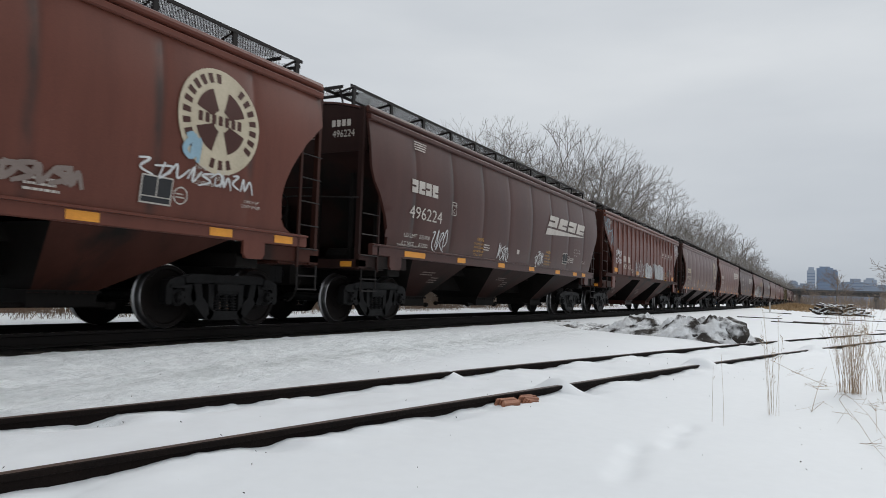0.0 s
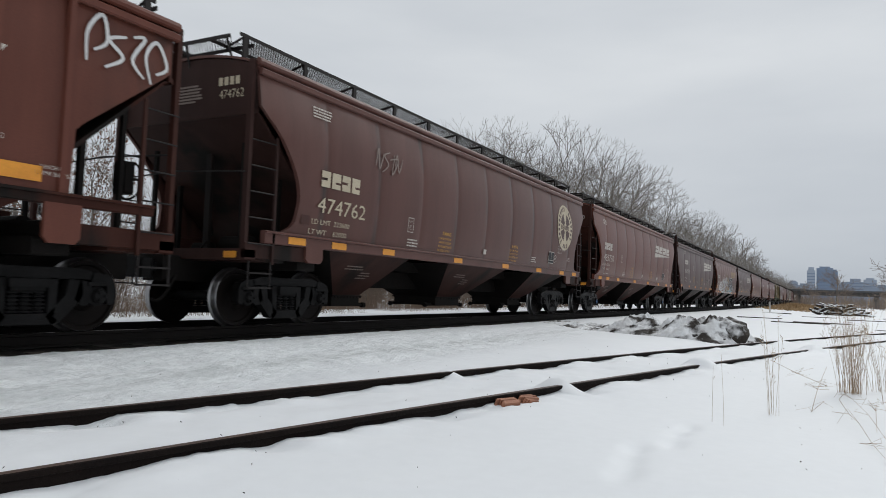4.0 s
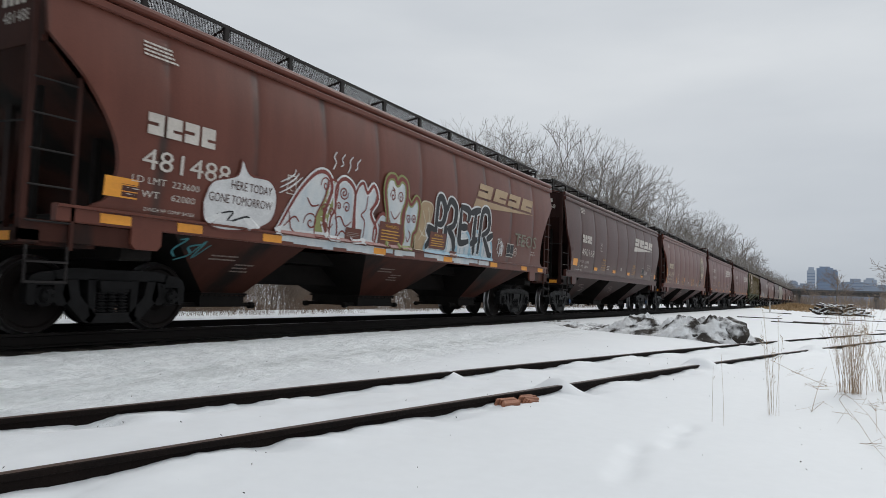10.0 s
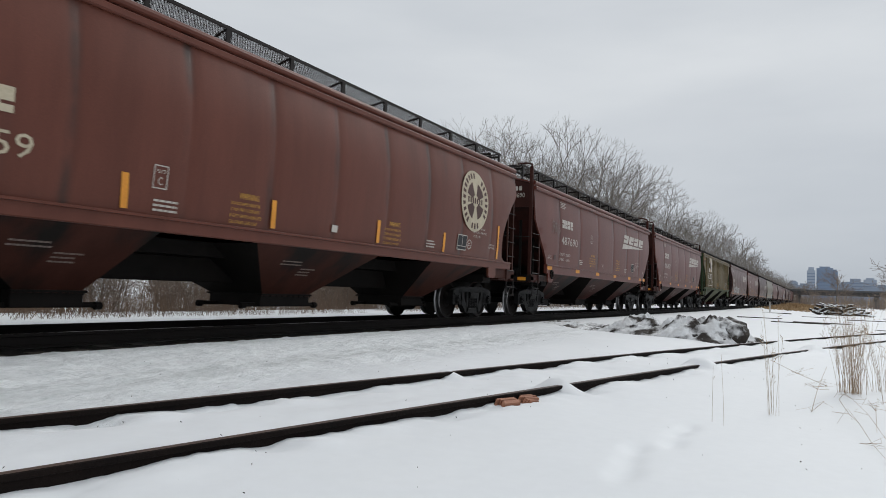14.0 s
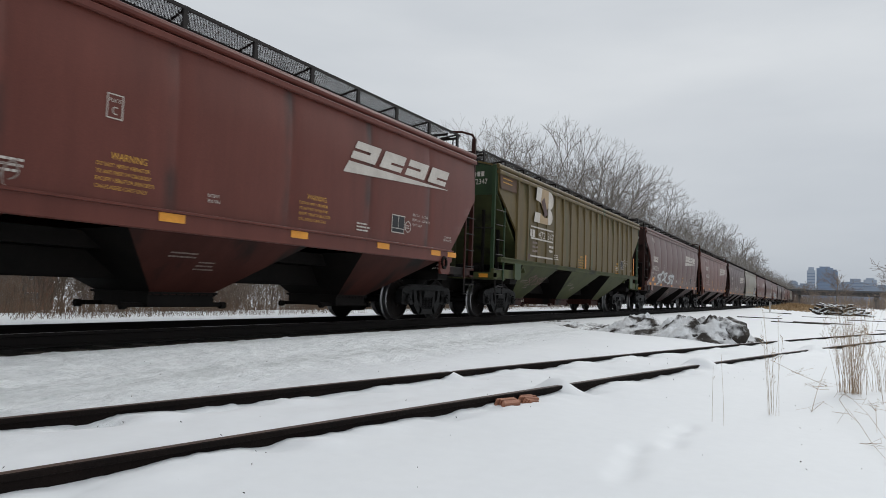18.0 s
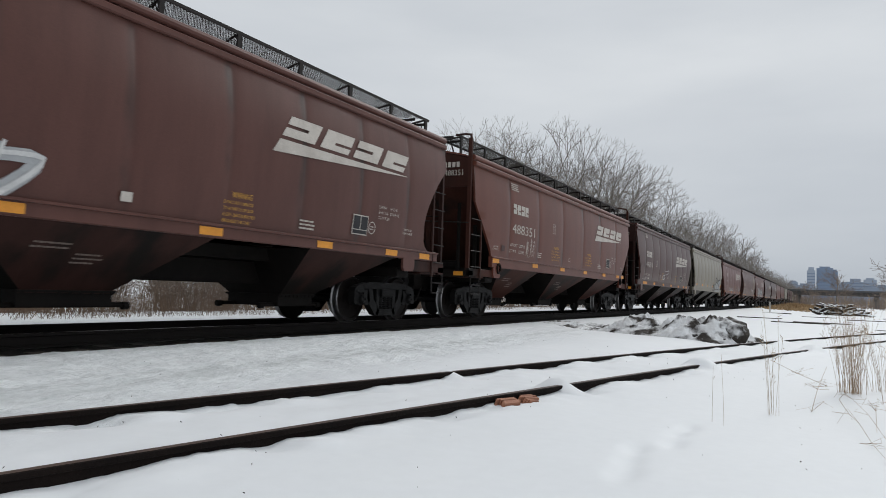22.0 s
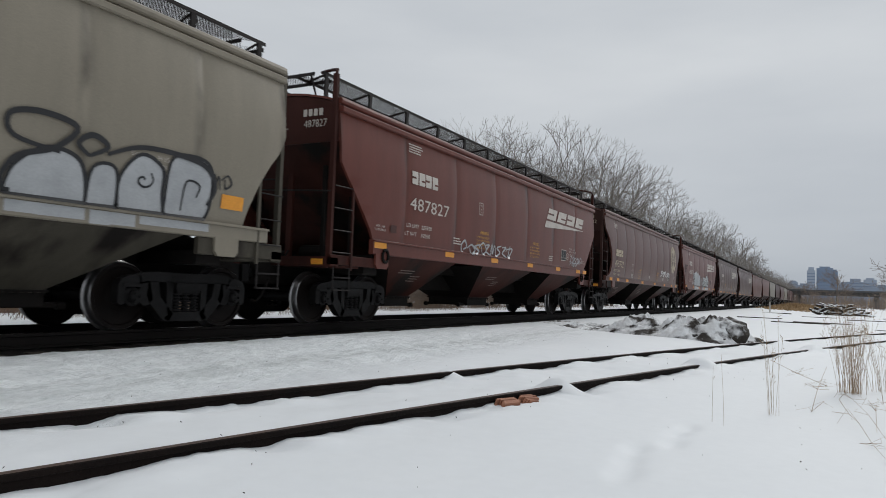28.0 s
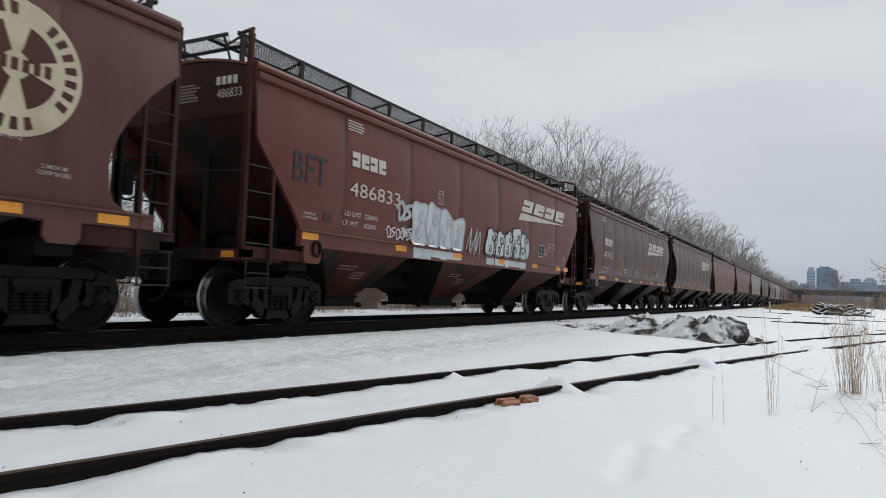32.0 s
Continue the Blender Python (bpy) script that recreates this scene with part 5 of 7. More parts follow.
# by style or car: the two yellow warnings along the side, their height and width; then the small white stencils
WARNING_AT = {"flat": (5.58, 9.19, 2.10, 0.82), "round": (5.66, 9.65, 1.90, 0.64), "short": (4.28, 9.22, 2.02, 0.70), "rib": (6.9, 11.9, 1.98, 0.66), 1: (4.55, 9.45, 1.92, 0.60), 14: (5.50, 9.40, 1.92, 0.62)}
SMALL_AT = {"flat": ((4.36, 1.88), (2.31, 3.66), (10.8, 1.84)), "round": ((4.36, 1.68), (1.22, 3.64), (11.3, 1.72)), "short": ((5.10, 1.84), (1.62, 3.74), (11.95, 1.88)), "rib": ((4.4, 1.90), (0.5, 3.75), (12.0, 1.88))}
OLD = (1.44, 2.35, 1.91, 1.71, 1.38, 4.31, 1.84)
# by car, where it differs from its style: mark and number along the side, their heights, weights, number's width, plate
LETTERING = {1: (1.46, 2.67, 2.14, 1.74, 1.38, 3.24, 2.39), 3: OLD, 7: (1.72, 2.55, 2.08, 1.83, 1.54, 4.02, 2.37), 8: OLD, 17: OLD}
# centre of the round emblem along the side, base of the long wordmark
EMBLEM_AT = {0: 13.92, 3: 14.10, 8: 13.50, 17: 14.10}
MARK_Z = {1: 2.77, 14: 2.76}


def letter_car(i, car, st, number, colour):
    L = STYLE[st]["length"]
    rnd = random.Random(100 + i)
    white = CREAM if st == "round" and i in ROUND_EMBLEM else LETTER
    zc = {"flat": 0.08}.get(st, 0.0)
    if number:
        if st == "rib":
            zr = 1.88 if i == 2 else 2.34
            words(car, st, "road_number", number[:3], 2.88, zr, 0.58, 0.21, white, lift=0.035)
            words(car, st, "road_number", number[3:], 3.68, zr, 0.54, 0.21, white, lift=0.035)
            for k in range(2):
                plain(car, st, "reporting_mark", 2.28 + (0.0 if i == 11 else 0.68) + (0.72 * k if i == 2 else 0.20 * k), zr + (0.30 if i == 2 else 0), [(0, 0.16, 0, 0.22)] if i == 11 else [(0, 0.19, 0, 0.25), (0.24, 0.43, 0, 0.25)], white, "pale blocks of the reporting mark")
        else:
            u0, zb, zn, zl, un, up, zp = LETTERING.get(i) or {"flat": (2.42, 2.86, 2.32, 1.95, 1.70, 5.66, 2.58), "short": (1.76, 2.66, 2.16, 1.76, 1.40, 4.04, 2.27)}.get(st, (1.29, 2.50, 2.06, 1.88, 1.46, 3.90, 2.11))
            pts, faces = mark_blocks(1.14, 0.27, 0.0)
            split_blocks(car, st, pts, u0, zb, white, "reporting_mark")
            words(car, st, "road_number", number, u0 - 0.04, zn, un, 0.26, white)
            words(car, st, "load_limit", "LD LMT  %d" % (223600 + 100 * (i % 3)), u0 - 0.15, zl, 1.05, 0.085, white)
            words(car, st, "light_weight", "LT WT    %d" % (62000 + 200 * (i % 3)), u0 - 0.20, zl - 0.17, 1.05, 0.085, white)
            words(car, st, "plate_letter", "C", up + 0.075, zp + 0.05, 0.07, 0.10, LETTER)
            words(car, st, "plate_letter", "PLATE", up + 0.035, zp + 0.20, 0.15, 0.045, LETTER)
            pts, faces = [], []
            for a, b, c, e in ((0, 0.22, 0, 0.015), (0, 0.22, 0.285, 0.30), (0, 0.015, 0, 0.30), (0.205, 0.22, 0, 0.30)):
                p, f = quad_rows([(a, b, c, e)])
                faces += [tuple(k + len(pts) for k in q) for q in f]
                pts += p
            part("plate_frame", flat_mesh(on_side(st, pts, faces, up, zp), "plate_frame", LETTER), car)
        end_words(car, number, -0.98, 3.55, 0.52, 0.14, white)
        pts, faces = quad_rows([(-0.98 + 0.2 - 0.12 * k, -0.98 + 0.2 - 0.12 * k + 0.085, 3.76, 3.89) for k in range(4)])
        s = Shape()
        s.add([(0.018, a, b) for a, b in pts], faces)
        part("end_mark", flat_mesh(s, "end_mark", white), car)
        end_bars(car, -0.12, 3.80, 0.62, 6, 0.030, FAINT, i)
    # emblem near the trailing end
    if i in ROUND_EMBLEM:
        roundel(car, st, EMBLEM_AT[i], 2.91 if i == 0 else 2.86, 0.74, CREAM)
    elif st != "rib" and colour != "grey":
        wordmark(car, st, L - {"round": 5.50, "short": 5.45, "flat": 5.20}[st], MARK_Z.get(i, 3.0), 3.72, 0.35, TAN if i == 6 else None)
    # reflective tapes
    if i == 8:
        for k, t in enumerate((0.92, 3.90, 6.52, 9.42, 12.06, 14.98)):
            pts, faces = quad_rows([(0, 0.10, 0, 0.86 if k in (0, 5) else 0.43)])
            pts = [(a - 0.09 * b, b) for a, b in pts]
            part("reflector_tape", flat_mesh(on_side(st, pts, faces, t, 1.54), "reflector_tape", ORANGE), car, "upright yellow reflective tape")
    elif i == 15:
        for t in (1.3, 3.9, 6.5, 9.2):
            tape(car, st, t, 1.66, 0.40, 0.12)
        tape(car, st, L - 1.25, 1.72, 0.42, 0.20)
    elif i == 7:
        tape(car, st, 0.84, 1.70, 0.48, 0.24)
        for t in (3.41, 6.08, 8.50, 11.12):
            tape(car, st, t, 1.62, 0.42, 0.12)
        tape(car, st, L - 0.95, 1.62, 0.30, 0.2)
    elif st == "rib":
        if i == 2:
            for k, t in enumerate((1.5, 5.4, 8.0, 11.2, 14.0)):
                tape(car, st, t, 1.70, 0.50, 0.17)
        else:
            for u in (7.66, L - 1.30):
                pts, faces = quad_rows([(0, 0.11, 0, 0.48 if u < 9 else 0.75)])
                part("reflector_tape", flat_mesh(on_side(st, pts, faces, u, 1.64, 0.03), "reflector_tape", ORANGE), car, "upright orange reflective tape")
    else:
        spots = {"round": (0.78, 1.9, 3.5, 6.48, 9.27, 11.8, 13.9, 15.2), "short": (1.4, 3.75, 6.1, 8.3, 10.6, 12.4, 13.4), "flat": (1.15, 4.0, 6.5, 9.03, 11.5, 13.6, 14.35)}[st]
        for k, t in enumerate(spots):
            tape(car, st, t, {"round": 1.33, "short": 1.34}.get(st, 1.44), 0.84 if st == "short" and k == 0 else 0.42, 0.115)
    pts, faces = quad_rows([(0, 0.26, 0, 0.10)])
    s = Shape()
    s.add([(-0.128, -1.40 + a, 1.06 + b) for a, b in pts], faces)
    part("end_reflector", flat_mesh(s, "end_reflector", ORANGE), car, "orange end reflector")
    # stencils
    first, second, top, wide = WARNING_AT.get(i) or WARNING_AT[st]
    for u in () if i == 6 else (first, second):
        words(car, st, "warning_text", "WARNING", u + wide * 0.22, top, wide * 0.62, 0.085, YELLOW)
        for k, (line, w) in enumerate((("DO NOT APPLY VIBRATOR", 0.90), ("TO ANY PART OF CAR BODY", 0.93), ("EXCEPT VIBRATOR BRACKETS", 1.0), ("ON LOADED CARS ONLY", 0.88))):
            words(car, st, "warning_text", line, u, top - 0.095 - 0.088 * k, wide * w, 0.048, YELLOW)
    (a, b), (c, e), (f, g) = SMALL_AT[st]
    bars(car, st, "small_stencil", a, b, 0.42, 3, 0.028, 0.032, LETTER, i + 27, "small white stencil")
    bars(car, st, "small_stencil", c, e, 0.58, 4, 0.026, 0.026, LETTER, i + 37, "small white stencil")
    bars(car, st, "small_stencil", f, g, 0.42, 3, 0.028, 0.032, LETTER, i + 47, "small white stencil")
    if st in ("short", "round") and i != 15:
        plain(car, st, "white_plate", 7.28 if st == "short" else 8.02, 1.76 if st == "short" else 1.62, [(0, 0.16, 0, 0.12)], LETTER, "small white plate")
        if i not in ROUND_EMBLEM:
            words(car, st, "shoe_text", "2 INCH HF COMP SHOES", 1.36 if st == "round" else 1.10, 1.545, 0.80, 0.045, LETTER)
    plain(car, st, "data_plate", {"flat": 1.68, "round": 1.02, "short": 0.62, "rib": 2.10}[st], 1.78 if st == "flat" else 1.68, [(0, 0.22, 0, 0.15)], PAINTS["dark"], "small dark steel data plate")
    for k, line in enumerate(("EW 8-1", "EXW 10-8", "CU FT 5188")):
        words(car, st, "dimension_text", line, L - 2.95 + DIMS[st], 2.19 - 0.10 * k, 0.25 + 0.06 * k, 0.055, LETTER)
    for k, line in enumerate(("H 15-0", "EXW H 9-2")):
        words(car, st, "dimension_text", line, L - 2.56 + DIMS[st], 2.19 - 0.10 * k, 0.23 + 0.09 * k, 0.055, LETTER)
    for u in ((1.17, L - 1.53) if st == "flat" else (L - 1.75,)):
        words(car, st, "shoe_text", "2 INCH HF", u, 1.85, 0.30, 0.045, LETTER)
        words(car, st, "shoe_text", "COMP SHOES", u - 0.04, 1.85 - 0.07, 0.38, 0.045, LETTER)
    if st == "flat":
        words(car, st, "patent_text", "PATENT", 7.28, 1.78 + 0.075, 0.21, 0.045, LETTER)
        words(car, st, "patent_text", "PENDING", 7.28, 1.78, 0.23, 0.045, LETTER)
        for u in (1.26, L - 1.62):
            words(car, st, "jack_text", "LIFT AND", u, 1.15 + 0.08, 0.26, 0.045, LETTER, lift=0.03)
            words(car, st, "jack_text", "JACK HERE", u - 0.03, 1.15, 0.32, 0.045, LETTER, lift=0.03)
    if i != 15:
        pu = {"flat": 11.96, "round": 12.72, "short": 11.15, "rib": 12.79}[st]
        pz = {"flat": 1.79, "round": 1.64, "short": 1.68, "rib": 1.84}[st]
        pts, faces = quad_rows([(0, 0.48, 0, 0.36)])
        lube = part("test_panel", flat_mesh(on_side(st, pts, faces, pu, pz, 0.006), "test_panel", LETTER), car, "white-framed stencil panel")
        for a, b, c, e in ((0.02, 0.23, 0.10, 0.34), (0.25, 0.46, 0.10, 0.34), (0.02, 0.46, 0.02, 0.085)):
            pts, faces = quad_rows([(a, b, c, e)])
            part("panel_field", flat_mesh(on_side(st, pts, faces, pu, pz, 0.010), "panel_field", BLACK), lube)
        if st != "rib":
            ring = [(0.62 + pu + 0.11 * math.cos(0.524 * k), 0.16 + pz + 0.11 * math.sin(0.524 * k)) for k in range(13)]
            for k in range(0, 12, 2):
                pts, faces = ribbon(ring[k:k + 2] + [ring[k + 2]], 0.022)
                part("inspection_ring", flat_mesh(on_side(st, pts, faces, 0, 0, 0.006), "inspection_ring", LETTER), lube)
            bars(car, st, "small_stencil", pu + 0.55, pz + 0.17, 0.14, 2, 0.02, 0.025, LETTER, i + 57, "small white stencil")
    for (a, b, c, e) in ((STYLE[st]["hop"][0]), (STYLE[st]["hop"][1])):
        bars(car, st, "hopper_stencil", a + 0.9, 1.06, 0.6, 2, 0.02, 0.03, FAINT, i + 77, "faint hopper stencil")
        bars(car, st, "hopper_stencil", a + 1.5, 0.95, 0.4, 3, 0.02, 0.03, FAINT, i + 87, "faint hopper stencil")


def old_emblem(car, st):
    """The large white and tan emblem of the green car, in plain shapes, over its ruled panel."""
    def shape(name, ring, material, lab=""):
        s = Shape()
        s.add([(a, -1.622, b) for a, b in ring], [tuple(range(len(ring)))])
        part(name, flat_mesh(s, name, material), car, lab)
    def lobe(cx, cz, rx, rz):
        return [(3.72, cz - rz), (cx, cz - rz)] + [(cx + rx * math.cos(t), cz + rz * math.sin(t)) for t in [-math.pi / 2 + math.pi * i / 12 for i in range(1, 12)]] + [(cx, cz + rz), (3.72, cz + rz)]
    shape("emblem_lobe", lobe(3.85, 3.57, 0.33, 0.27), LETTER, "white rounded emblem lobe")
    shape("emblem_lobe", lobe(3.80, 3.06, 0.33, 0.24), LETTER, "white rounded emblem lobe")
    shape("emblem_bar", [(2.52, 2.80), (2.98, 2.80), (3.05, 3.10), (2.62, 3.10)], LETTER, "pale slanted emblem bar")
    shape("emblem_bar", [(2.72, 3.86), (3.16, 3.86), (3.05, 3.42), (2.66, 3.46)], LETTER, "pale slanted emblem bar")
    shape("emblem_field", [(3.16, 3.86), (3.72, 3.86), (3.72, 3.36), (3.40, 3.10), (3.05, 3.42)], TAN, "faded tan emblem field")
    shape("emblem_field", [(2.98, 2.80), (3.72, 2.80), (3.72, 3.02), (3.40, 3.00), (3.05, 3.10)], TAN, "faded tan emblem field")
    s = Shape()
    s.add([(a, -1.627, b) for a, b in ((3.10, 3.46), (3.34, 3.62), (3.66, 3.12), (3.42, 3.02))], [(0, 1, 2, 3)])
    part("emblem_stroke", flat_mesh(s, "emblem_stroke", PAINTS["dark"]), car, "dark slanted emblem stroke")
    for z, m in ((2.62, LETTER), (2.28, LETTER), (1.76, LETTER)):
        s = Shape()
        s.add([(2.30, -1.622, z), (4.22, -1.622, z), (4.22, -1.622, z + 0.045), (2.30, -1.622, z + 0.045)], [(0, 1, 2, 3)])
        part("ruled_line", flat_mesh(s, "ruled_line", m), car)
    bars(car, st, "faded_stencil", 2.35, 2.14, 0.45, 3, 0.06, 0.06, FAINT, 5, "faded stencil lines", 0.06)
    bars(car, st, "faded_stencil", 3.75, 2.10, 0.42, 2, 0.07, 0.06, LETTER, 6, "white weight stencil", 0.06)


def curved(path, n=6):
    """A smooth line through the corners of a stroke."""
    out = []
    for i in range(len(path) - 1):
        p0, p1, p2, p3 = path[max(i - 1, 0)], path[i], path[i + 1], path[min(i + 2, len(path) - 1)]
        for k in range(n):
            t = k / n
            out.append(tuple(0.5 * (2 * b + (c - a) * t + (2 * a - 5 * b + 4 * c - d) * t * t + (3 * b - a - 3 * c + d) * t ** 3) for a, b, c, d in zip(p0, p1, p2, p3)))
    return out + [path[-1]]


def speech_bubble(car, st, u, z, w, h):
    """A white sprayed balloon with two lines of writing and a scribble under them."""
    ring = [(0.02, 0.35), (0.10, 0.62), (0.30, 0.72), (0.42, 0.80), (0.46, 1.00), (0.58, 0.82), (0.85, 0.80), (0.98, 0.60), (0.95, 0.25), (0.70, 0.08), (0.30, 0.02), (0.08, 0.10), (0.02, 0.35)]
    path = curved([(a * w, b * h) for a, b in ring])
    n = len(path) - 1
    fill = path[:-1] + [(w * 0.5 + (a - w * 0.5) * 0.5, h * 0.42 + (b - h * 0.42) * 0.5) for a, b in path[:-1]] + [(w * 0.5, h * 0.42)]
    faces = [(i, (i + 1) % n, n + (i + 1) % n, n + i) for i in range(n)] + [(n + i, n + (i + 1) % n, 2 * n) for i in range(n)]
    g = part("graffiti", flat_mesh(on_side(st, fill, faces, u, z, 0.010), "graffiti", SPRAY), car, "white sprayed speech bubble with dark writing")
    pts, faces = ribbon(path, 0.035)
    part("graffiti_outline", flat_mesh(on_side(st, pts, faces, u, z, 0.014), "graffiti_outline", PAINTS["red"]), g)
    for text, a, b, c in (("HERE TODAY", 0.34, 0.58, 0.56), ("GONE TOMORROW", 0.08, 0.38, 0.84)):
        pts, faces = text_shape(text, w * c, h * 0.12)
        part("graffiti_text", flat_mesh(on_side(st, pts, faces, u + w * a, z + h * b, 0.016), "graffiti_text", PAINTS["dark"]), g)
    pts, faces = ribbon(curved([(w * 0.2, h * 0.22), (w * 0.4, h * 0.28), (w * 0.35, h * 0.14), (w * 0.6, h * 0.24), (w * 0.7, h * 0.14)]), 0.03)
    part("graffiti_line", flat_mesh(on_side(st, pts, faces, u, z, 0.016), "graffiti_line", BLACK), g)


def silver_piece(car, st, u, z):
    """Silver lower halves under thick black looping outlines."""
    lab = "silver sprayed shape with thick black outline"
    sill_paint(car, st, u + 0.05, u + 2.8, SPRAYGREY, "silver paint run over the sill", 3)
    bubble(car, st, u, z, 0.92, 0.66, ((0.0, 0.10), (0.10, 0.62), (0.45, 1.0), (0.85, 0.92), (1.0, 0.50), (0.96, 0.05), (0.50, 0.0)), SPRAYGREY, BLACK, 0.05, lab)
    bubble(car, st, u + 0.94, z, 0.40, 0.56, ((0.0, 0.05), (0.10, 0.95), (0.85, 1.0), (0.95, 0.08), (0.50, 0.0)), SPRAYGREY, BLACK, 0.045, lab)
    bubble(car, st, u + 1.34, z, 0.66, 0.80, ((0.05, 0.05), (0.0, 0.60), (0.40, 1.0), (0.90, 0.85), (0.95, 0.45), (1.0, 0.05), (0.50, 0.0)), SPRAYGREY, BLACK, 0.05, lab, (spiral(0.5, 0.62, 0.24, 0.16, 1.2),))
    bubble(car, st, u + 1.98, z, 0.86, 0.92, ((0.05, 0.05), (0.08, 0.85), (0.45, 1.0), (0.85, 0.90), (0.92, 0.45), (0.80, 0.10), (0.40, 0.0)), SPRAYGREY, BLACK, 0.05, lab, (((0.35, 0.2), (0.40, 0.62), (0.66, 0.60), (0.62, 0.42)),))
    hand_strokes(car, st, u, z, 2.85, 1.02, [[(0.20, 0.62), (0.02, 0.70), (0.0, 0.92), (0.12, 1.0), (0.26, 0.92), (0.18, 0.66), (0.04, 0.50), (-0.01, 0.25), (0.03, 0.05)],
                                            [(0.32, 0.64), (0.27, 0.76), (0.33, 0.88), (0.40, 0.78), (0.32, 0.64)], [(0.40, 0.70), (0.55, 0.86), (0.75, 0.88), (0.92, 0.80), (0.99, 0.55), (0.95, 0.30)]], 0.07, BLACK, "thick black sprayed loops", 0.022)


def spray_cars(cars):
    def st(i):
        return CARS[i][0]
    g = "loose white spray-painted scrawl"
    scrawl(cars[0], "round", 12.62, 1.99, 0.72, 0.24, 3, 0.035, SPRAY, 1, g)
    scrawl(cars[0], "round", 13.40, 1.99, 1.15, 0.24, 6, 0.035, SPRAY, 43, g)
    scrawl(cars[0], "round", 10.95, 1.68, 1.0, 0.26, 5, 0.075, FAINT, 2, "faint worn spray-painted letters")
    scrawl(cars[0], "round", 13.25, 2.28, 0.3, 0.45, 2, 0.09, SPRAYBLUE, 3, "blue spray smear on the emblem", 0.016)
    for u, sd in ((2.40, 4), (5.95, 5), (8.62, 6)):
        scrawl(cars[1], "short", u, 1.50, 0.68, 0.52, 4, 0.034, SPRAY, sd, g)
    hand_strokes(cars[2], "rib", -0.02, 2.72, 1.25, 1.12, [[(0.05, 0.75), (0.0, 0.95), (0.20, 1.0), (0.32, 0.85), (0.10, 0.72), (0.30, 0.62), (0.42, 0.36)], [(0.30, 0.70), (0.45, 0.95), (0.60, 0.80), (0.45, 0.60), (0.55, 0.50), (0.95, 0.62), (0.88, 0.70)],
                                                          [(0.22, 0.60), (0.36, 0.45), (0.52, 0.70)], [(0.72, 0.30), (0.95, 0.40), (0.75, 0.05), (0.88, 0.55), (0.98, 0.0)]], 0.045, SPRAYBLUE, "pale blue looping sprayed tag", 0.012)
    scrawl(cars[2], "rib", 1.54, 2.04, 0.95, 0.28, 4, 0.045, SPRAY, 8, g, 0.045)
    scrawl(cars[2], "rib", 1.54, 2.36, 0.82, 0.30, 5, 0.045, SPRAY, 9, g, 0.045)
    scrawl(cars[2], "rib", 5.05, 1.64, 2.1, 0.80, 6, 0.05, SPRAYGREY, 10, "faded pale sprayed lines", 0.045)
    throw_up(cars[2], "rib", 7.30, 1.55, 1.32, 0.95, 2, SPRAYGREY, SPRAY, 11, "silver bubble graffiti")
    scrawl(cars[2], "rib", 8.66, 1.90, 0.5, 0.62, 3, 0.045, SPRAYGREY, 44, "faded pale sprayed tag", 0.045)
    throw_up(cars[2], "rib", 9.50, 1.58, 2.08, 0.96, 5, SPRAYGREY, SPRAY, 12, "silver bubble graffiti")
    scrawl(cars[2], "rib", 14.86, 3.15, 1.15, 0.62, 4, 0.05, SPRAY, 13, g)
    for k in range(4):
        pts, faces = mark_blocks(0.42, 0.13, 0.7, 1, 0.05)
        part("emblem_block", flat_mesh(on_side("rib", pts, faces, 11.2 + 0.80 * k, 2.93, 0.01), "emblem_block", LETTER), cars[2], "pale slanted emblem block")
    scrawl(cars[3], "round", 3.0, 2.9, 0.9, 0.5, 4, 0.03, FAINT, 14, "faint sprayed scrawl")
    speech_bubble(cars[6], "round", 2.24, 1.40, 1.48, 1.06)
    tape(cars[6], "round", 0.78, 1.66, 0.46, 0.24)
    long_piece(cars[6], "round")
    scrawl(cars[9], "flat", 1.4, 2.6, 0.8, 0.5, 4, 0.025, FAINT, 23, "faint sprayed scrawl")
    scrawl(cars[10], "flat", 3.4, 1.62, 1.3, 0.3, 7, 0.025, FAINT, 24, "faint sprayed scrawl")
    plain(cars[11], "rib", "rust_patch", 0.12, 3.44, [(0, 1.12, 0, 0.46)], mat("rust_primer", (0.105, 0.048, 0.026), (0.060, 0.038, 0.022), 0.7, 2.0, bump=0.0), "rust-red primed corner of the side sheet")
    bars(cars[11], "rib", "faded_stencil", 0.3, 3.72, 0.75, 2, 0.03, 0.08, YELLOW, 25, "faded orange stencil lines", 0.012)
    scrawl(cars[11], "rib", 3.2, 0.95, 1.4, 0.3, 6, 0.03, PAINTS["red"], 26, "red sprayed tag on the hopper")
    old_emblem(cars[11], "rib")
    scrawl(cars[12], "round", 2.28, 1.42, 4.7, 0.72, 5, 0.17, SPRAYGREY, 27, "broad faded white spray-painted letters")
    scrawl(cars[12], "round", 2.34, 1.44, 4.7, 0.72, 5, 0.06, SPRAY, 27, "broad faded white spray-painted letters", 0.018)
    tape(cars[12], "round", 1.42, 1.52, 0.48, 0.19)
    scrawl(cars[13], "flat", 3.4, 1.72, 0.7, 0.55, 6, 0.016, LETTER, 29, "small white sprayed drawing")
    hand_strokes(cars[14], "short", 5.86, 1.68, 1.57, 0.52, [[(0.25, 0.90), (0.60, 0.86), (0.85, 0.92), (0.98, 1.0), (1.0, 0.75), (0.88, 0.62), (0.50, 0.50), (0.20, 0.45)], [(0.30, 0.42), (0.08, 0.40), (0.02, 0.10), (0.14, 0.0), (0.30, 0.12), (0.26, 0.40)], [(0.14, 0.0), (0.34, 0.08), (0.44, 0.32)]], 0.035, SPRAY, "white sprayed looping line", 0.012)
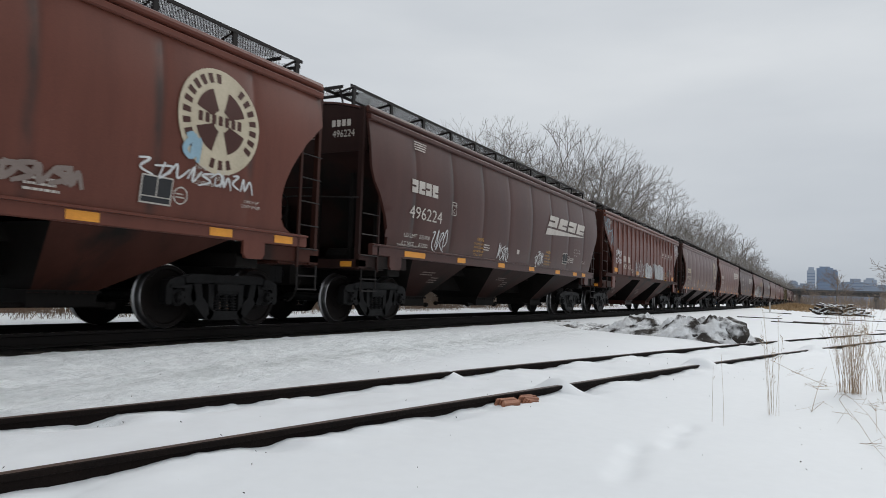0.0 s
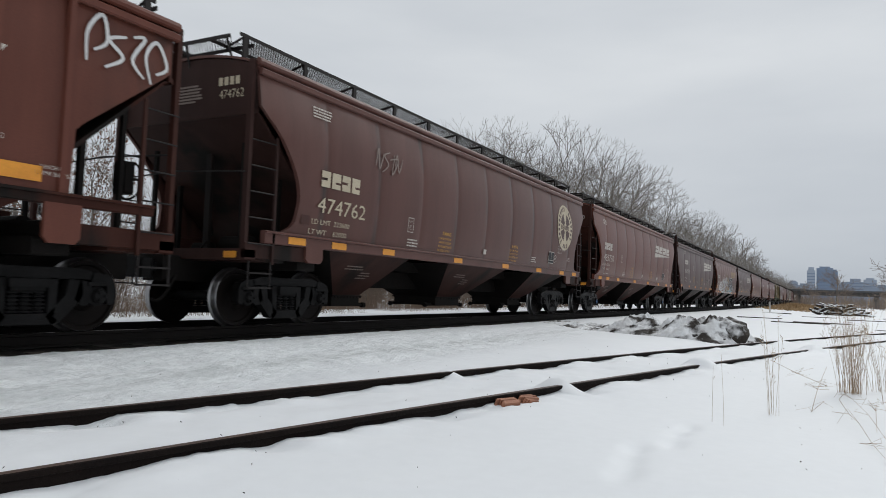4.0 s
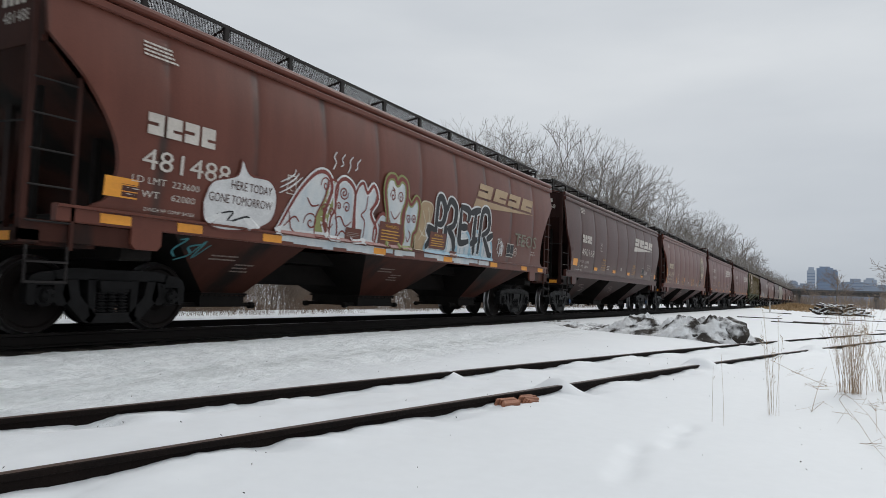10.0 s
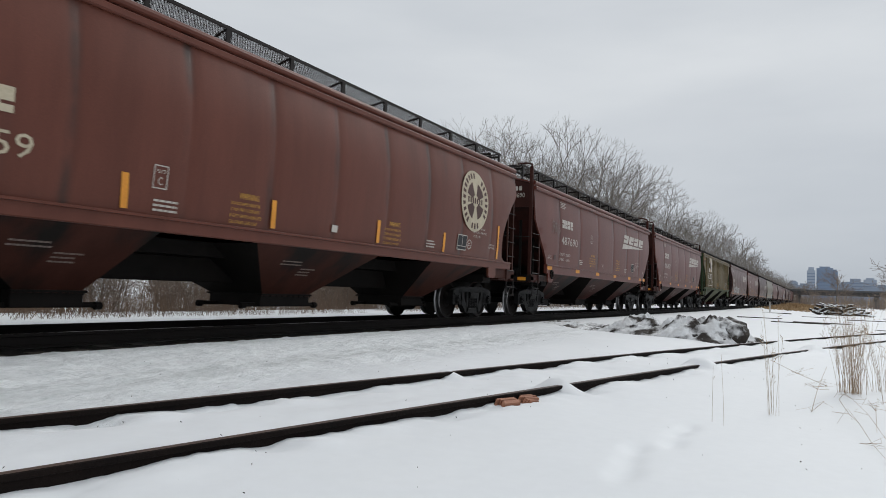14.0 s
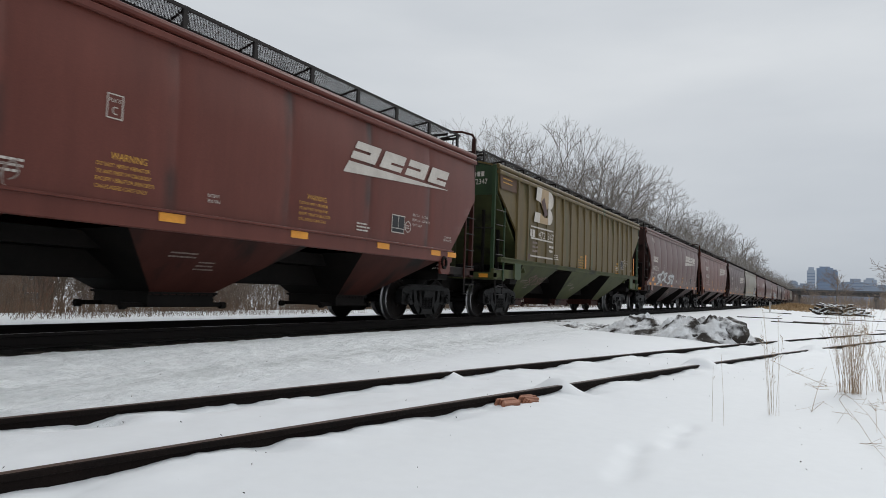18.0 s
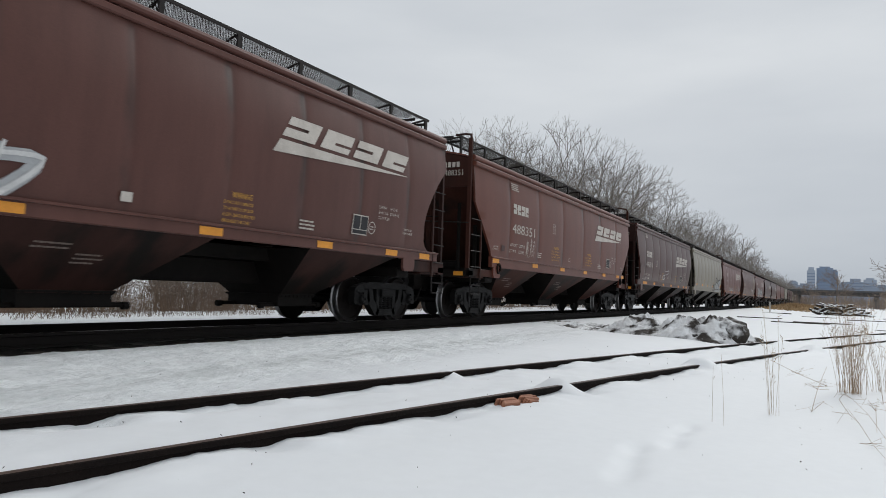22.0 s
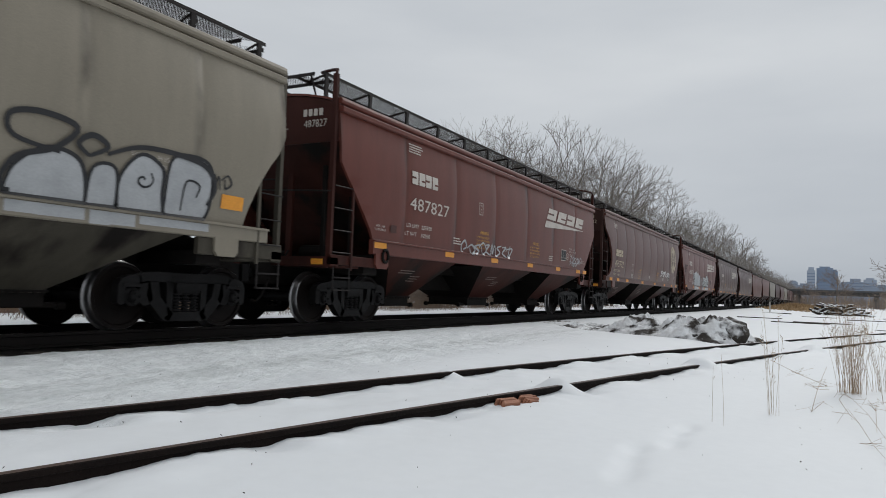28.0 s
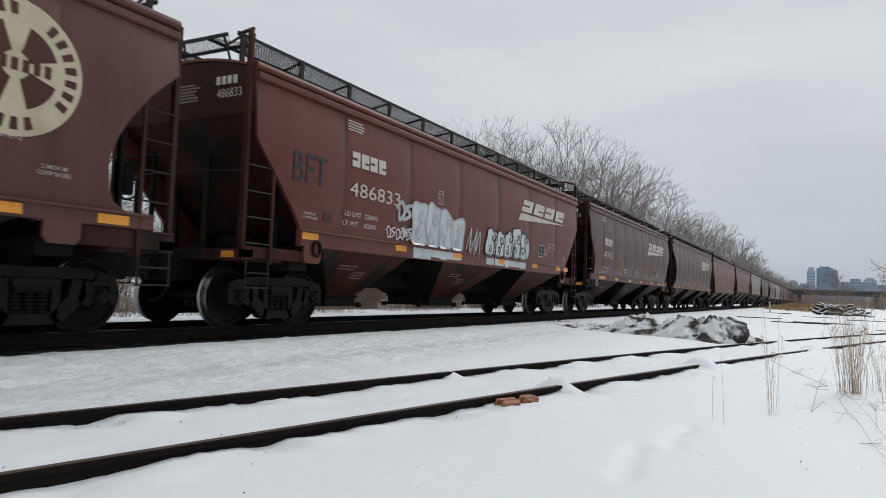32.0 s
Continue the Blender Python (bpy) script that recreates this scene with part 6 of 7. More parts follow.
    scrawl(cars[14], "short", 0.9, 1.72, 0.35, 0.12, 2, 0.03, PAINTS["red"], 31, "red sprayed marks")
    silver_piece(cars[15], "short", 10.80, 1.42)
    scrawl(cars[15], "short", 9.45, 1.60, 0.95, 0.36, 5, 0.034, BLACK, 34, "small black sprayed tag")
    scrawl(cars[15], "short", 9.42, 1.36, 1.2, 0.16, 5, 0.03, BLACK, 45, "small black sprayed tag")
    scrawl(cars[15], "short", 13.55, 1.98, 0.3, 0.25, 2, 0.03, BLACK, 35, "small black sprayed tag")
    scrawl(cars[16], "flat", 4.72, 1.58, 3.0, 0.36, 9, 0.05, SPRAYGREY, 36, "silver sprayed lettering strokes", 0.012)
    scrawl(cars[16], "flat", 12.85, 1.72, 1.23, 0.28, 6, 0.035, SPRAYGREY, 51, "grey-white sprayed tag", 0.012)
    scrawl(cars[16], "flat", 12.78, 1.66, 0.8, 0.16, 4, 0.03, SPRAYGREY, 52, "grey-white sprayed tag", 0.012)
    scrawl(cars[17], "round", 10.60, 1.80, 2.6, 0.34, 5, 0.075, SPRAY, 37, "thick white sprayed script")
    throw_up(cars[18], "flat", 4.60, 1.50, 2.35, 1.18, 4, CHALKY, SPRAYGREY, 38, "white bubble graffiti with grey outlines")
    throw_up(cars[18], "flat", 8.25, 1.50, 2.85, 1.08, 5, CHALKY, BLACK, 39, "white bubble graffiti with dark outlines")
    scrawl(cars[18], "flat", 7.10, 1.55, 0.75, 0.80, 2, 0.05, SPRAYGREY, 46, "grey sprayed tag")
    sill_paint(cars[18], "flat", 4.7, 6.9, CHALKY, "white paint run over the sill", 4)
    sill_paint(cars[18], "flat", 8.3, 11.0, CHALKY, "white paint run over the sill", 5)
    scrawl(cars[18], "flat", 3.6, 1.66, 0.95, 0.30, 6, 0.035, SPRAY, 40, "white sprayed tag")
    scrawl(cars[18], "flat", 3.9, 2.05, 0.6, 0.45, 2, 0.10, SPRAYGREY, 41, "white sprayed patch")
    words(cars[18], "flat", "graffiti", "BFT", 0.85, 2.36, 0.85, 0.48, BLACK, "dark sprayed letters", 0.012)


def build_train():
    cars = []
    for i, (st, colour, x, number) in enumerate(CARS):
        label = LABEL_OF[colour] + (" ribbed" if st == "rib" else "") + " steel grain hopper car"
        extra = {0: " with a cream round emblem", 2: " covered in silver graffiti", 6: " with colourful graffiti along its side", 8: " with yellow upright tapes",
                 11: " with a large white emblem", 12: " with white graffiti letters", 15: " with black and silver graffiti", 18: " with white bubble graffiti"}.get(i, " with pale lettering")
        car = add_car(st, colour, x, label + extra)
        cars.append(car)
        letter_car(i, car, st, number, colour)
    spray_cars(cars)
    x = 337.4 + 16.22 + 1.43
    rnd = random.Random(5)
    for k in range(24):
        st = rnd.choice(("round", "round", "flat", "short", "flat", "rib"))
        colour = rnd.choice(("brown", "dark", "brown", "faded", "dark", "grey"))
        add_car(st, colour, x, LABEL_OF[colour] + " steel grain hopper car far along the train", near=False)
        x += STYLE[st]["length"] + 1.43


build_train()


# ---- surroundings ----
BERMSNOW = mat("ploughed_snow", (0.80, 0.82, 0.84), (0.60, 0.60, 0.60), 0.8, 2.2, fine=16, bump=0.5, third=(0.035, 0.029, 0.024), third_at=0.475, third_scale=2.3, spread=0.34)
CLOD = mat("frozen_clod", (0.060, 0.050, 0.041), (0.020, 0.018, 0.016), 0.9, 4.0, fine=14, bump=0.8, third=(0.74, 0.75, 0.76), third_at=0.46, third_scale=2.2, vary=1.0)


def raw(s, name, material):
    me = bpy.data.meshes.new(name)
    me.from_pydata(s.v, [], s.f)
    me.materials.append(material)
    return me


def clod(p, r, seed, tall=1.0):
    """A broken slab of frozen snow and earth: a lump cut by flat faces."""
    rnd = random.Random(seed + 60)
    cuts = [(Vector((rnd.uniform(-1, 1), rnd.uniform(-1, 1), rnd.uniform(-0.3, 1))).normalized(), rnd.uniform(0.55, 0.85)) for _ in range(7)]
    bm = bmesh.new()
    bmesh.ops.create_icosphere(bm, subdivisions=3, radius=1.0)
    for v in bm.verts:
        c = v.co.copy()
        for n, d in cuts:
            over = c.dot(n) - d
            if over > 0:
                c -= n * over * 0.92
        q = c + Vector((seed * 3.1, 0, 0))
        c *= 1 + 0.22 * noise.noise(q * 1.7) + 0.12 * noise.noise(q * 4.1)
        v.co = Vector((c.x * 1.1, c.y * 1.3, c.z * tall)) * r
    me = bpy.data.meshes.new("clod")
    bm.to_mesh(me)
    bm.free()
    me.materials.append(CLOD)
    thing("snow_clod", "frozen clod of dirty snow and earth on the bank", "clod", "clods on the snow bank", at=(p.x, p.y, ground_z(p.x, p.y) + 0.06 + r * 0.30 * tall), mesh=me)


def build_berm():
    """A bank of ploughed snow and earth across the strip between the tracks."""
    a, b = Vector((21.2, -1.9, 0)), Vector((18.6, -7.25, 0))
    d = (b - a)
    side = Vector((d.y, -d.x, 0)).normalized()
    n, m = 110, 44
    s = Shape()
    for i in range(n):
        t = -0.04 + 1.08 * i / (n - 1)
        crest = 0.36 + 0.16 * math.sin(t * 9.0 + 0.5) + 0.42 * math.exp(-((t - 0.47) / 0.10) ** 2) + 0.30 * math.exp(-((t - 0.93) / 0.09) ** 2) + 0.12 * math.exp(-((t - 0.74) / 0.08) ** 2)
        crest *= (0.28 + 0.60 * smooth_step(0.25, 0.5, t)) * smooth_step(-0.04, 0.05, t) * smooth_step(1.04, 0.99, t)
        for j in range(m):
            w = -1.15 + 2.3 * j / (m - 1)
            p = a + d * t + side * w
            f = max(0.0, 1 - (abs(w) / 1.1) ** 2)
            rough = noise.noise((p.x * 1.6, p.y * 1.6, 3)) * 0.5 + noise.noise((p.x * 4, p.y * 4, 8)) * 0.32 + noise.noise((p.x * 10, p.y * 10, 1)) * 0.14
            s.v.append((p.x, p.y, ground_z(p.x, p.y) - 0.03 + crest * f ** 0.8 * (0.78 + 1.0 * rough) + 0.10 * rough * f))
    s.f = [(i * m + j, (i + 1) * m + j, (i + 1) * m + j + 1, i * m + j + 1) for i in range(n - 1) for j in range(m - 1)]
    thing("snow_bank", "bank of ploughed snow mixed with dark earth between the tracks", "snow bank", mesh=raw(s, "snow_bank", BERMSNOW))
    rnd = random.Random(3)
    # two upright slabs at the end, then scattered lumps
    clod(a + d * 0.965 + side * 0.1, 0.40, 3, 1.2)
    clod(a + d * 0.85 + side * 0.0, 0.34, 5, 1.2)
    clod(a + d * 0.60 + side * 0.3, 0.30, 7, 0.9)
    for k in range(16):
        t = 1 - rnd.random() ** 1.5 * 0.8
        clod(a + d * t + side * rnd.uniform(-0.7, 0.9), rnd.uniform(0.06, 0.15), 10 + k, 0.8)


build_berm()


def branchy(seed, height, spread, levels, trunk_r, twigs, start=0.28, up=0.55, multi=1, thin=0.010):
    """Trunk and crown of a bare tree as two shapes."""
    rnd = random.Random(seed)
    trunk, crown = Shape(), Shape()

    def limb(p, d, length, r, level):
        path = [p.copy()]
        q, dd = p.copy(), d.copy()
        seg = 5 if level == 0 else 4 if level == 1 else 3
        w = 0.08 if level == 0 else 0.13
        for i in range(seg):
            dd = (dd + Vector((rnd.uniform(-w, w), rnd.uniform(-w, w), rnd.uniform(-w * 0.4, w) * (up if level else 0.3)))).normalized()
            q = q + dd * (length / seg)
            path.append(q.copy())
        end = max(r * (0.45 if level else 0.35), thin * 0.6)
        (trunk if level == 0 else crown).tube(path, r, 7 if level == 0 else 4 if level == 1 else 3, end, caps=False)
        if level >= levels:
            return
        count = twigs[level]
        for k in range(count):
            t = (start + (1 - start) * (k + rnd.random()) / count) if level == 0 else (0.2 + 0.8 * (k + rnd.random()) / count)
            i = min(int(t * seg), seg - 1)
            base = path[i].lerp(path[i + 1], t * seg - i)
            axis = (path[i + 1] - path[i]).normalized()
            out = axis.cross(Vector((rnd.uniform(-1, 1), rnd.uniform(-1, 1), rnd.uniform(-0.4, 0.4)))).normalized()
            dirn = (axis * rnd.uniform(0.5, 1.0) + out * rnd.uniform(0.6, 1.1) * spread + Vector((0, 0, 0.25 * up))).normalized()
            ln = length * rnd.uniform(0.42, 0.66) * (1.05 - 0.45 * t if level == 0 else 1.0)
            limb(base, dirn, ln, max(r * (0.50 if level == 0 else 0.45) * (1.1 - 0.5 * t), thin), level + 1)

    for k in range(multi):
        o = 1.0 if multi > 1 else 0.0
        d = Vector((rnd.uniform(-0.25, 0.25) * o, rnd.uniform(-0.25, 0.25) * o, 1)).normalized()
        limb(Vector((rnd.uniform(-0.3, 0.3) * o, rnd.uniform(-0.3, 0.3) * o, -0.3)), d, height * (0.82 if multi == 1 else rnd.uniform(0.7, 0.95)), trunk_r, 0)
    return trunk, crown


def spreading(seed, height, depth):
    """A tall bare tree: heavy limbs that spread and fork again and again into fine twigs."""
    rnd = random.Random(seed)
    trunk, crown = Shape(), Shape()

    def turned(d, angle, around):
        a = d.cross(Vector((0.3, 0.2, 1)) if abs(d.z) < 0.9 else Vector((1, 0.2, 0))).normalized()
        b = d.cross(a)
        return (d * math.cos(angle) + (a * math.cos(around) + b * math.sin(around)) * math.sin(angle)).normalized()

    least = 0.0095 if depth > 7 else 0.020

    def fork(p, d, length, r, level):
        w = 0.12
        path, dd = [p], d
        for _ in range(3 if level < 4 else 2):
            dd = (dd + Vector((rnd.uniform(-w, w), rnd.uniform(-w, w), rnd.uniform(-w, w) + (0.045 if level < 5 else 0.0)))).normalized()
            path.append(path[-1] + dd * length / (3 if level < 4 else 2))
        end = path[-1]
        (trunk if level == 0 else crown).tube(path, r, 8 if level == 0 else 5 if level < 3 else 3, max(r * 0.72, least * 0.6), caps=False)
        if level >= depth:
            return
        n = rnd.choice((3, 4)) if level == 0 else 3 if rnd.random() < 0.15 else 2
        az = rnd.uniform(0, 6.28)
        for k in range(n):
            ang = rnd.uniform(0.28, 0.62) if level == 0 else rnd.uniform(0.24, 0.70)
            nd = turned(dd, ang, az + 6.283 * k / n + rnd.uniform(-0.4, 0.4))
            fork(end, nd, length * rnd.uniform(0.66, 0.88) if level else length * rnd.uniform(0.7, 1.0), max(r * rnd.uniform(0.58, 0.76), least), level + 1)
        if 1 <= level <= depth - 2:
            for q in path[1:-1]:
                if rnd.random() < 0.55:
                    fork(q, turned(d, rnd.uniform(0.5, 1.0), rnd.uniform(0, 6.28)), length * rnd.uniform(0.4, 0.65), max(r * 0.38, least), level + 2)

    fork(Vector((0, 0, -0.3)), Vector((rnd.uniform(-0.08, 0.08), rnd.uniform(-0.08, 0.08), 1)).normalized(), height * 0.26, height * 0.018, 0)
    k = height / max(v[2] for v in crown.v)
    for s in (trunk, crown):
        s.v = [(v[0] * k, v[1] * k, v[2] * k) for v in s.v]
    return trunk, crown


def plant(name, label, category, group, x, y, size, turn, meshes, names=("trunk", "crown")):
    ob = thing(name, label, category, group, at=(x, y, ground_z(x, y)))
    ob.scale, ob.rotation_euler = size, (0, 0, turn)
    for nm, me in zip(names, meshes):
        made = part(nm, me, ob)
        if nm == "base_stem":
            made["kind"] = "stuff"
    return ob


def build_trees():
    kinds, far_kinds = [], []
    for k in range(8):
        t, c = spreading(40 + k, 15.0, 8 if k < 4 else 6)
        (kinds if k < 4 else far_kinds).append((raw(t, "trunk", BARK), raw(c, "crown", TWIG)))
    rnd = random.Random(11)
    # a row of tall bare trees on the far side of the track, closing up into the distance
    spots = [(66, 22, 1.36), (73, 21.5, 1.44), (80, 15, 1.40), (71, 14.5, 1.34), (87, 14.5, 1.28), (95, 16, 1.14), (104, 14.5, 1.20), (113, 14.5, 1.32), (124, 16.5, 1.22), (137, 14.5, 1.32), (150, 14, 1.38), (161, 15, 1.30)]
    x = 172.0
    while x < 900:
        spots.append((x, rnd.uniform(11.5, 15), rnd.uniform(1.08, 1.32)))
        spots.append((x + 3, rnd.uniform(16, 26), rnd.uniform(1.08, 1.32)))
        x += 6.0 + x * 0.042
    for k, (x, y, sc) in enumerate(spots):
        plant("bare_tree", "tall leafless grey tree behind the railway", "tree", "bare trees behind the track", x, y, (sc * rnd.uniform(0.82, 1.0), sc * rnd.uniform(0.82, 1.0), sc), rnd.uniform(0, 6.28), kinds[k % 4] if x < 170 else far_kinds[k % 4])
    small = []
    for k in range(2):
        t, c = branchy(70 + k, 6.0, 1.0, 3, 0.10, (9, 6, 5), start=0.2, thin=0.02)
        small.append((raw(t, "trunk", BARK), raw(c, "crown", SCRUB)))
    for k, (x, y, sc) in enumerate([(150, -11.7, 1.25), (131, -20.8, 1.55), (136, -24, 1.5), (160, -27, 1.6), (230, -6, 1.2), (250, -16, 1.0), (215, -25, 1.1), (300, -4, 1.3)]):
        plant("small_bare_tree", "small leafless tree beyond the snowy yard", "tree", "small trees in the yard", x, y, (sc * 1.2, sc * 1.2, sc), k * 1.3, small[k % 2])
    # scrub right behind the track
    bushes = []
    for k in range(4):
        t, c = branchy(90 + k, 2.6, 0.8, 3, 0.020, (7, 5, 3), start=0.08, multi=6, thin=0.007)
        bushes.append((raw(t, "stems", SCRUB), raw(c, "twigs", SCRUB)))
    for k in range(110):
        x = rnd.uniform(3, 48) if k < 85 else rnd.uniform(48, 130)
        y = rnd.uniform(7.0, 18) if k < 85 else rnd.uniform(6.5, 12)
        sc = rnd.uniform(0.55, 1.15)
        plant("bare_shrub", "leafless brown scrub behind the railway", "shrub", "scrub behind the track", x, y, (sc * 1.2, sc * 1.2, sc), rnd.uniform(0, 6.28), bushes[k % 4], ("base_stem", "crown"))
    under = Shape()
    ur = random.Random(66)
    for k in range(30000):
        x = ur.uniform(2, 60)
        y = ur.uniform(4.6, 12) if ur.random() < 0.65 else ur.uniform(12, 34)
        if noise.noise((x * 0.35, y * 0.35, 4)) < -0.15:
            continue
        z, h = ground_z(x, y) - 0.02, ur.uniform(0.15, 0.55) + 1.1 * ur.random() * smooth_step(4.8, 8.0, y)
        dx, dy, w = ur.uniform(-0.25, 0.25), ur.uniform(-0.25, 0.25), ur.uniform(0.003, 0.007)
        under.add([(x - w, y, z), (x + w, y, z), (x + dx, y + dy, z + h)], [(0, 1, 2)])
        under.add([(x + dx * 0.5 - w * 0.6, y + dy * 0.5, z + h * 0.45), (x + dx * 0.5 + w * 0.6, y + dy * 0.5, z + h * 0.45), (x - dx, y + dy, z + h * 0.95)], [(0, 1, 2)])
    thing("undergrowth", "low brown dead undergrowth in the snow behind the railway", "undergrowth", kind="stuff", mesh=raw(under, "undergrowth", mat("dead_undergrowth", (0.20, 0.135, 0.09), (0.085, 0.058, 0.042), 0.9, 1.0, bump=0.0)))
    t, c = branchy(120, 5.5, 0.9, 3, 0.05, (10, 6, 4), start=0.15, thin=0.008)
    sap = (raw(t, "trunk", BARK), raw(c, "crown", TWIG))
    for k, (x, y) in enumerate([(9, 14), (13.5, 15), (18, 13), (24, 17), (29, 14.5), (7, 18), (11, 21)]):
        sc = 0.8 + 0.1 * (k % 4)
        plant("sapling", "slender leafless sapling in the scrub", "tree", "saplings in the scrub", x, y, (sc, sc, sc), k * 2.1, sap)
    russet = mat("withered_leaves", (0.20, 0.095, 0.055), (0.11, 0.055, 0.035), 0.8, 6.0, bump=0.0)
    lr = random.Random(8)
    for k, (x, y, h) in enumerate(((12.6, 12.0, 7.0), (9.2, 10.5, 5.2), (16.5, 14.5, 6.4))):
        t, c = branchy(140 + k, h, 0.9, 3, 0.07, (12, 7, 5), start=0.15, thin=0.010)
        leaves = Shape()
        for _ in range(1100):
            p = Vector(c.v[lr.randrange(len(c.v))]) + Vector((lr.uniform(-0.1, 0.1), lr.uniform(-0.1, 0.1), -lr.uniform(0, 0.12)))
            u = Vector((lr.uniform(-1, 1), lr.uniform(-1, 1), lr.uniform(-1, 1))).normalized() * 0.055
            v = u.cross(Vector((lr.uniform(-1, 1), lr.uniform(-1, 1), lr.uniform(-1, 1)))).normalized() * 0.035
            leaves.add([p - u, p + v, p + u, p - v], [(0, 1, 2, 3)])
        oak = thing("oak_tree", "young oak holding withered russet leaves in the scrub", "tree", "oaks in the scrub", at=(x, y, ground_z(x, y)))
        part("trunk", raw(t, "trunk", BARK), oak)
        part("crown", raw(c, "crown", TWIG), oak)
        tagged(part("leaves", raw(leaves, "leaves", russet), oak, "withered russet leaves"), kind="stuff")


build_trees()


def build_far():
    """Scrub, bridge and skyline at the end of the yard."""
    rnd = random.Random(21)
    s = Shape()
    for k in range(5200):
        x, y, z, h = rnd.uniform(190, 420), rnd.uniform(-110, 10), -0.5, rnd.uniform(1.8, 5.5)
        dx, dy = rnd.uniform(-0.8, 0.8), rnd.uniform(-0.8, 0.8)
        s.add([(x, y - 0.05, z), (x, y + 0.05, z), (x + dx, y + dy, z + h)], [(0, 1, 2)])
        s.add([(x + dx * 0.4, y + dy * 0.4 - 0.03, z + h * 0.4), (x + dx * 0.4, y + dy * 0.4 + 0.03, z + h * 0.4), (x - dx, y + rnd.uniform(-0.5, 0.5), z + h * 0.9)], [(0, 1, 2)])
    thing("far_scrub", "brown leafless scrub at the end of the yard", "scrub", kind="stuff", mesh=raw(s, "far_scrub", SCRUB))
    bridge = thing("road_bridge", "long low concrete road bridge across the yard", "bridge")
    part("deck", Shape().box(250, 258, -130, 6, 3.3, 4.5).mesh("deck", mat("bridge_girder", (0.085, 0.080, 0.078), (0.06, 0.057, 0.055), 0.85, 0.3, bump=0.0)), bridge)
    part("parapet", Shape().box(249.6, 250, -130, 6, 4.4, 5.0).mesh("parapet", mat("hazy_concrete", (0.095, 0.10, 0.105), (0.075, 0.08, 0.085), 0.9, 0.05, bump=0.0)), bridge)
    pier = Shape().box(251, 257, -0.6, 0.6, -0.6, 3.3).mesh("pier", mat("bridge_pier", (0.14, 0.13, 0.125), (0.1, 0.095, 0.09), 0.9, 0.3, bump=0.0))
    for y in (-3, -24.5, -46, -68, -90):
        part("pier", pier, bridge, at=(0, y, 0))
    # Distance haze is put into the tower and window colours.
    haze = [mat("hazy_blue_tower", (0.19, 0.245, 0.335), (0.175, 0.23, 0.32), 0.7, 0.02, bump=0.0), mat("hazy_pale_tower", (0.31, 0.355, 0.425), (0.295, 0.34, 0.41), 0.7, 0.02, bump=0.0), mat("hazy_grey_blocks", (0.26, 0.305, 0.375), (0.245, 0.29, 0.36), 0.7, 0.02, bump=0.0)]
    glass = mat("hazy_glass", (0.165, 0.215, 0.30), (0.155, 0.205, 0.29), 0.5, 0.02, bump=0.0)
    # towers: across from the track's direction, width, height, paint, roof box
    for across, w, h, m, crown in ((-74, 26, 66, 2, 0), (-46, 30, 58, 2, 0), (-24, 24, 105, 1, 1), (14, 46, 113, 0, 0), (42, 16, 104, 0, 0), (70, 36, 66, 2, 0), (98, 44, 72, 2, 1), (138, 34, 80, 1, 0), (168, 30, 60, 2, 0), (196, 40, 64, 0, 0), (20, 130, 46, 2, 0), (110, 150, 50, 2, 0), (-100, 40, 44, 2, 0), (230, 60, 50, 2, 0)):
        tower = thing("city_tower", "hazy blue-grey office tower of the distant city", "building", "city skyline", at=(2500 + across * 0.2, -9 - across, 0))
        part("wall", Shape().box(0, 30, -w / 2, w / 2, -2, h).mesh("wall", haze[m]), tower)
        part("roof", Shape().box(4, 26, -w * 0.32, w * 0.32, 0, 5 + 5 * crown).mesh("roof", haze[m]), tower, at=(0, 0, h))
        if h > 60:
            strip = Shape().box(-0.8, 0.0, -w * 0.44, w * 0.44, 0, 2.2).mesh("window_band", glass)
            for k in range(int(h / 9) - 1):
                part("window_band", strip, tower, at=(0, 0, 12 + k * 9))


build_far()


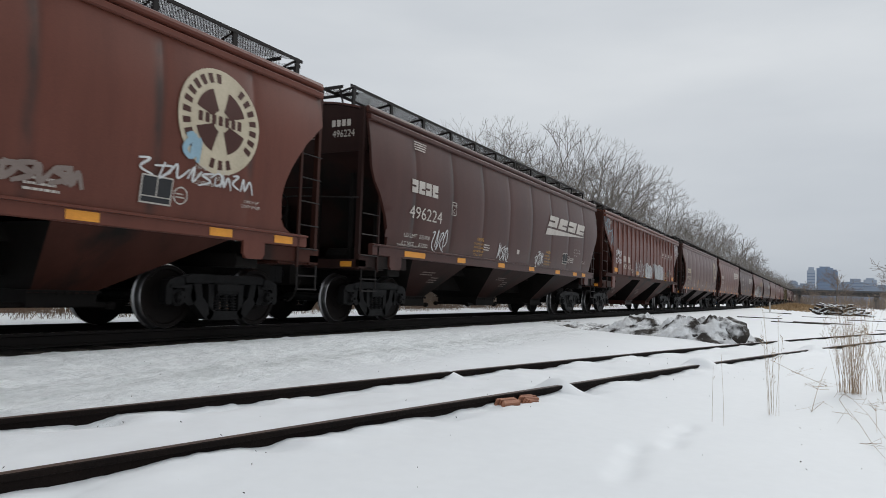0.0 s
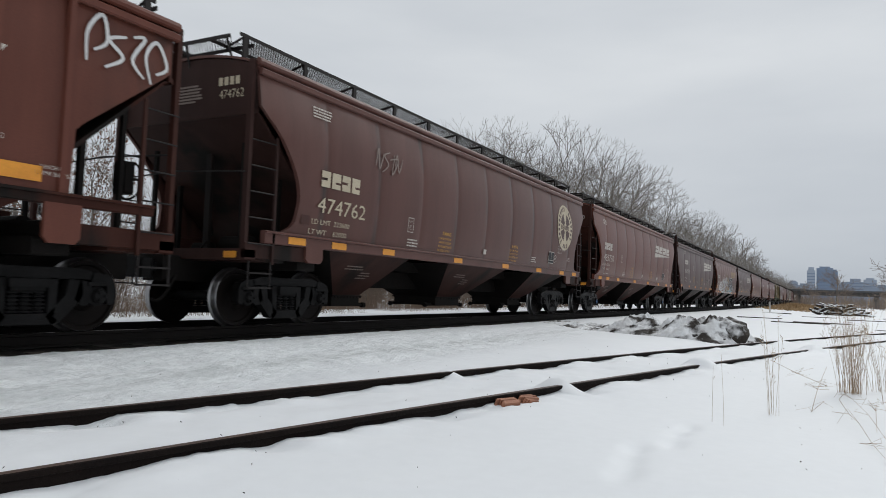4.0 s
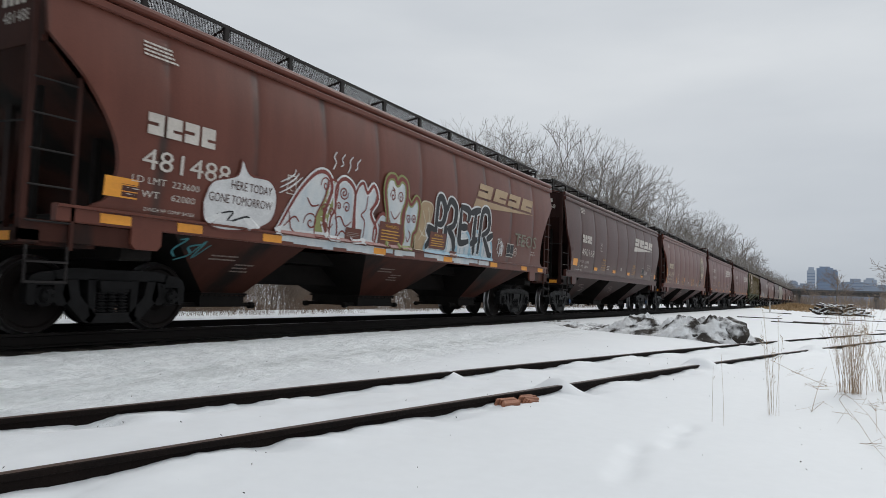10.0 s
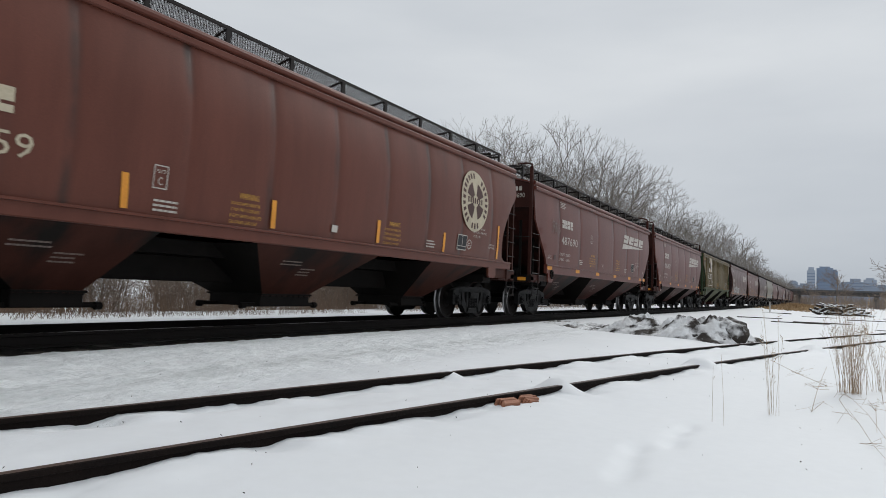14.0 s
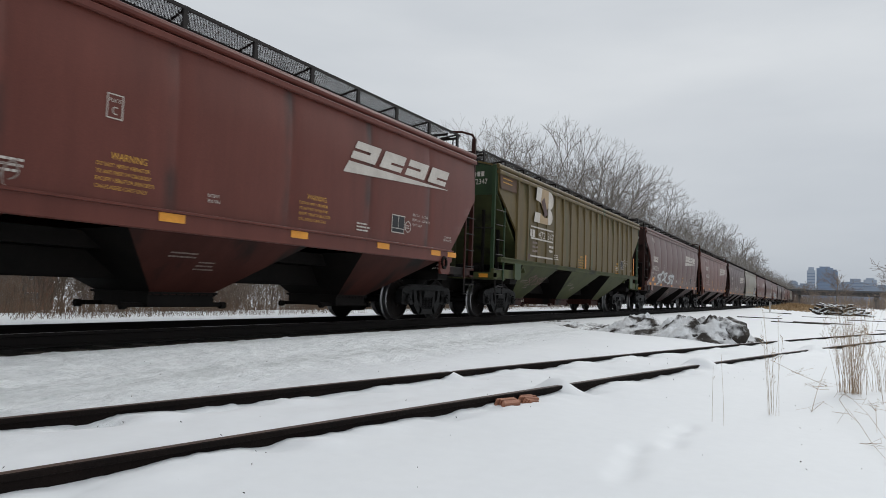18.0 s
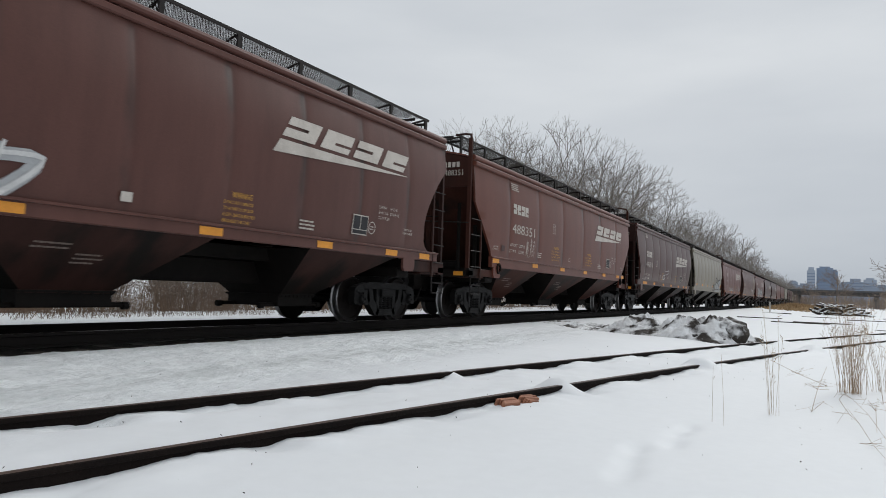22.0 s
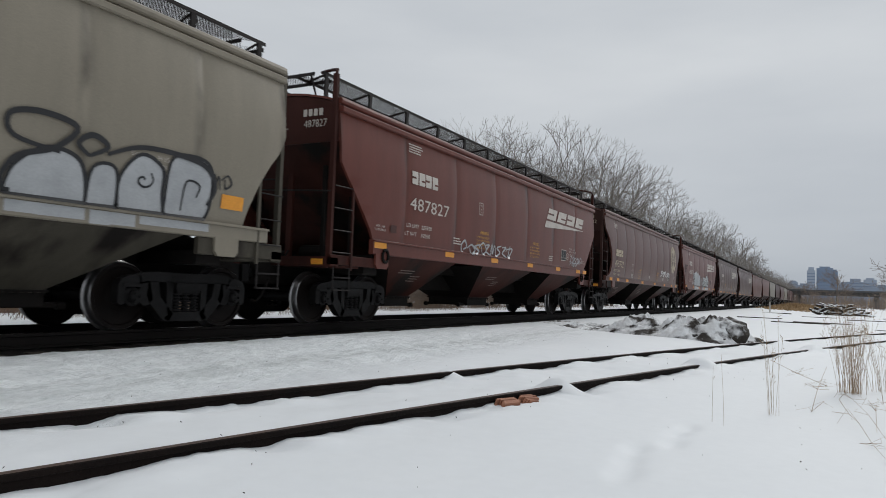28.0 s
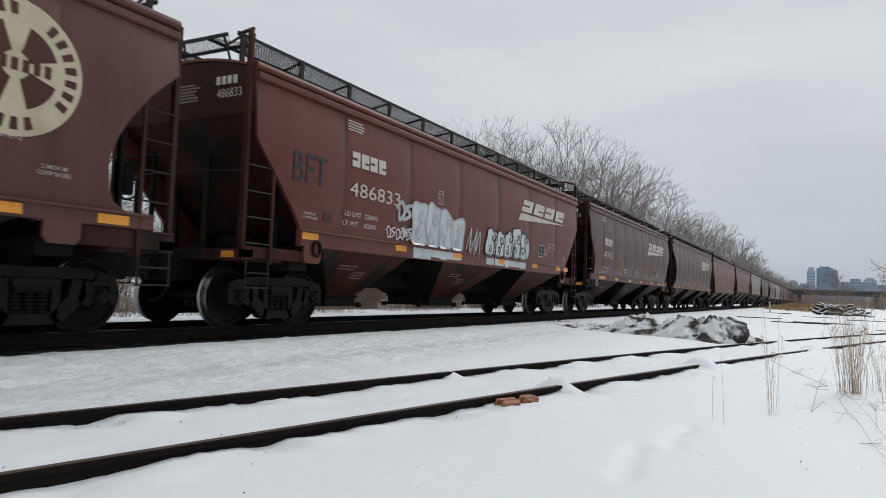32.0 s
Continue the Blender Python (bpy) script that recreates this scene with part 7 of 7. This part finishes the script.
def build_yard():
    """What lies about in the snowy yard."""
    rnd = random.Random(31)
    tie = Shape().box(-1.25, 1.25, -0.11, 0.11, 0, 0.17, 0.012).mesh("old_tie", TIE)
    cap = Shape().box(-1.2, 1.2, -0.115, 0.115, 0.165, 0.235, 0.03).mesh("snow_cap", SNOW)
    for k in range(52):
        a, r = rnd.uniform(0, 6.28), rnd.random() ** 0.5
        x, y = 82 + r * 1.9 * math.cos(a), -10.6 + r * 2.1 * math.sin(a)
        z = ground_z(x, y) + max(0.0, 1.15 * (1 - r)) * rnd.uniform(0.7, 1.0)
        t = thing("old_tie", "discarded railway tie dusted with snow on a heap", "railway tie", "heap of discarded ties", at=(x, y, z))
        t.rotation_euler = (rnd.uniform(-0.3, 0.3), rnd.uniform(-0.35, 0.35), rnd.uniform(0, 6.28))
        part("timber", tie, t)
        if rnd.random() < 0.92:
            part("snow_cap", cap, t)
    for x, y, a in ((46.5, -6.7, 1.5), (45.0, -5.9, 1.3), (48, -7.4, 1.6), (39, -9.1, 1.45), (37.5, -8.2, 1.5), (33, -12.2, 1.4), (64, -9, 1.5), (70, -15, 1.5), (74, -17.5, 1.4), (90, -17, 1.5), (58, -12, 1.45), (72, -5.5, 1.4)):
        t = thing("old_tie", "discarded railway tie lying in the snow", "railway tie", "strayed ties", at=(x, y, ground_z(x, y) - 0.125))
        t.rotation_euler = (0, 0, a)
        part("timber", tie, t)
    s = Shape()
    for k in range(2600):
        x, y = 106 + rnd.gauss(0, 2.6), -6.6 + rnd.gauss(0, 1.7)
        h = max(0.0, 0.75 * (1 - ((x - 106) / 6.5) ** 2 - ((y + 6.6) / 4.0) ** 2))
        z = ground_z(x, y) + h * rnd.uniform(0.2, 1.0)
        s.add([(x, y - 0.12, z), (x + 0.05, y + 0.12, z + 0.05), (x + rnd.uniform(-0.3, 0.3), y + rnd.uniform(-0.2, 0.2), z + rnd.uniform(0.15, 0.45))], [(0, 1, 2)])
    thing("dead_grass_patch", "patch of tan dead grass poking through the snow", "grass", kind="stuff", mesh=raw(s, "dead_grass", mat("tan_dead_grass", (0.42, 0.30, 0.17), (0.30, 0.20, 0.11), 0.9, 1.0, bump=0.0)))
    stake = thing("marker_stake", "short pale leaning marker stake beside the track", "stake", at=(78, -4.6, ground_z(78, -4.6)))
    stake.rotation_euler = (0.0, -0.2, 0.0)
    part("post", Shape().box(-0.06, 0.06, -0.06, 0.06, -0.1, 1.0, 0.01).mesh("post", mat("pale_stake", (0.55, 0.52, 0.48), None, 0.8, 3.0)), stake)

    def splinters(ln, seed, owner):
        r2 = random.Random(seed)
        for k in range(6):
            y, a, b, t = -0.05 + 0.020 * k, r2.uniform(0, 0.06), ln - r2.uniform(0, 0.08), r2.uniform(-0.02, 0.012)
            ring = [(a, -0.06), (b - 0.02, -0.06), (b, -0.02), (b - r2.uniform(0.0, 0.05), t), (a + r2.uniform(0.0, 0.04), t + 0.008)]
            part("splinter", Shape().prism(ring, y, y + 0.019, "y").mesh("splinter", SPLINTER), owner)

    # split tie end against the near siding rail
    for x, ln, sd in ((6.05, 0.36, 1), (6.42, 0.32, 2)):
        w = thing("split_tie_piece", "splintered orange-brown piece of tie beside the siding rail", "wood piece", "split tie pieces", at=(x, siding_y(x) - 1.53 - 0.13, -0.345))
        w.rotation_euler = (0.3, 0.02, math.atan(-0.185 - 0.0046 * x))
        splinters(ln, sd, w)


build_yard()


def weed(x, y, stems, height, spread, seed, label, bend=0.10, heads=0.5):
    """A clump of dry stems, each a part, some with a drooping seed head."""
    rnd = random.Random(seed)
    clump = thing("dry_weed", label, "weed", "dry weeds in the snow", at=(x, y, ground_z(x, y) - 0.02))
    for k in range(stems):
        h = height * rnd.uniform(0.55, 1.0)
        a, r = rnd.uniform(0, 6.28), spread * rnd.random() ** 0.7
        bx, by = r * math.cos(a) * 0.55, r * math.sin(a) * 0.55
        lx, ly = math.cos(a) * r * 0.45 + rnd.uniform(-bend, bend) * h, math.sin(a) * r * 0.45 + rnd.uniform(-bend, bend) * h
        path = [(bx + lx * t ** 1.5, by + ly * t ** 1.5, h * t) for t in (0, 0.25, 0.5, 0.75, 1.0)]
        s = Shape().tube(path, 0.0015, 4, 0.0008, caps=False)
        if rnd.random() < heads:
            px, py, pz = path[-1]
            for j in range(4):
                s.tube([(px, py, pz - 0.03 * j), (px + rnd.uniform(-0.05, 0.05), py + rnd.uniform(-0.05, 0.05), pz - 0.03 * j + rnd.uniform(-0.02, 0.06))], 0.0035, 3, 0.001, caps=False)
        for _ in range(rnd.choice((0, 1, 1, 2))):
            t = rnd.uniform(0.2, 0.9)
            qx, qy, qz = bx + lx * t ** 1.5, by + ly * t ** 1.5, h * t
            ox = rnd.uniform(-0.12, 0.12)
            s.tube([(qx, qy, qz), (qx + ox * 0.6, qy - 0.02, qz + 0.04), (qx + ox, qy - 0.03, qz + rnd.uniform(-0.03, 0.08))], 0.0016, 3, 0.0007, caps=False)
        part("stem", raw(s, "stem", STRAW), clump)


weed(6.95, -8.14, 1, 0.70, 0.05, 11, "single dry stem standing in the snow", 0.10)
weed(6.78, -8.24, 1, 0.78, 0.06, 5, "single dry stem with curled leaves in the snow", 0.22)
weed(7.80, -8.60, 10, 1.12, 0.13, 2, "thin clump of dry grass stems in the snow", 0.13)
weed(10.2, -9.38, 90, 1.25, 0.30, 3, "dense clump of tall dry grass in the snow", 0.17)
weed(10.75, -9.75, 24, 1.0, 0.40, 4, "thin clump of tall dry grass in the snow", 0.16)
weed(9.3, -9.78, 10, 0.9, 0.35, 6, "thin clump of dry grass stems in the snow", 0.2)


def fallen(points, seed, label):
    s = Shape().tube([(x, y, ground_z(x, y) + h) for x, y, h in points], 0.0028, 4, 0.0014, caps=False)
    rnd = random.Random(seed)
    for k in range(7):
        x, y, h = points[rnd.randrange(len(points) - 1)]
        z = ground_z(x, y) + h
        s.tube([(x, y, z), (x + rnd.uniform(-0.1, 0.2), y + rnd.uniform(-0.15, 0.15), z + rnd.uniform(-0.02, 0.12)), (x + rnd.uniform(-0.1, 0.3), y + rnd.uniform(-0.2, 0.2), z + rnd.uniform(-0.05, 0.08))], 0.0018, 3, 0.0008, caps=False)
    part("stem", raw(s, "stem", STRAW), thing("fallen_stalk", label, "stalk", "fallen stalks"))


fallen([(9.8, -9.3, 0.02), (8.8, -9.33, 0.10), (7.6, -9.42, 0.12), (6.6, -9.50, 0.05)], 1, "bent dry stalk lying over the snow")
fallen([(9.0, -9.55, 0.02), (8.0, -9.50, 0.10), (7.2, -9.46, 0.03)], 2, "bent dry stalk lying over the snow")
fallen([(8.5, -9.20, 0.12), (7.9, -9.27, 0.07), (7.2, -9.33, 0.09), (6.6, -9.39, 0.03), (5.9, -9.45, 0.03)], 5, "branched dark stalk lying on the snow")
fallen([(8.2, -8.95, 0.01), (8.9, -9.0, 0.16), (9.8, -9.1, 0.34)], 3, "leaning dry stalk in the snow")
fallen([(9.6, -9.1, 0.12), (9.0, -8.8, 0.30), (8.4, -8.55, 0.48)], 4, "leaning dry stalk in the snow")


def build_litter():
    rnd = random.Random(77)
    s = Shape()
    for k in range(150):
        x, y = rnd.uniform(2, 14), rnd.uniform(-9.6, -2)
        z = ground_z(x, y) + 0.006
        a, r = rnd.uniform(0, 6.28), rnd.uniform(0.005, 0.016)
        s.add([(x, y, z), (x + r * math.cos(a), y + r * math.sin(a), z + 0.012), (x - r * 0.4 * math.sin(a), y + r * 0.4 * math.cos(a), z + 0.01)], [(0, 1, 2)])
    thing("leaf_litter", "scattered dead leaf bits on the snow", "litter", kind="stuff", mesh=raw(s, "leaf_litter", DIRT))


build_litter()


def build_lowland():
    """Brick building, parked car and waste container down behind the scrub."""
    brick = mat("red_brick_wall", (0.26, 0.125, 0.085), (0.19, 0.09, 0.065), 0.85, 1.2, (1, 1, 4), fine=8, bump=0.1)
    glass = mat("dark_window_glass", (0.10, 0.115, 0.13), (0.07, 0.08, 0.095), 0.15, 0.5, bump=0.0)
    trim = mat("pale_window_frame", (0.55, 0.55, 0.53), None, 0.6, 2.0, bump=0.0)
    x0, y0 = 28.5, 78.0
    b = thing("brick_building", "low red brick building with paired windows beyond the scrub", "building", at=(0, 0, ground_z(50, y0)))
    wall = Shape()
    xs = [x0 + 3.6 * k for k in range(8)]
    for k, x in enumerate(xs):
        wall.box(x, x + 1.8, y0, y0 + 0.35, 0, 6.2)
        if k < len(xs) - 1:
            for z0, z1 in ((0, 1.0), (2.4, 4.0), (5.3, 6.2)):
                wall.box(x + 1.8, x + 3.6, y0, y0 + 0.35, z0, z1)
    end = xs[-1] + 1.8
    wall.box(x0, x0 + 0.35, y0 + 0.35, y0 + 12, 0, 6.2).box(end - 0.35, end, y0 + 0.35, y0 + 12, 0, 6.2).box(x0, end, y0 + 12, y0 + 12.35, 0, 6.2)
    part("wall", wall.mesh("wall", brick), b)
    part("roof", Shape().box(x0 - 0.2, end + 0.2, y0 - 0.2, y0 + 12.5, 6.2, 6.5).mesh("roof", SNOW), b, "snow-covered flat roof")
    for k in range(len(xs) - 1):
        for z0, z1 in ((1.0, 2.4), (4.0, 5.3)):
            w = part("window", Shape().box(xs[k] + 1.8, xs[k] + 3.6, y0 + 0.10, y0 + 0.14, z0, z1).mesh("pane", glass), b)
            f = Shape()
            for a0, a1, c0, c1 in ((1.8, 1.88, z0, z1), (3.52, 3.6, z0, z1), (2.66, 2.74, z0, z1), (1.88, 3.52, z0, z0 + 0.08), (1.88, 3.52, z1 - 0.08, z1)):
                f.box(xs[k] + a0, xs[k] + a1, y0 + 0.03, y0 + 0.10, c0, c1)
            part("frame", f.mesh("frame", trim), w)
    gx, gy = 29.6, 42.0
    c = thing("waste_container", "green steel waste container standing in the snow", "container", at=(gx, gy, ground_z(gx, gy)))
    c.rotation_euler = (0, 0, 0.3)
    green = mat("green_container_paint", (0.04, 0.20, 0.06), (0.03, 0.14, 0.045), 0.5, 1.5)
    part("body", Shape().prism([(-2.0, 0.0), (2.0, 0.0), (2.4, 1.5), (-2.4, 1.5)], -0.95, 0.95, "y").mesh("body", green), c)
    rib = Shape().box(-0.05, 0.05, -1.0, -0.95, 0.1, 1.5).mesh("rib", green)
    for k in range(5):
        part("rib", rib, c, at=(-1.8 + 0.9 * k, 0, 0))
    part("rim", Shape().box(-2.45, 2.45, -1.02, 1.02, 1.5, 1.58, 0.02).mesh("rim", green), c)
    px, py = 36.5, 46.0
    car = thing("parked_car", "silver-grey parked car in the snow beyond the scrub", "car", at=(px, py, ground_z(px, py)))
    car.rotation_euler = (0, 0, 0.25)
    silver = mat("silver_car_paint", (0.30, 0.31, 0.32), (0.26, 0.27, 0.28), 0.3, 1.0, metal=0.5, bump=0.0)
    part("body", Shape().prism([(-2.2, 0.35), (2.2, 0.35), (2.25, 0.75), (2.05, 0.95), (1.05, 1.02), (0.5, 1.5), (-1.5, 1.55), (-2.1, 1.02), (-2.25, 0.8)], -0.88, 0.88, "y").mesh("body", silver), car)
    part("side_window", Shape().prism([(-1.4, 1.05), (0.85, 1.05), (0.42, 1.43), (-1.35, 1.47)], -0.895, -0.88, "y").mesh("side_window", glass), car)
    tyre = Shape().lathe([(-0.1, 0.2), (-0.1, 0.34), (0.1, 0.34), (0.1, 0.2)], (0, 0, 0), "y", 16).mesh("wheel", BLACK)
    for x in (-1.4, 1.4):
        for y in (-0.82, 0.82):
            part("wheel", tyre, car, at=(x, y, 0.34))


build_lowland()


# ---- movement ----
def motions():
    """The train rolls past at a steady pace; the wheels turn with it."""
    step = math.degrees(SPEED / 15.0 / 0.457)
    for car, sets, x, near in TRAIN:
        walk(car, [(4.0 * k, pose(x - SPEED * 4.0 * k, 0, 0)) for k in range(9)])
        if near:
            for w in sets:
                a, b, c = w.location
                walk(w, [(k / 15.0, pose(a, b, c, 0, -step * k, 0)) for k in range(481)])


motions()
